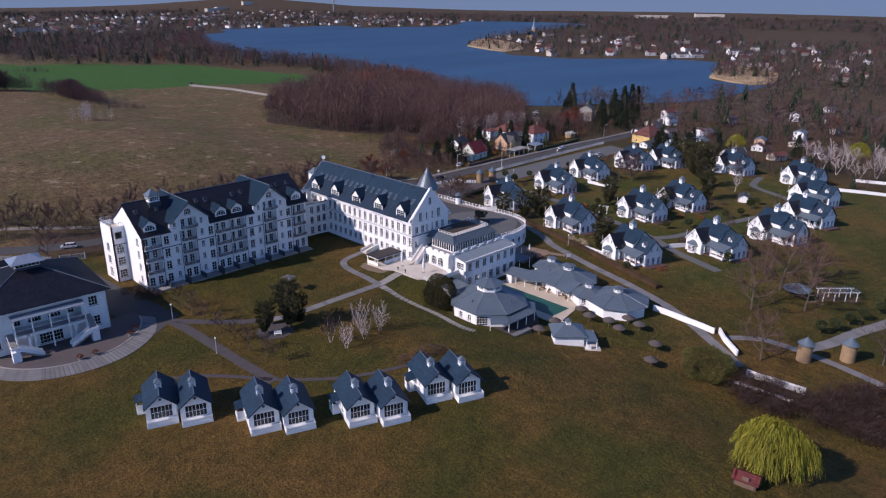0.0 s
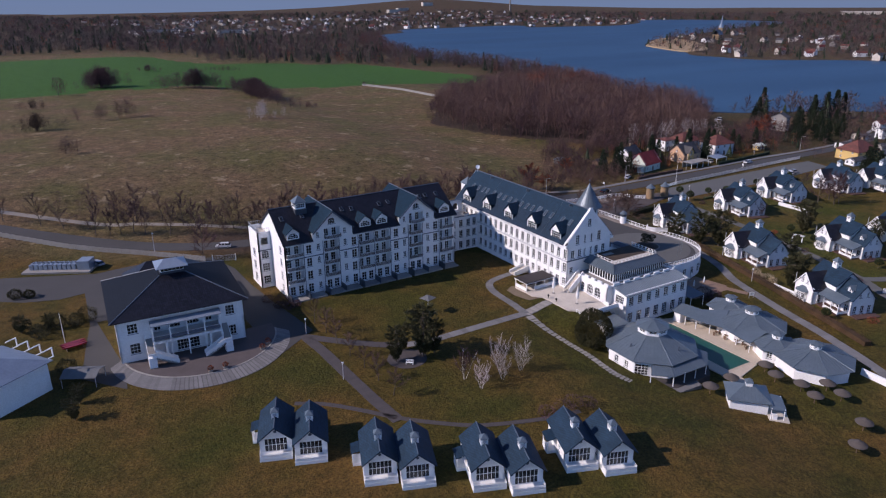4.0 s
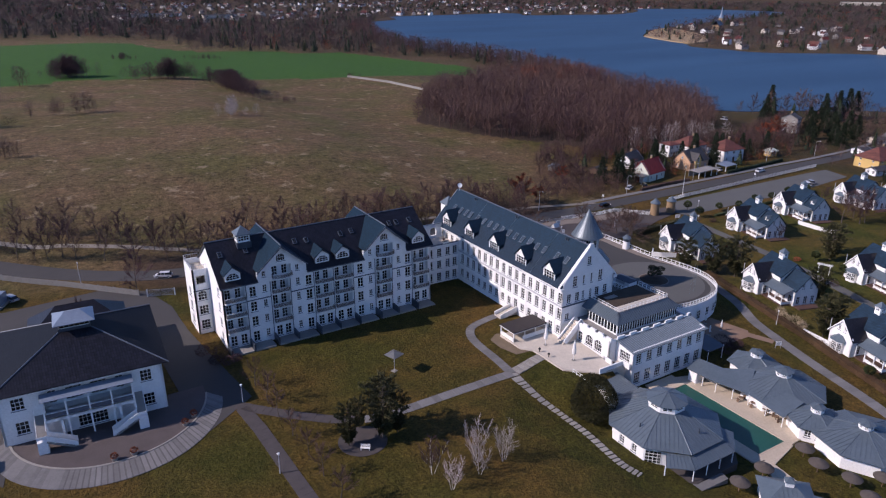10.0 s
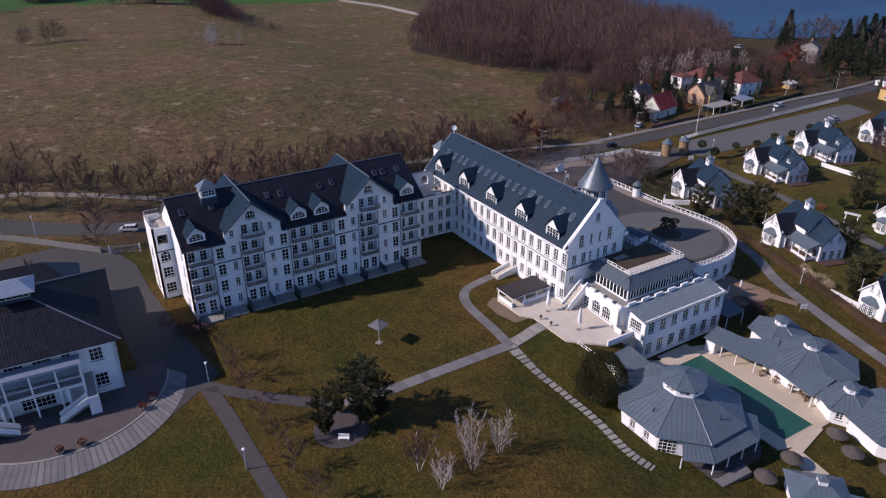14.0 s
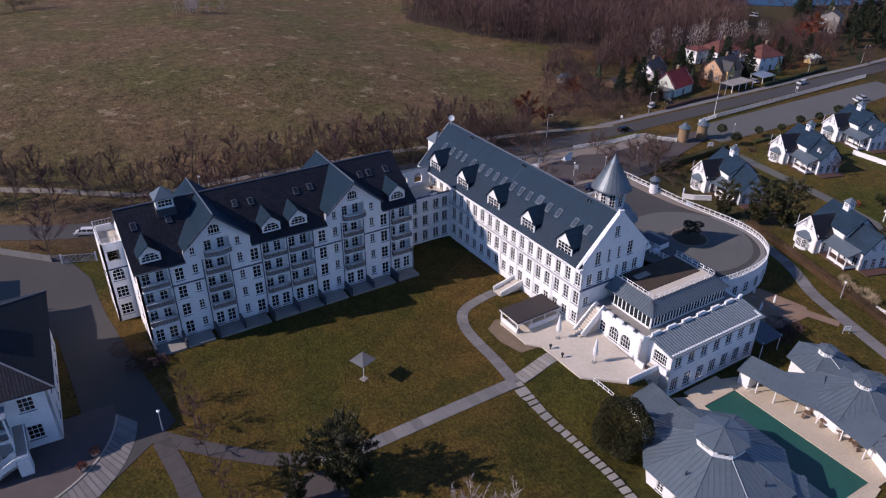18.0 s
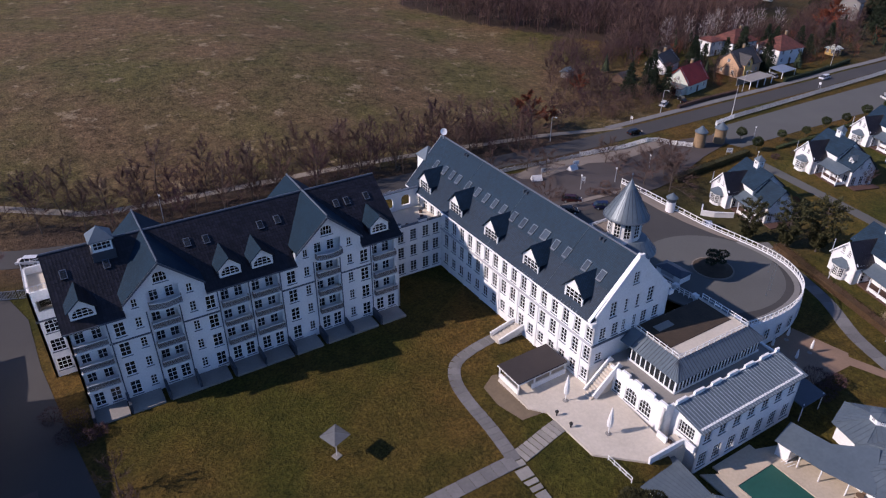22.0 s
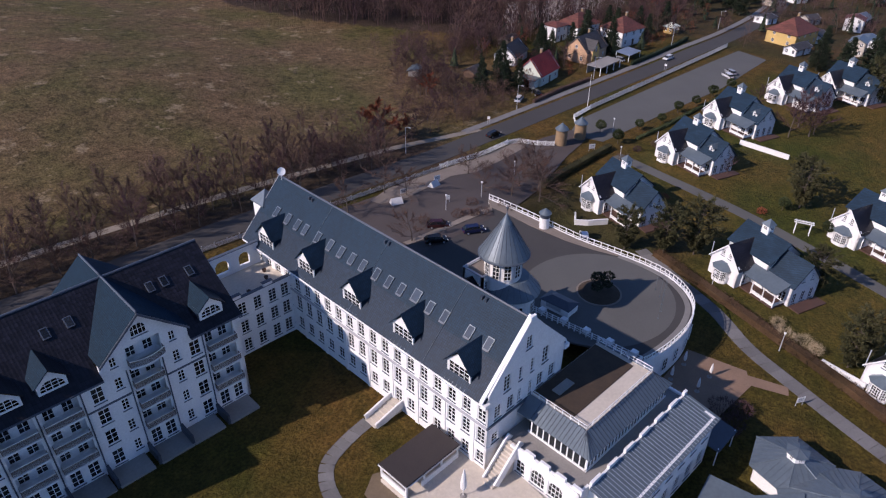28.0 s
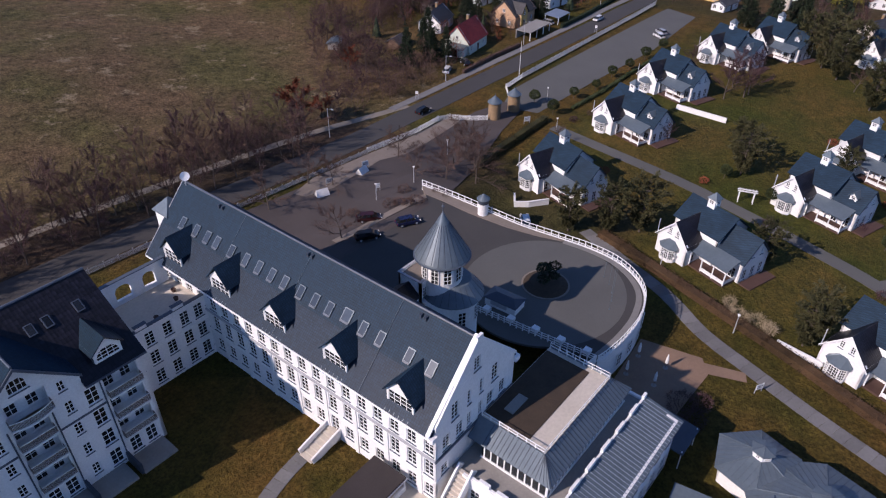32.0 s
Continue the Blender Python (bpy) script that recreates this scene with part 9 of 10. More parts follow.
# a far added glowing sheet, sky haze painted on by height, that closes the horizon
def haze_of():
    m, n, l, p = nodes_of("painted_horizon_haze")
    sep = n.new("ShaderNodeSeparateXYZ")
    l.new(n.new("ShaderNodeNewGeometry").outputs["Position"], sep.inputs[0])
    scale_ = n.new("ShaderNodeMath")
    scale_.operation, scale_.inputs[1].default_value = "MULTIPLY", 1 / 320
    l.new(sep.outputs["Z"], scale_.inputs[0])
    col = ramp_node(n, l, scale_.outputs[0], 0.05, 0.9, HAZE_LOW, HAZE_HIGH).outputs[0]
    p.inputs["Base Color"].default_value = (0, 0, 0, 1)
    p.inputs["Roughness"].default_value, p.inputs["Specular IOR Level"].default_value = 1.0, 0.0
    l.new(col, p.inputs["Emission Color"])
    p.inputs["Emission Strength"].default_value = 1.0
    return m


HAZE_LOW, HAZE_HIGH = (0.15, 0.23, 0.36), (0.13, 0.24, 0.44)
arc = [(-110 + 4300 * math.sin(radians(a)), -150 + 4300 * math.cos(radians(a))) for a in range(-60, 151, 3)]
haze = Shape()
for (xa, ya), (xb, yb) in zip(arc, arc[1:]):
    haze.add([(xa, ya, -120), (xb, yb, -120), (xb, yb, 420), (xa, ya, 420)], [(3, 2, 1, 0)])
tagged(part("backdrop", haze, haze_of()), "glowing backdrop painted as hazy blue sky above the horizon", "sky", kind="structure")

# ---- village houses ----
def house(name, label, x, y, turn, w, d, eave, rise, wall, roof, hip=False, storeys=2, group="", category="house", chimney=True, over=0.45, door=True):
    """A house of w by d metres, its ridge along its own x; gables or hips at the ends."""
    t = thing(name, pose(x, y, g(x, y), 0, 0, turn), label, category, group)
    hw, hd = w / 2, d / 2
    rows_ = [0.9 + 2.7 * k for k in range(storeys) if 0.9 + 2.7 * k + 1.3 < eave + 0.1]
    cols_ = [(i + 0.5) / max(2, int(w / 3.2)) * w for i in range(max(2, int(w / 3.2)))]
    ends = [(i + 0.5) / 2 * d for i in range(2)]
    for k, (turn_, at, wide, us) in enumerate(((0, (-hw, -hd), w, cols_), (180, (hw, hd), w, cols_), (90, (hw, -hd), d, ends), (-90, (-hw, hd), d, ends))):
        prof = [(0, eave), (wide, eave)] if hip or k < 2 else [(0, eave), (wide / 2, eave + rise), (wide, eave)]
        wins = [(u, z, 1.1, 1.35) for z in rows_ for u in us]
        if not hip and k > 1 and rise > 2.6:
            wins.append((wide / 2, eave + 0.35, 1.0, 1.2))
        facade(t, Matrix.Translation((*at, 0)) @ pose(0, 0, 0, 0, 0, turn_), prof, wins, wall, 0.3, "wall", -1.2, sill=False)
    if hip:
        r = max(hw - hd, 0.3)
        c = [(-hw - over, -hd - over, eave - 0.1), (hw + over, -hd - over, eave - 0.1), (hw + over, hd + over, eave - 0.1), (-hw - over, hd + over, eave - 0.1)]
        a, b = (-r, 0, eave + rise), (r, 0, eave + rise)
        for ring in ([c[0], c[1], b, a], [c[1], c[2], b], [c[2], c[3], a, b], [c[3], c[0], a]):
            part("roof_slope", Shape().slab(ring, 0.18), roof, t)
    else:
        gable_roof(t, -hw, hw, -hd, hd, eave, eave + rise, roof, over, 0.18, "x")
    if door:
        part("door", Shape().box(-0.5, -hd - 0.06, 0.05, 0.5, -hd - 0.005, 2.1), WOOD, t)
    if chimney:
        c = part("chimney", Shape().box(-0.35, -0.35, -1.5, 0.35, 0.35, 0.9), BRICK, t, "", pose(hw * 0.35, 0.6, eave + rise))
        part("chimney_cap", Shape().box(-0.42, -0.42, 0.9, 0.42, 0.42, 1.0), CONCRETE, c)
    return t


red_house = house("village_house", "pale green-white gabled house with a bright red tiled roof", 129.2, 63.0, 10, 11.5, 8.2, 3.6, 4.6, GREENISH, RED_BRIGHT, group="village houses")
part("porch", Shape().box(-8.6, -3.4, -0.8, -5.8, 1.6, 2.5), GREENISH, red_house)
part("porch_roof", Shape().slab([(-8.9, -3.7, 2.4), (-5.76, -3.7, 3.0), (-5.76, 1.9, 3.0), (-8.9, 1.9, 2.4)], 0.12), METAL, red_house)
part("porch_door", Shape().box(-8.66, -1.6, 0.1, -8.61, 0.4, 2.1), GLASS, red_house)
peach = house("village_house", "peach rendered house with a grey roof and front gable", 158.5, 66.0, 4, 12.5, 9.0, 4.2, 4.2, PEACH, GREY_TILE, group="village houses")
bay = facade(peach, pose(-4.6, -5.6, 0), [(0, 4.8), (2.0, 7.4), (4.0, 4.8)], [(2.0, 0.8, 1.6, 1.6), (2.0, 4.0, 1.3, 1.8, 2, 3, True)], YELLOW, 0.3, "gable_bay", -1)
part("bay_side", Shape().box(-4.6, -5.3, -1, -4.3, -4.4, 4.8), PEACH, peach)
part("bay_side", Shape().box(-0.9, -5.3, -1, -0.6, -4.4, 4.8), PEACH, peach)
for sx in (-1, 1):
    ring = [(-2.6, -6.0, 7.6), (-2.6 + sx * 2.5, -6.0, 4.6), (-2.6 + sx * 2.5, -3.4, 4.6), (-2.6, -0.6, 7.6)]
    part("bay_roof", Shape().slab(ring if sx > 0 else ring[::-1], 0.15), GREY_TILE, peach)
house("village_house", "large white villa with a red hipped roof", 184.5, 68.5, -6, 12, 10.5, 5.4, 3.8, PLASTER, RED_TILE, True, group="village houses")
house("village_house", "white villa wing with a red hipped roof behind", 179, 84, -6, 12, 10, 5.0, 3.6, PLASTER, RED_TILE, True, group="village houses")
house("village_house", "small white two-storey box house with a low roof", 168.5, 87, 0, 6.5, 6.5, 5.6, 0.8, PLASTER, RED_TILE, True, group="village houses", chimney=False)
house("village_house", "white cottage with a dark roof behind the red-roofed house", 137.5, 81.5, 18, 11, 7.5, 3.2, 3.2, PLASTER, GREY_TILE, group="village houses")
house("garden_shed", "orange-brown wooden shed in a back garden", 116.6, 79.2, 12, 6, 4.2, 2.1, 1.2, WOOD, GREY_TILE, storeys=0, group="sheds", category="shed", chimney=False)
house("garden_shed", "low grey shed beside the wood", 152, 95, 5, 7, 4.2, 2.3, 0.7, CONCRETE, GREY_TILE, storeys=0, group="sheds", category="shed", chimney=False)
house("garden_shed", "small white shed between the cottages", 151.2, -62.8, 20, 5, 3.6, 2.3, 1.0, PLASTER, GREY_TILE, storeys=0, group="sheds", category="shed", chimney=False)
house("garden_shed", "pale shed at the meadow's edge", 103, 92, 30, 5, 3, 2.2, 0.5, CONCRETE, METAL, storeys=0, group="sheds", category="shed", chimney=False)
house("village_house", "yellow house with a red hipped roof by the road", 236, 27, -8, 15, 12, 5.0, 4.5, YELLOW, RED_TILE, True, group="village houses")
house("garden_shed", "long low white outbuilding beside the yellow house", 222, 19, -8, 10, 5, 2.6, 1.2, PLASTER, GREY_TILE, storeys=1, group="sheds", category="shed", chimney=False)
house("garden_shed", "small yellow kiosk with a green-grey roof by the road", 210.7, 63, 0, 4.5, 4, 2.6, 1.4, YELLOW, GREENISH, True, storeys=1, group="sheds", category="shed", chimney=False)
house("village_house", "tall narrow pale house near the shore", 287, 103, 15, 6, 9, 8.5, 2.4, CONCRETE, GREY_TILE, storeys=3, group="village houses")
house("village_house", "grey-white house with a grey gabled roof", 213.7, -30.7, -18, 13, 9, 4.2, 4.0, BEIGE, GREY_TILE, group="village houses")
FLAT = ((281.8, 19.5, PLASTER), (277, 35.5, BEIGE), (296.5, -11.9, PEACH), (331, -22, PLASTER), (247.6, 21.8, PLASTER), (258.9, 6.7, PLASTER), (239.5, 4.6, BEIGE), (268.7, -21.5, PLASTER), (305, -29.3, BEIGE), (318, 57, PLASTER), (302.8, 62, BEIGE),
        (298, 22, WOOD), (404, 7, PLASTER), (412, -9, BEIGE), (466, 4, PLASTER), (350, 30, BEIGE), (262, 48, PLASTER), (372, -30, PLASTER), (340, 70, PLASTER), (246, -40, BEIGE), (274, -52, PLASTER))
for i, (x, y, wall) in enumerate(FLAT):
    two = i % 3 == 0
    house("garden_house", ("two-storey" if two else "small single-storey") + " garden house with a low roof near the lake", x, y, rnd.uniform(-25, 15), rnd.uniform(6, 9), rnd.uniform(5, 7), 5.2 if two else 2.8,
          rnd.uniform(0.6, 1.8), wall, rnd.choice((GREY_TILE, METAL, RED_TILE, GREY_TILE)), storeys=2 if two else 1, group="garden houses by the lake", chimney=False)
carport = thing("carport", pose(154, 54.0, g(154, 54), 0, 0, 3), "pale flat-roofed carport beside the footway", "carport")
part("roof", Shape().box(-8, -2.6, 2.5, 4.5, 2.8, 2.72), CONCRETE, carport)
part("back_wall", Shape().box(-8, 2.5, -0.6, 4.5, 2.7, 2.49), CONCRETE, carport)
for x in (-7.8, -3.7, 0.4, 4.3):
    part("post", Shape().box(x - 0.1, -2.4, -0.6, x + 0.1, -2.2, 2.49), WHITE, carport)
carport = thing("carport", pose(169, 55.5, g(169, 55), 0, 0, 3), "blue-grey metal carport beside the villa", "carport")
part("roof", Shape().slab([(-4, -2.6, 2.3), (4, -2.6, 2.3), (4, 2.8, 2.7), (-4, 2.8, 2.7)], 0.12), ZINC_PALE, carport)
for x in (-3.8, 3.8):
    for y in (-2.4, 2.5):
        part("post", Shape().box(x - 0.08, y - 0.08, -0.6, x + 0.08, y + 0.08, 2.35), WHITE, carport)

# far shores: small houses past counting, a church, a stack
def far_houses(name, label, spots):
    v, f, mats = [], [], []
    for x, y, w, d, h, r, a, wall, roof in spots:
        k, z = len(v), g(x, y)
        c, s = math.cos(a), math.sin(a)
        for u, q, e in ((-w, -d, -1), (w, -d, -1), (w, d, -1), (-w, d, -1), (-w, -d, h), (w, -d, h), (w, d, h), (-w, d, h), (-w, 0, h + r), (w, 0, h + r)):
            v.append((x + u * c - q * s, y + u * s + q * c, z + e))
        f += [[k + i for i in q] for q in ((0, 1, 5, 4), (1, 2, 6), (1, 6, 5), (5, 6, 9), (2, 3, 7, 6), (3, 0, 4, 7), (7, 4, 8), (4, 5, 9, 8), (6, 7, 8, 9))]
        mats += [wall] * 7 + [roof] * 2
    me = bpy.data.meshes.new(name)
    me.from_pydata(v, [], f)
    for m in (PLASTER, CONCRETE, BEIGE, RED_TILE, RED_DARK, GREY_TILE):
        me.materials.append(m)
    me.polygons.foreach_set("material_index", mats)
    me.update()
    tagged(new(name, me), label, "houses", kind="stuff")


town = []
while len(town) < 340:
    x, y = rnd.uniform(120, 1700), rnd.uniform(1290, 2500)
    edge = rnd.random()
    if inside(x, y, LAKE) or (edge > 0.35 and not inside(x * 0.93 + 60, y * 0.93 + 60, LAKE) and y > 1700 and rnd.random() < 0.6):
        continue
    town.append((x, y, rnd.uniform(4, 8), rnd.uniform(3.5, 5), rnd.uniform(3, 6), rnd.uniform(2, 4), rnd.uniform(0, 3.1), rnd.choice((0, 1, 1, 2, 2, 2)), rnd.choice((3, 4, 5, 5))))
far_houses("far_town", "white and red-roofed houses of the town across the lake", town)
village = []
while len(village) < 90:
    x, y = rnd.uniform(700, 1250), rnd.uniform(60, 800)
    if inside(x, y, LAKE) or inside(x, y, [(1251, 398), (1786, 653), (1990, 390), (1335, 209)]) or inside(x, y, [(765, 664), (724, 556), (765, 548), (830, 600), (900, 680), (950, 780), (884, 756)]):
        continue
    village.append((x, y, rnd.uniform(4, 7), rnd.uniform(3.5, 5), rnd.uniform(3, 5.5), rnd.uniform(2, 4), rnd.uniform(0, 3.1), rnd.choice((0, 1, 1, 2, 2, 2)), rnd.choice((3, 4, 5, 5))))
for x, y in ((820, 321), (838, 310), (856, 297), (925, 256), (964, 288), (953, 336), (957, 361), (779, 72), (840, 356), (866, 124)):
    village.append((x + 14, y + 14, rnd.uniform(6, 11), 5, rnd.uniform(4, 6), 3, rnd.uniform(0, 0.6) + 2.4, 0, rnd.choice((3, 5))))
far_houses("far_village", "white and red-roofed houses of the village beyond the reeds", village)
blocks = [(1284, 2536, 30, 8, 13, 0.5, 0.3, 2, 5), (1541, 2704, 26, 8, 14, 0.5, 0.1, 2, 5), (1360, 2600, 34, 8, 11, 0.5, 0.4, 2, 5), (338, 1506, 38, 9, 6, 2, 0.1, 2, 5), (230, 1620, 45, 8, 6, 2, 0.0, 2, 5), (163, 1606, 30, 8, 6, 2, 0.2, 2, 5), (2600, 1350, 70, 14, 12, 1, 2.2, 2, 5), (2900, 1250, 60, 14, 12, 1, 2.3, 2, 5)]
for b in blocks:
    far_houses("apartment_block", "pale long block above the far town", [b])
church = thing("church", pose(1006, 719, g(1006, 719), 0, 0, 20), "brick church with a tall grey spire across the water", "church")
part("nave", Shape().box(-12, -6, -1, 10, 6, 9), BRICK, church)
gable_roof(church, -12, 10, -6, 6, 9, 17, LEAD_DARK, 0.5, 0.3, "x")
part("tower", Shape().box(10, -3.5, -1, 17, 3.5, 20), BRICK, church)
part("spire", Shape().lathe([(4.6, 20), (4.6, 20.3), (1.8, 27), (0.1, 42)], 8, (13.5, 0)), ZINC_PALE, church)
part("church_window", Shape().box(-4, -6.08, 3, -2.6, -6.01, 7), GLASS, church)
part("church_window", Shape().box(2, -6.08, 3, 3.4, -6.01, 7), GLASS, church)
single("chimney_stack", Shape().lathe([(4, -2), (3.4, 26), (2.6, 60), (2.3, 78)], 16), CONCRETE, "tall pale power-station stack on the horizon", "stack", m=pose(1740, 2350, g(1740, 2350)))

# ---- gate towers, fences ----
def gate_tower(x, y, high, r, label, group):
    t = thing("gate_tower", pose(x, y, g(x, y)), label, "tower", group)
    part("shaft", Shape().lathe([(r * 1.03, -1.0), (r * 1.02, high * 0.3), (r * 0.98, high), (r * 0.98, high + 0.02)], 20), BRICK, t)
    for k in range(int(high / 0.55)):
        part("brick_course", Shape().lathe([(r * 1.03, 0.3 + k * 0.55), (r * 1.045, 0.33 + k * 0.55), (r * 1.045, 0.72 + k * 0.55), (r * 1.03, 0.75 + k * 0.55)], 20, start=0.07 * k), BRICK, t)
    part("cap", Shape().lathe([(r * 1.22, high - 0.05), (r * 1.22, high + 0.08), (r * 0.6, high + 0.9), (0.03, high + 1.75)], 20), METAL, t, "grey conical metal cap")
    part("finial", Shape().tube((0, 0, high + 1.7), (0, 0, high + 2.2), 0.04, 0.02, 6), TRIM, t)


for x, y in ((94.5, 27.5), (101.3, 26.5)):
    gate_tower(x, y, 4.3, 1.45, "round yellow-brick gate tower with a conical grey cap", "gate towers")
for x, y in ((33.4, -126.7), (40.6, -133.7)):
    gate_tower(x, y, 4.2, 1.5, "round sandstone tower with a conical cap by the shore path", "gate towers")


def fence(path, label, high=1.3, bay_=2.4, material=None, gap=0.16, wide=0.09, lift=0.0, category="fence", group="fences"):
    t = thing("fence", pose(0, 0, 0), label, category, group)
    material = material or GREY_RAIL
    for (xa, ya), (xb, yb) in zip(path, path[1:]):
        d = math.hypot(xb - xa, yb - ya)
        n = max(1, round(d / bay_))
        step = d / n
        key = ("fence", round(step, 2), high, gap, material.name)
        if key not in MESHES:
            s = Shape()
            for i in range(int(step / gap)):
                u = (i + 0.5) * gap
                s.box(u - wide / 2, -0.015, 0.08, u + wide / 2, 0.015, high - 0.05)
            MESHES[key] = (s.mesh("slat_panel", material), Shape().box(0, -0.03, high * 0.72, step, 0.03, high * 0.72 + 0.09).mesh("rail", material), Shape().box(-0.07, -0.07, -0.5, 0.07, 0.07, high + 0.1).mesh("post", material))
        a = math.degrees(math.atan2(yb - ya, xb - xa))
        for i in range(n + 1):
            x, y = xa + (xb - xa) * i / n, ya + (yb - ya) * i / n
            m = pose(x, y, g(x, y) + lift, 0, 0, a)
            part("post", MESHES[key][2], None, t, "", m)
            if i < n:
                p = part("slat_panel", MESHES[key][0], None, t, "", m)
                part("rail", MESHES[key][1], None, p)


fence([(60, 36.7), (74.5, 35.9), (84, 36.5), (86.8, 35.1), (89.4, 31), (92.4, 28.0)], "grey-white picket fence curving to the gate tower", 1.4, 2.5, WHITE)
fence([(103.6, 27.4), (106.5, 31.5), (111, 35.6), (120, 36.4)], "grey-white picket fence beside the gate", 1.4, 2.5, WHITE)
fence([(120, 36.4), (150, 36.9), (192, 37.7), (208, 38.6)], "long grey picket fence between road and car park", 1.5, 2.6, GREY_RAIL)
fence([(60, 36.7), (34, 36.9), (8, 37.4), (-20, 38.2)], "low grey fence along the road verge", 1.1, 2.6, GREY_RAIL)
fence([(-113.7, 78.3), (-104, 68.5), (-97.8, 63.0), (-86.3, 52.6), (-72, 38)], "pale slatted fence along the service yard", 1.6, 2.4, CONCRETE, wide=0.13)
fence([(-124, 88), (-113.7, 78.3)], "pale slatted fence along the road", 1.6, 2.4, CONCRETE, wide=0.13)
gate = thing("yard_gate", pose(-70.3, 36.4, g(-70, 36), 0, 0, -21), "pale metal double gate of the service yard", "gate")
for x0 in (0.15, 3.25):
    leaf = part("gate_leaf", Shape().box(x0, -0.03, 0.15, x0 + 2.9, 0.03, 0.25).box(x0, -0.03, 1.7, x0 + 2.9, 0.03, 1.8), GREY_RAIL, gate)
    for i in range(13):
        part("bar", Shape().box(x0 + 0.05 + i * 0.23, -0.02, 0.25, x0 + 0.1 + i * 0.23, 0.02, 1.7), GREY_RAIL, leaf)
    part("brace", Shape().slab([(x0, -0.02, 0.3), (x0 + 0.12, -0.02, 0.3), (x0 + 2.9, -0.02, 1.65), (x0 + 2.78, -0.02, 1.65)], 0.03), GREY_RAIL, leaf)
for x in (0, 3.1 * 2.03):
    part("gate_post", Shape().box(x - 0.12, -0.12, -0.5, x + 0.12, 0.12, 2.0), WHITE, gate)


# ---- cars ----
def car(colour, label, x, y, turn, van=False, z=None):
    t = thing("van" if van else "car", pose(x, y, (g(x, y) + 0.1) if z is None else z, 0, 0, turn), label, "van" if van else "car", "cars")
    L, H = (2.2, 1.9) if van else (2.15, 1.45)
    prof = [(-L, 0.35), (-L - 0.05, 0.6), (-L + 0.05, 0.88), (-1.2, 0.95), (1.0, 0.92), (L - 0.3, 0.78), (L, 0.6), (L, 0.35)]
    if ("car", colour, van) not in MESHES:
        body = Shape().prism([(a, b) for a, b in prof], -0.86, 0.86).moved(pose(0, 0, 0, 90))
        cab = [(-L + 0.1, 0.86), (1.5, 0.8), (0.85 if not van else 1.3, H), (-L + (0.55 if not van else 0.25), H)]
        glass = Shape()
        low, top = [(cab[0][0], 0.8), (cab[1][0], 0.8)], [(cab[3][0], 0.64), (cab[2][0], 0.64)]
        v = [(cab[0][0], -0.78, 0.86), (cab[1][0], -0.78, 0.84), (cab[1][0], 0.78, 0.84), (cab[0][0], 0.78, 0.86), (cab[3][0], -0.62, H), (cab[2][0], -0.62, H), (cab[2][0], 0.62, H), (cab[3][0], 0.62, H)]
        glass.add(v, [(0, 1, 5, 4), (1, 2, 6, 5), (2, 3, 7, 6), (3, 0, 4, 7), (4, 5, 6, 7)])
        roof = Shape().box(cab[3][0] + 0.02, -0.6, H - 0.03, cab[2][0] - 0.02, 0.6, H + 0.04)
        pillar = Shape()
        for a in (-0.55, 0.35):
            pillar.slab([(a, -0.8, 0.86), (a + 0.12, -0.8, 0.86), (a + 0.12, -0.65, H), (a, -0.65, H)], 0.03).slab([(a + 0.12, 0.8, 0.86), (a, 0.8, 0.86), (a, 0.65, H), (a + 0.12, 0.65, H)], 0.03)
        MESHES[("car", colour, van)] = (body.mesh("body", PAINTS[colour]), glass.mesh("windows", GLASS), roof.mesh("roof", PAINTS[colour]), pillar.mesh("pillar", PAINTS[colour]),
                                        Shape().lathe([(0.2, -0.1), (0.32, -0.1), (0.32, 0.1), (0.2, 0.1)], 14).moved(pose(0, 0, 0, 90)).mesh("tyre", RUBBER), Shape().lathe([(0.2, -0.105), (0.05, -0.115), (0.05, 0.115), (0.2, 0.105)], 12).moved(pose(0, 0, 0, 90)).mesh("rim", GREY_RAIL),
                                        Shape().box(-0.03, -0.2, -0.07, 0.03, 0.2, 0.07).mesh("lamp", WHITE), Shape().box(-0.03, -0.14, -0.09, 0.03, 0.14, 0.09).mesh("lamp", PAINTS["red"]))
    b, gl, r, p, ty, rim, head, tail = MESHES[("car", colour, van)]
    ob = part("body", b, None, t)
    part("glasshouse", gl, None, t)
    part("roof", r, None, t)
    part("pillar_frame", p, None, t)
    for sx in (-1.35, 1.35):
        for sy in (-0.8, 0.8):
            wh = part("wheel", ty, None, t, "", pose(sx, sy, 0.32))
            part("rim", rim, None, wh)
    for sy in (-0.6, 0.6):
        part("headlight", head, None, t, "", pose(L, sy, 0.66))
        part("tail_light", tail, None, t, "", pose(-L - 0.02, sy, 0.72))


car("maroon", "dark maroon estate car parked on the forecourt", 37.9, 14.6, -38)
car("navy", "dark blue saloon car parked on the forecourt", 40.6, 7.7, -28, z=0.57)
car("black", "black car parked beside the hotel", 33.0, 10.2, -30)
car("white", "white car by the cottage drive", 60.9, -4, 40)
car("white", "small white van beside the annex", 34.3, -31.5, 80, True)
car("black", "black car on the country road", 85.3, 42.4, 0)
car("white", "white car on the country road", 178, 45.2, 180)
car("white", "white car in the far car park", 176, 22.5, 60)
car("silver", "silver car in the far car park", 180, 23.5, 60)
car("white", "white car in a front drive", 110.2, 54.8, 25)
car("black", "dark car beside the red-roofed house", 118, 54.5, 60)
car("silver", "silver car under the carport", 164, 56, 90)
car("white", "white estate car on the road by the service gate", -64.6, 46.6, 155)
car("silver", "silver car in the service yard", -98.5, 50.5, 120)
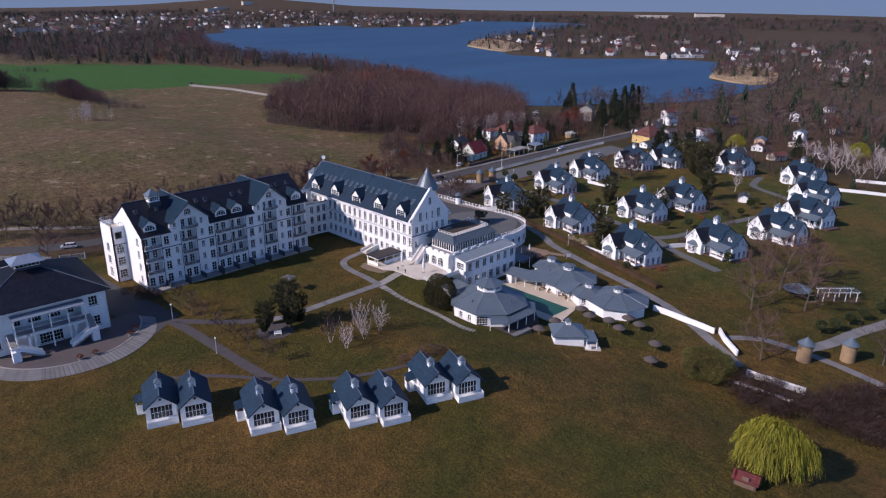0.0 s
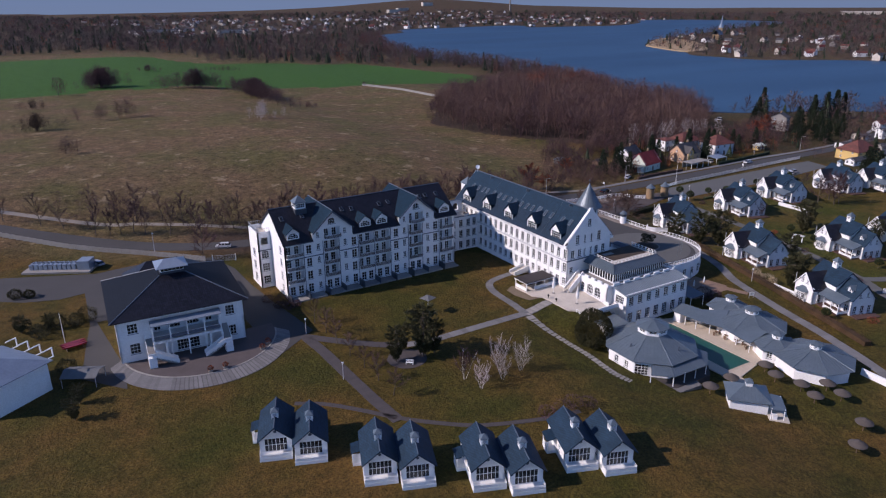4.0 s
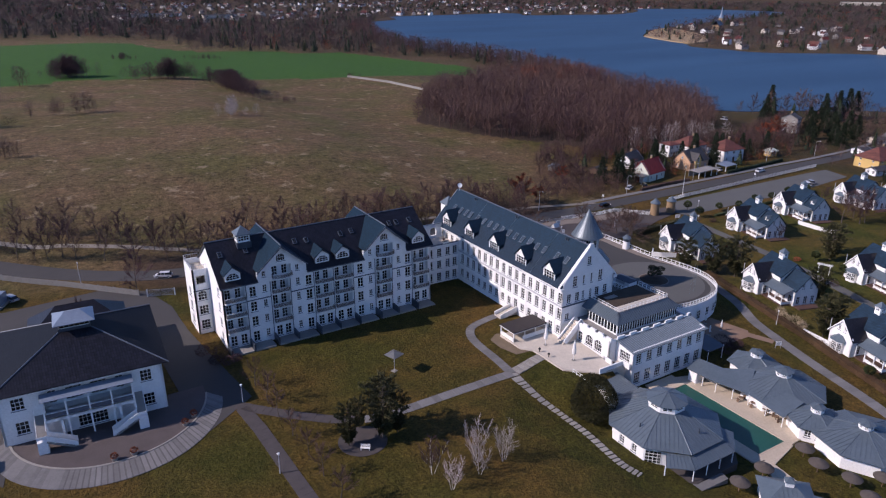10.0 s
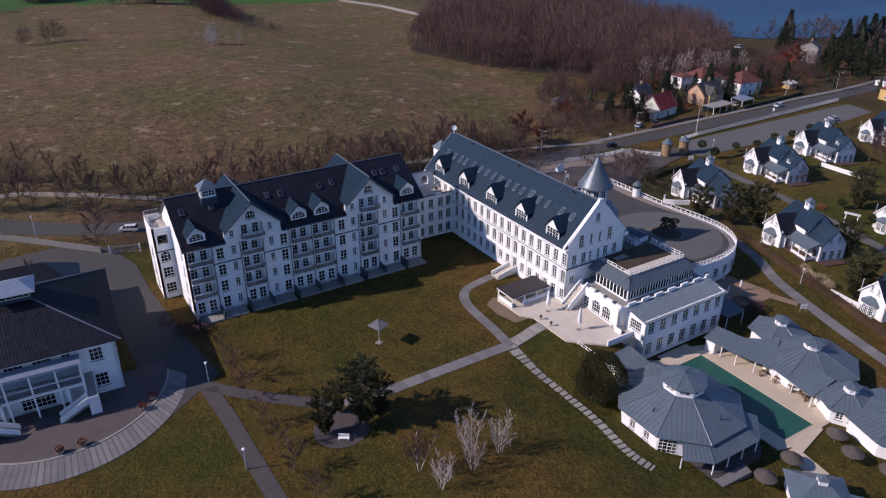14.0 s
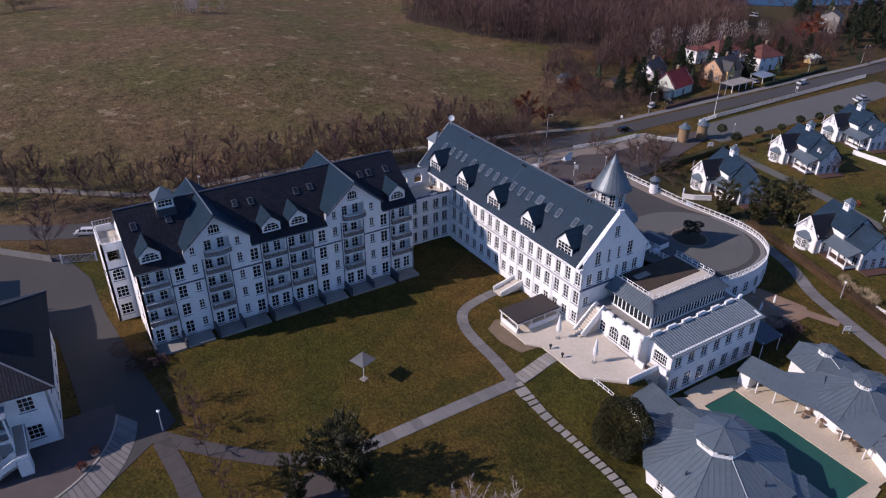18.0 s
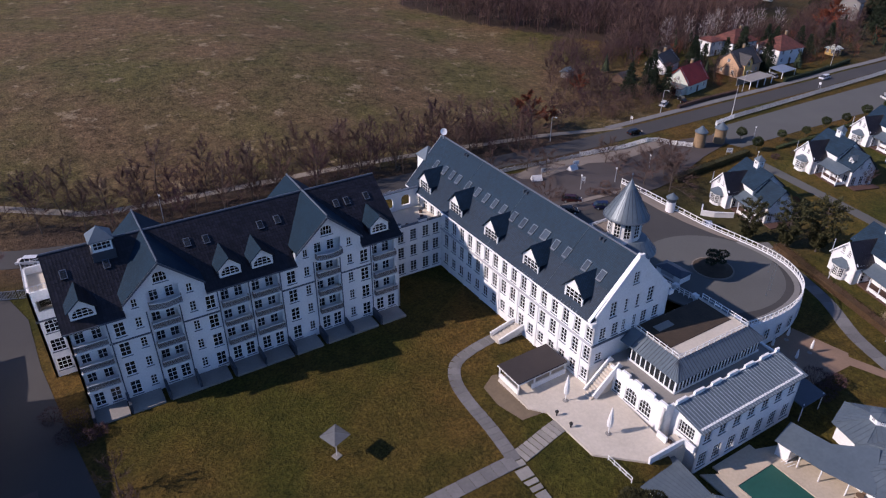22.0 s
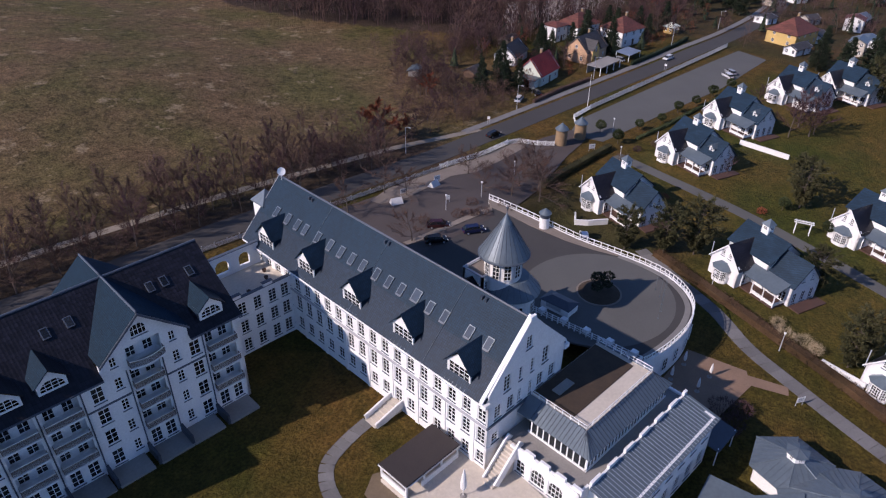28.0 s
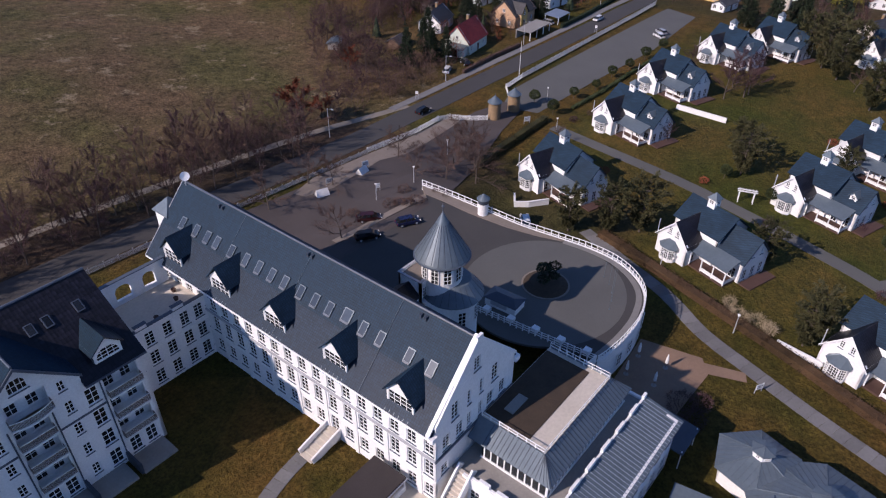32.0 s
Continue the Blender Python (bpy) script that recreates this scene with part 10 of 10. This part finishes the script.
car("white", "white van near the shore", 286.9, 147, 110, True)


# ---- lamps, signs, small things ----
def lamp_post(x, y, high, label, arm=True, group="lamp posts"):
    t = thing("street_lamp" if arm else "path_lamp", pose(x, y, g(x, y)), label, "lamp", group)
    part("pole", Shape().lathe([(0.11, -0.3), (0.1, 0.5), (0.055, high)], 8), GREY_RAIL, t)
    if arm:
        part("arm", Shape().tube((0, 0, high - 0.05), (0, -1.3, high + 0.25), 0.04, 0.03, 6), GREY_RAIL, t)
        part("lamp_head", Shape().box(-0.14, -1.9, high + 0.2, 0.14, -1.25, high + 0.34), GREY_RAIL, t)
    else:
        part("lamp_head", Shape().lathe([(0.12, high), (0.2, high + 0.3), (0.26, high + 0.32), (0.03, high + 0.45)], 10), WHITE, t)


for x, y in ((104.8, 51.0), (142.4, 51.0), (190.3, 51.2), (232, 54), (-83.3, 50.2), (-40, 49.0), (60, 48.6)):
    lamp_post(x, y, 7.0, "grey street lamp beside the country road")
for x, y in ((-64, -20), (-64.8, -42.3), (44.8, 19.4), (54.9, 18.8), (111.7, 23.2), (72, 24), (98, 12), (64, -30), (56, -46)):
    lamp_post(x, y, 3.4, "slim white path lamp with a flared head", False, "path lamps")
mast = thing("flag_mast", pose(121.5, 38.4, g(121, 38)), "bare white flag mast beside the road fence", "mast")
part("pole", Shape().lathe([(0.1, -0.4), (0.09, 1), (0.04, 9.5)], 8), WHITE, mast)
part("truck", Shape().lathe([(0.08, 9.5), (0.08, 9.6), (0.02, 9.66)], 8), METAL, mast)
mast = thing("flag_mast", pose(-110.1, 2.6, g(-110, 2)), "bare pale mast beside the hall yard", "mast")
part("pole", Shape().lathe([(0.09, -0.4), (0.08, 1), (0.04, 7.5)], 8), WHITE, mast)
part("truck", Shape().lathe([(0.08, 7.5), (0.08, 7.6), (0.02, 7.66)], 8), METAL, mast)


def sign(x, y, w, h, high, turn, label, material):
    t = thing("sign_board", pose(x, y, g(x, y), 0, 0, turn), label, "sign", "sign boards")
    for sx in (-w / 2 + 0.06, w / 2 - 0.06):
        part("post", Shape().box(sx - 0.04, -0.04, -0.3, sx + 0.04, 0.04, high), GREY_RAIL, t)
    part("board", Shape().box(-w / 2, -0.08, high - h, w / 2, -0.045, high), material, t)
    for k in range(2):
        part("text_bar", Shape().box(-w * 0.35, -0.09, high - h * (0.4 + 0.3 * k), w * (0.35 - 0.15 * k), -0.083, high - h * (0.3 + 0.3 * k)), TRIM, t)


for x, y, w, h, high, turn in ((97.4, 19.9, 1.6, 1.2, 1.9, -30), (46.0, -53.2, 1.3, 1.0, 1.7, -30), (44, 31.5, 1.5, 1.1, 1.9, -20), (54, 31.5, 1.5, 1.1, 1.9, -20), (48, 22, 0.8, 1.0, 1.9, -30), (90.5, 48.9, 0.7, 0.7, 2.3, -60), (167, 39.9, 0.7, 0.7, 2.2, -80)):
    sign(x, y, w, h, high, turn, "small white sign board on grey posts", WHITE)
for x, y, turn in ((40.5, 29.9, -20), (52.2, 30.6, 10)):
    t = thing("garden_tent", pose(x, y, g(x, y), 0, 0, turn), "small white tent shelter on the forecourt", "tent", "tents")
    part("canvas", Shape().add([(-1.3, -1, 0), (1.3, -1, 0), (1.3, 1, 0), (-1.3, 1, 0), (-1.2, 0, 1.5), (1.2, 0, 1.5)], [(0, 1, 5, 4), (2, 3, 4, 5), (1, 2, 5), (3, 0, 4)]), CANVAS, t)
    part("ridge_pole", Shape().tube((-1.3, 0, 1.5), (1.3, 0, 1.5), 0.03), WOOD, t)
stand = thing("parasol", pose(-35.4, -24.6, g(-35.4, -24.6), 0, 0, 20), "grey square parasol on a pale pole and base", "parasol")
part("pole", Shape().tube((0, 0, 0), (0, 0, 4.2), 0.06), GREY_RAIL, stand)
part("base", Shape().box(-0.5, -0.5, -0.2, 0.5, 0.5, 0.14), SLAB_PALE, stand)
for i in range(4):
    a, b = radians(45 + 90 * i), radians(135 + 90 * i)
    part("canopy_panel", Shape().slab([(2.0 * math.cos(a), 2.0 * math.sin(a), 3.75), (2.0 * math.cos(b), 2.0 * math.sin(b), 3.75), (0, 0, 4.35)], 0.03), CANVAS_GREY, stand)
for x, y in ((41.8, -36.9), (42.1, -41.1), (37.8, -41.3), (37.3, -37.2)):
    t = thing("folded_parasol", pose(x, y, g(x, y)), "white parasol folded on the cafe terrace", "parasol", "folded parasols")
    part("pole", Shape().tube((0, 0, -0.1), (0, 0, 2.9), 0.035), WOOD, t)
    part("canopy", Shape().lathe([(0.1, 0.9), (0.24, 1.1), (0.2, 2.0), (0.05, 2.8)], 10), CANVAS, t)
    part("base", Shape().lathe([(0.4, -0.1), (0.4, 0.08), (0.1, 0.12)], 12), CONCRETE, t)
CAFE_BRICK = surface("sandy_red_brick_paving", (0.24, 0.155, 0.105), (0.17, 0.11, 0.075), 0.85, 4.0, 0.4, 0.3)
tagged(part("cafe_path", draped([(44.5, -45.5), (46.6, -44.8), (48.6, -50.6), (46.8, -51.4)], 0.065, 1.5), CAFE_BRICK), "sandy path from the cafe terrace to the walk", "path", kind="structure")
tagged(part("cafe_terrace", draped([(33, -36.5), (45.5, -35.5), (47.5, -44.5), (44.8, -46.5), (33, -46)], 0.06, 2.0), CAFE_BRICK), "sandy red-brown paved cafe terrace", "terrace", kind="structure")
# bench spot by the pines
tagged(part("bench_circle", Shape().lathe([(4.1, -0.4), (4.1, 0.07), (0.01, 0.075)], 32), SETTS, m=pose(-50.3, -41.6, g(-50.3, -41.6))), "round paved spot beside the pines", "paving", kind="structure")
bench = thing("garden_bench", pose(-51.0, -44.0, g(-51, -44) + 0.07, 0, 0, -35), "white slatted garden bench on the paved spot", "bench")
for k in range(4):
    part("seat_slat", Shape().box(-0.8, -0.25 + 0.13 * k, 0.42, 0.8, -0.14 + 0.13 * k, 0.46), WHITE, bench)
for k in range(3):
    part("back_slat", Shape().box(-0.8, 0.27, 0.58 + 0.14 * k, 0.8, 0.3, 0.68 + 0.14 * k), WHITE, bench)
for sx in (-0.7, 0.7):
    for sy in (-0.2, 0.26):
        part("leg", Shape().box(sx - 0.04, sy - 0.04, -0.02, sx + 0.04, sy + 0.04, 0.42 if sy < 0 else 0.98), WHITE, bench)
# planters round the hall's court
for a in (264, 275, 312, 322):
    x, y = on_ring(RING_IN[0], 15.2, a)
    t = thing("planter", pose(x, y, 0.09, 0, 0, a), "pale planter with a reddish shrub by the court", "planter", "planters round the court")
    part("tub", Shape().lathe([(0.45, -0.02), (0.6, 0.55), (0.5, 0.56), (0.42, 0.4)], 12), CONCRETE, t)
    part("shrub", leaf_mass(Shape(), lambda: ball_point(0.55, (0, 0, 0.8), 0.8), 220, 0.22), TWIG_RED, t)
# boats on a rack beside the hall
rack = thing("boat_rack", pose(-108.6, 0.4, g(-108, 0), 0, 0, 10), "timber rack holding red rowing boats", "boat rack")
for sx in (-1.6, 1.6):
    part("trestle", Shape().box(sx - 0.06, -1.4, -0.2, sx + 0.06, 1.4, 0.55), WOOD, rack)
for k in range(3):
    hull = [(-2.6, 0, 0.95), (-1.6, -0.38, 0.9), (0.6, -0.45, 0.9), (2.0, -0.25, 0.92), (2.6, 0, 0.98), (2.0, 0.25, 0.92), (0.6, 0.45, 0.9), (-1.6, 0.38, 0.9)]
    s = Shape().add([(x, y + k * 0.95 - 0.95, z) for x, y, z in hull] + [(x * 0.86, y * 0.5 + k * 0.95 - 0.95, 0.56) for x, y, z in hull], [tuple(range(8)), tuple(range(15, 7, -1))] + [((i + 1) % 8, i, 8 + i, 8 + (i + 1) % 8) for i in range(8)])
    part("boat", s, PAINTS["red"], rack, "dark red rowing boat")
# gazebo and pergola by the shore trees
hip_pavilion("gazebo", 68.5, -112.6, 3.8, 2.6, 1.5, "white open gazebo with a dark roof under bare trees", walls=False, base=g(68.5, -112.6), cup=False, inner=0.4)
perg = thing("pergola", pose(75.9, -120.6, g(75.9, -120.6), 0, 0, -44), "white timber pergola with a slatted top", "pergola")
for x in (-4.6, -1.5, 1.5, 4.6):
    for y in (-1.5, 1.5):
        part("post", Shape().box(x - 0.09, y - 0.09, -0.3, x + 0.09, y + 0.09, 2.5), WHITE, perg)
for y in (-1.5, 1.5):
    part("beam", Shape().box(-5.2, y - 0.07, 2.5, 5.2, y + 0.07, 2.7), WHITE, perg)
for i in range(14):
    part("slat", Shape().box(-5.0 + i * 0.77, -2.1, 2.7, -4.9 + i * 0.77, 2.1, 2.86), METAL, perg)
shed = house("animal_shed", "small red-roofed wooden shed under the willow", -25.6, -137.6, -80, 3.4, 2.6, 1.4, 0.7, WOOD, RED_DARK, storeys=0, group="sheds", category="shed", chimney=False, over=0.3)
slab_path("shore_path", smooth_path([(31, -110), (37, -117), (37, -130), (34, -143), (30, -156)], 4), 2.2, "grey paved path between the stone towers", SLAB, 1.6)
slab_path("shore_path", smooth_path([(37, -124), (46, -128), (58, -131), (70, -135), (84, -138)], 3), 3.2, "grey paved walk beside clipped ball trees", SLAB, 2.0)
low_wall([(12.2, -120.0), (13.4, -132.6)], 0.5, 0.3, "low pale retaining wall in the shrubbery")
low_wall([(154, 418), (169, 372), (172, 322)], 1.6, 0.4, "pale wall along the far meadow", material=CONCRETE)
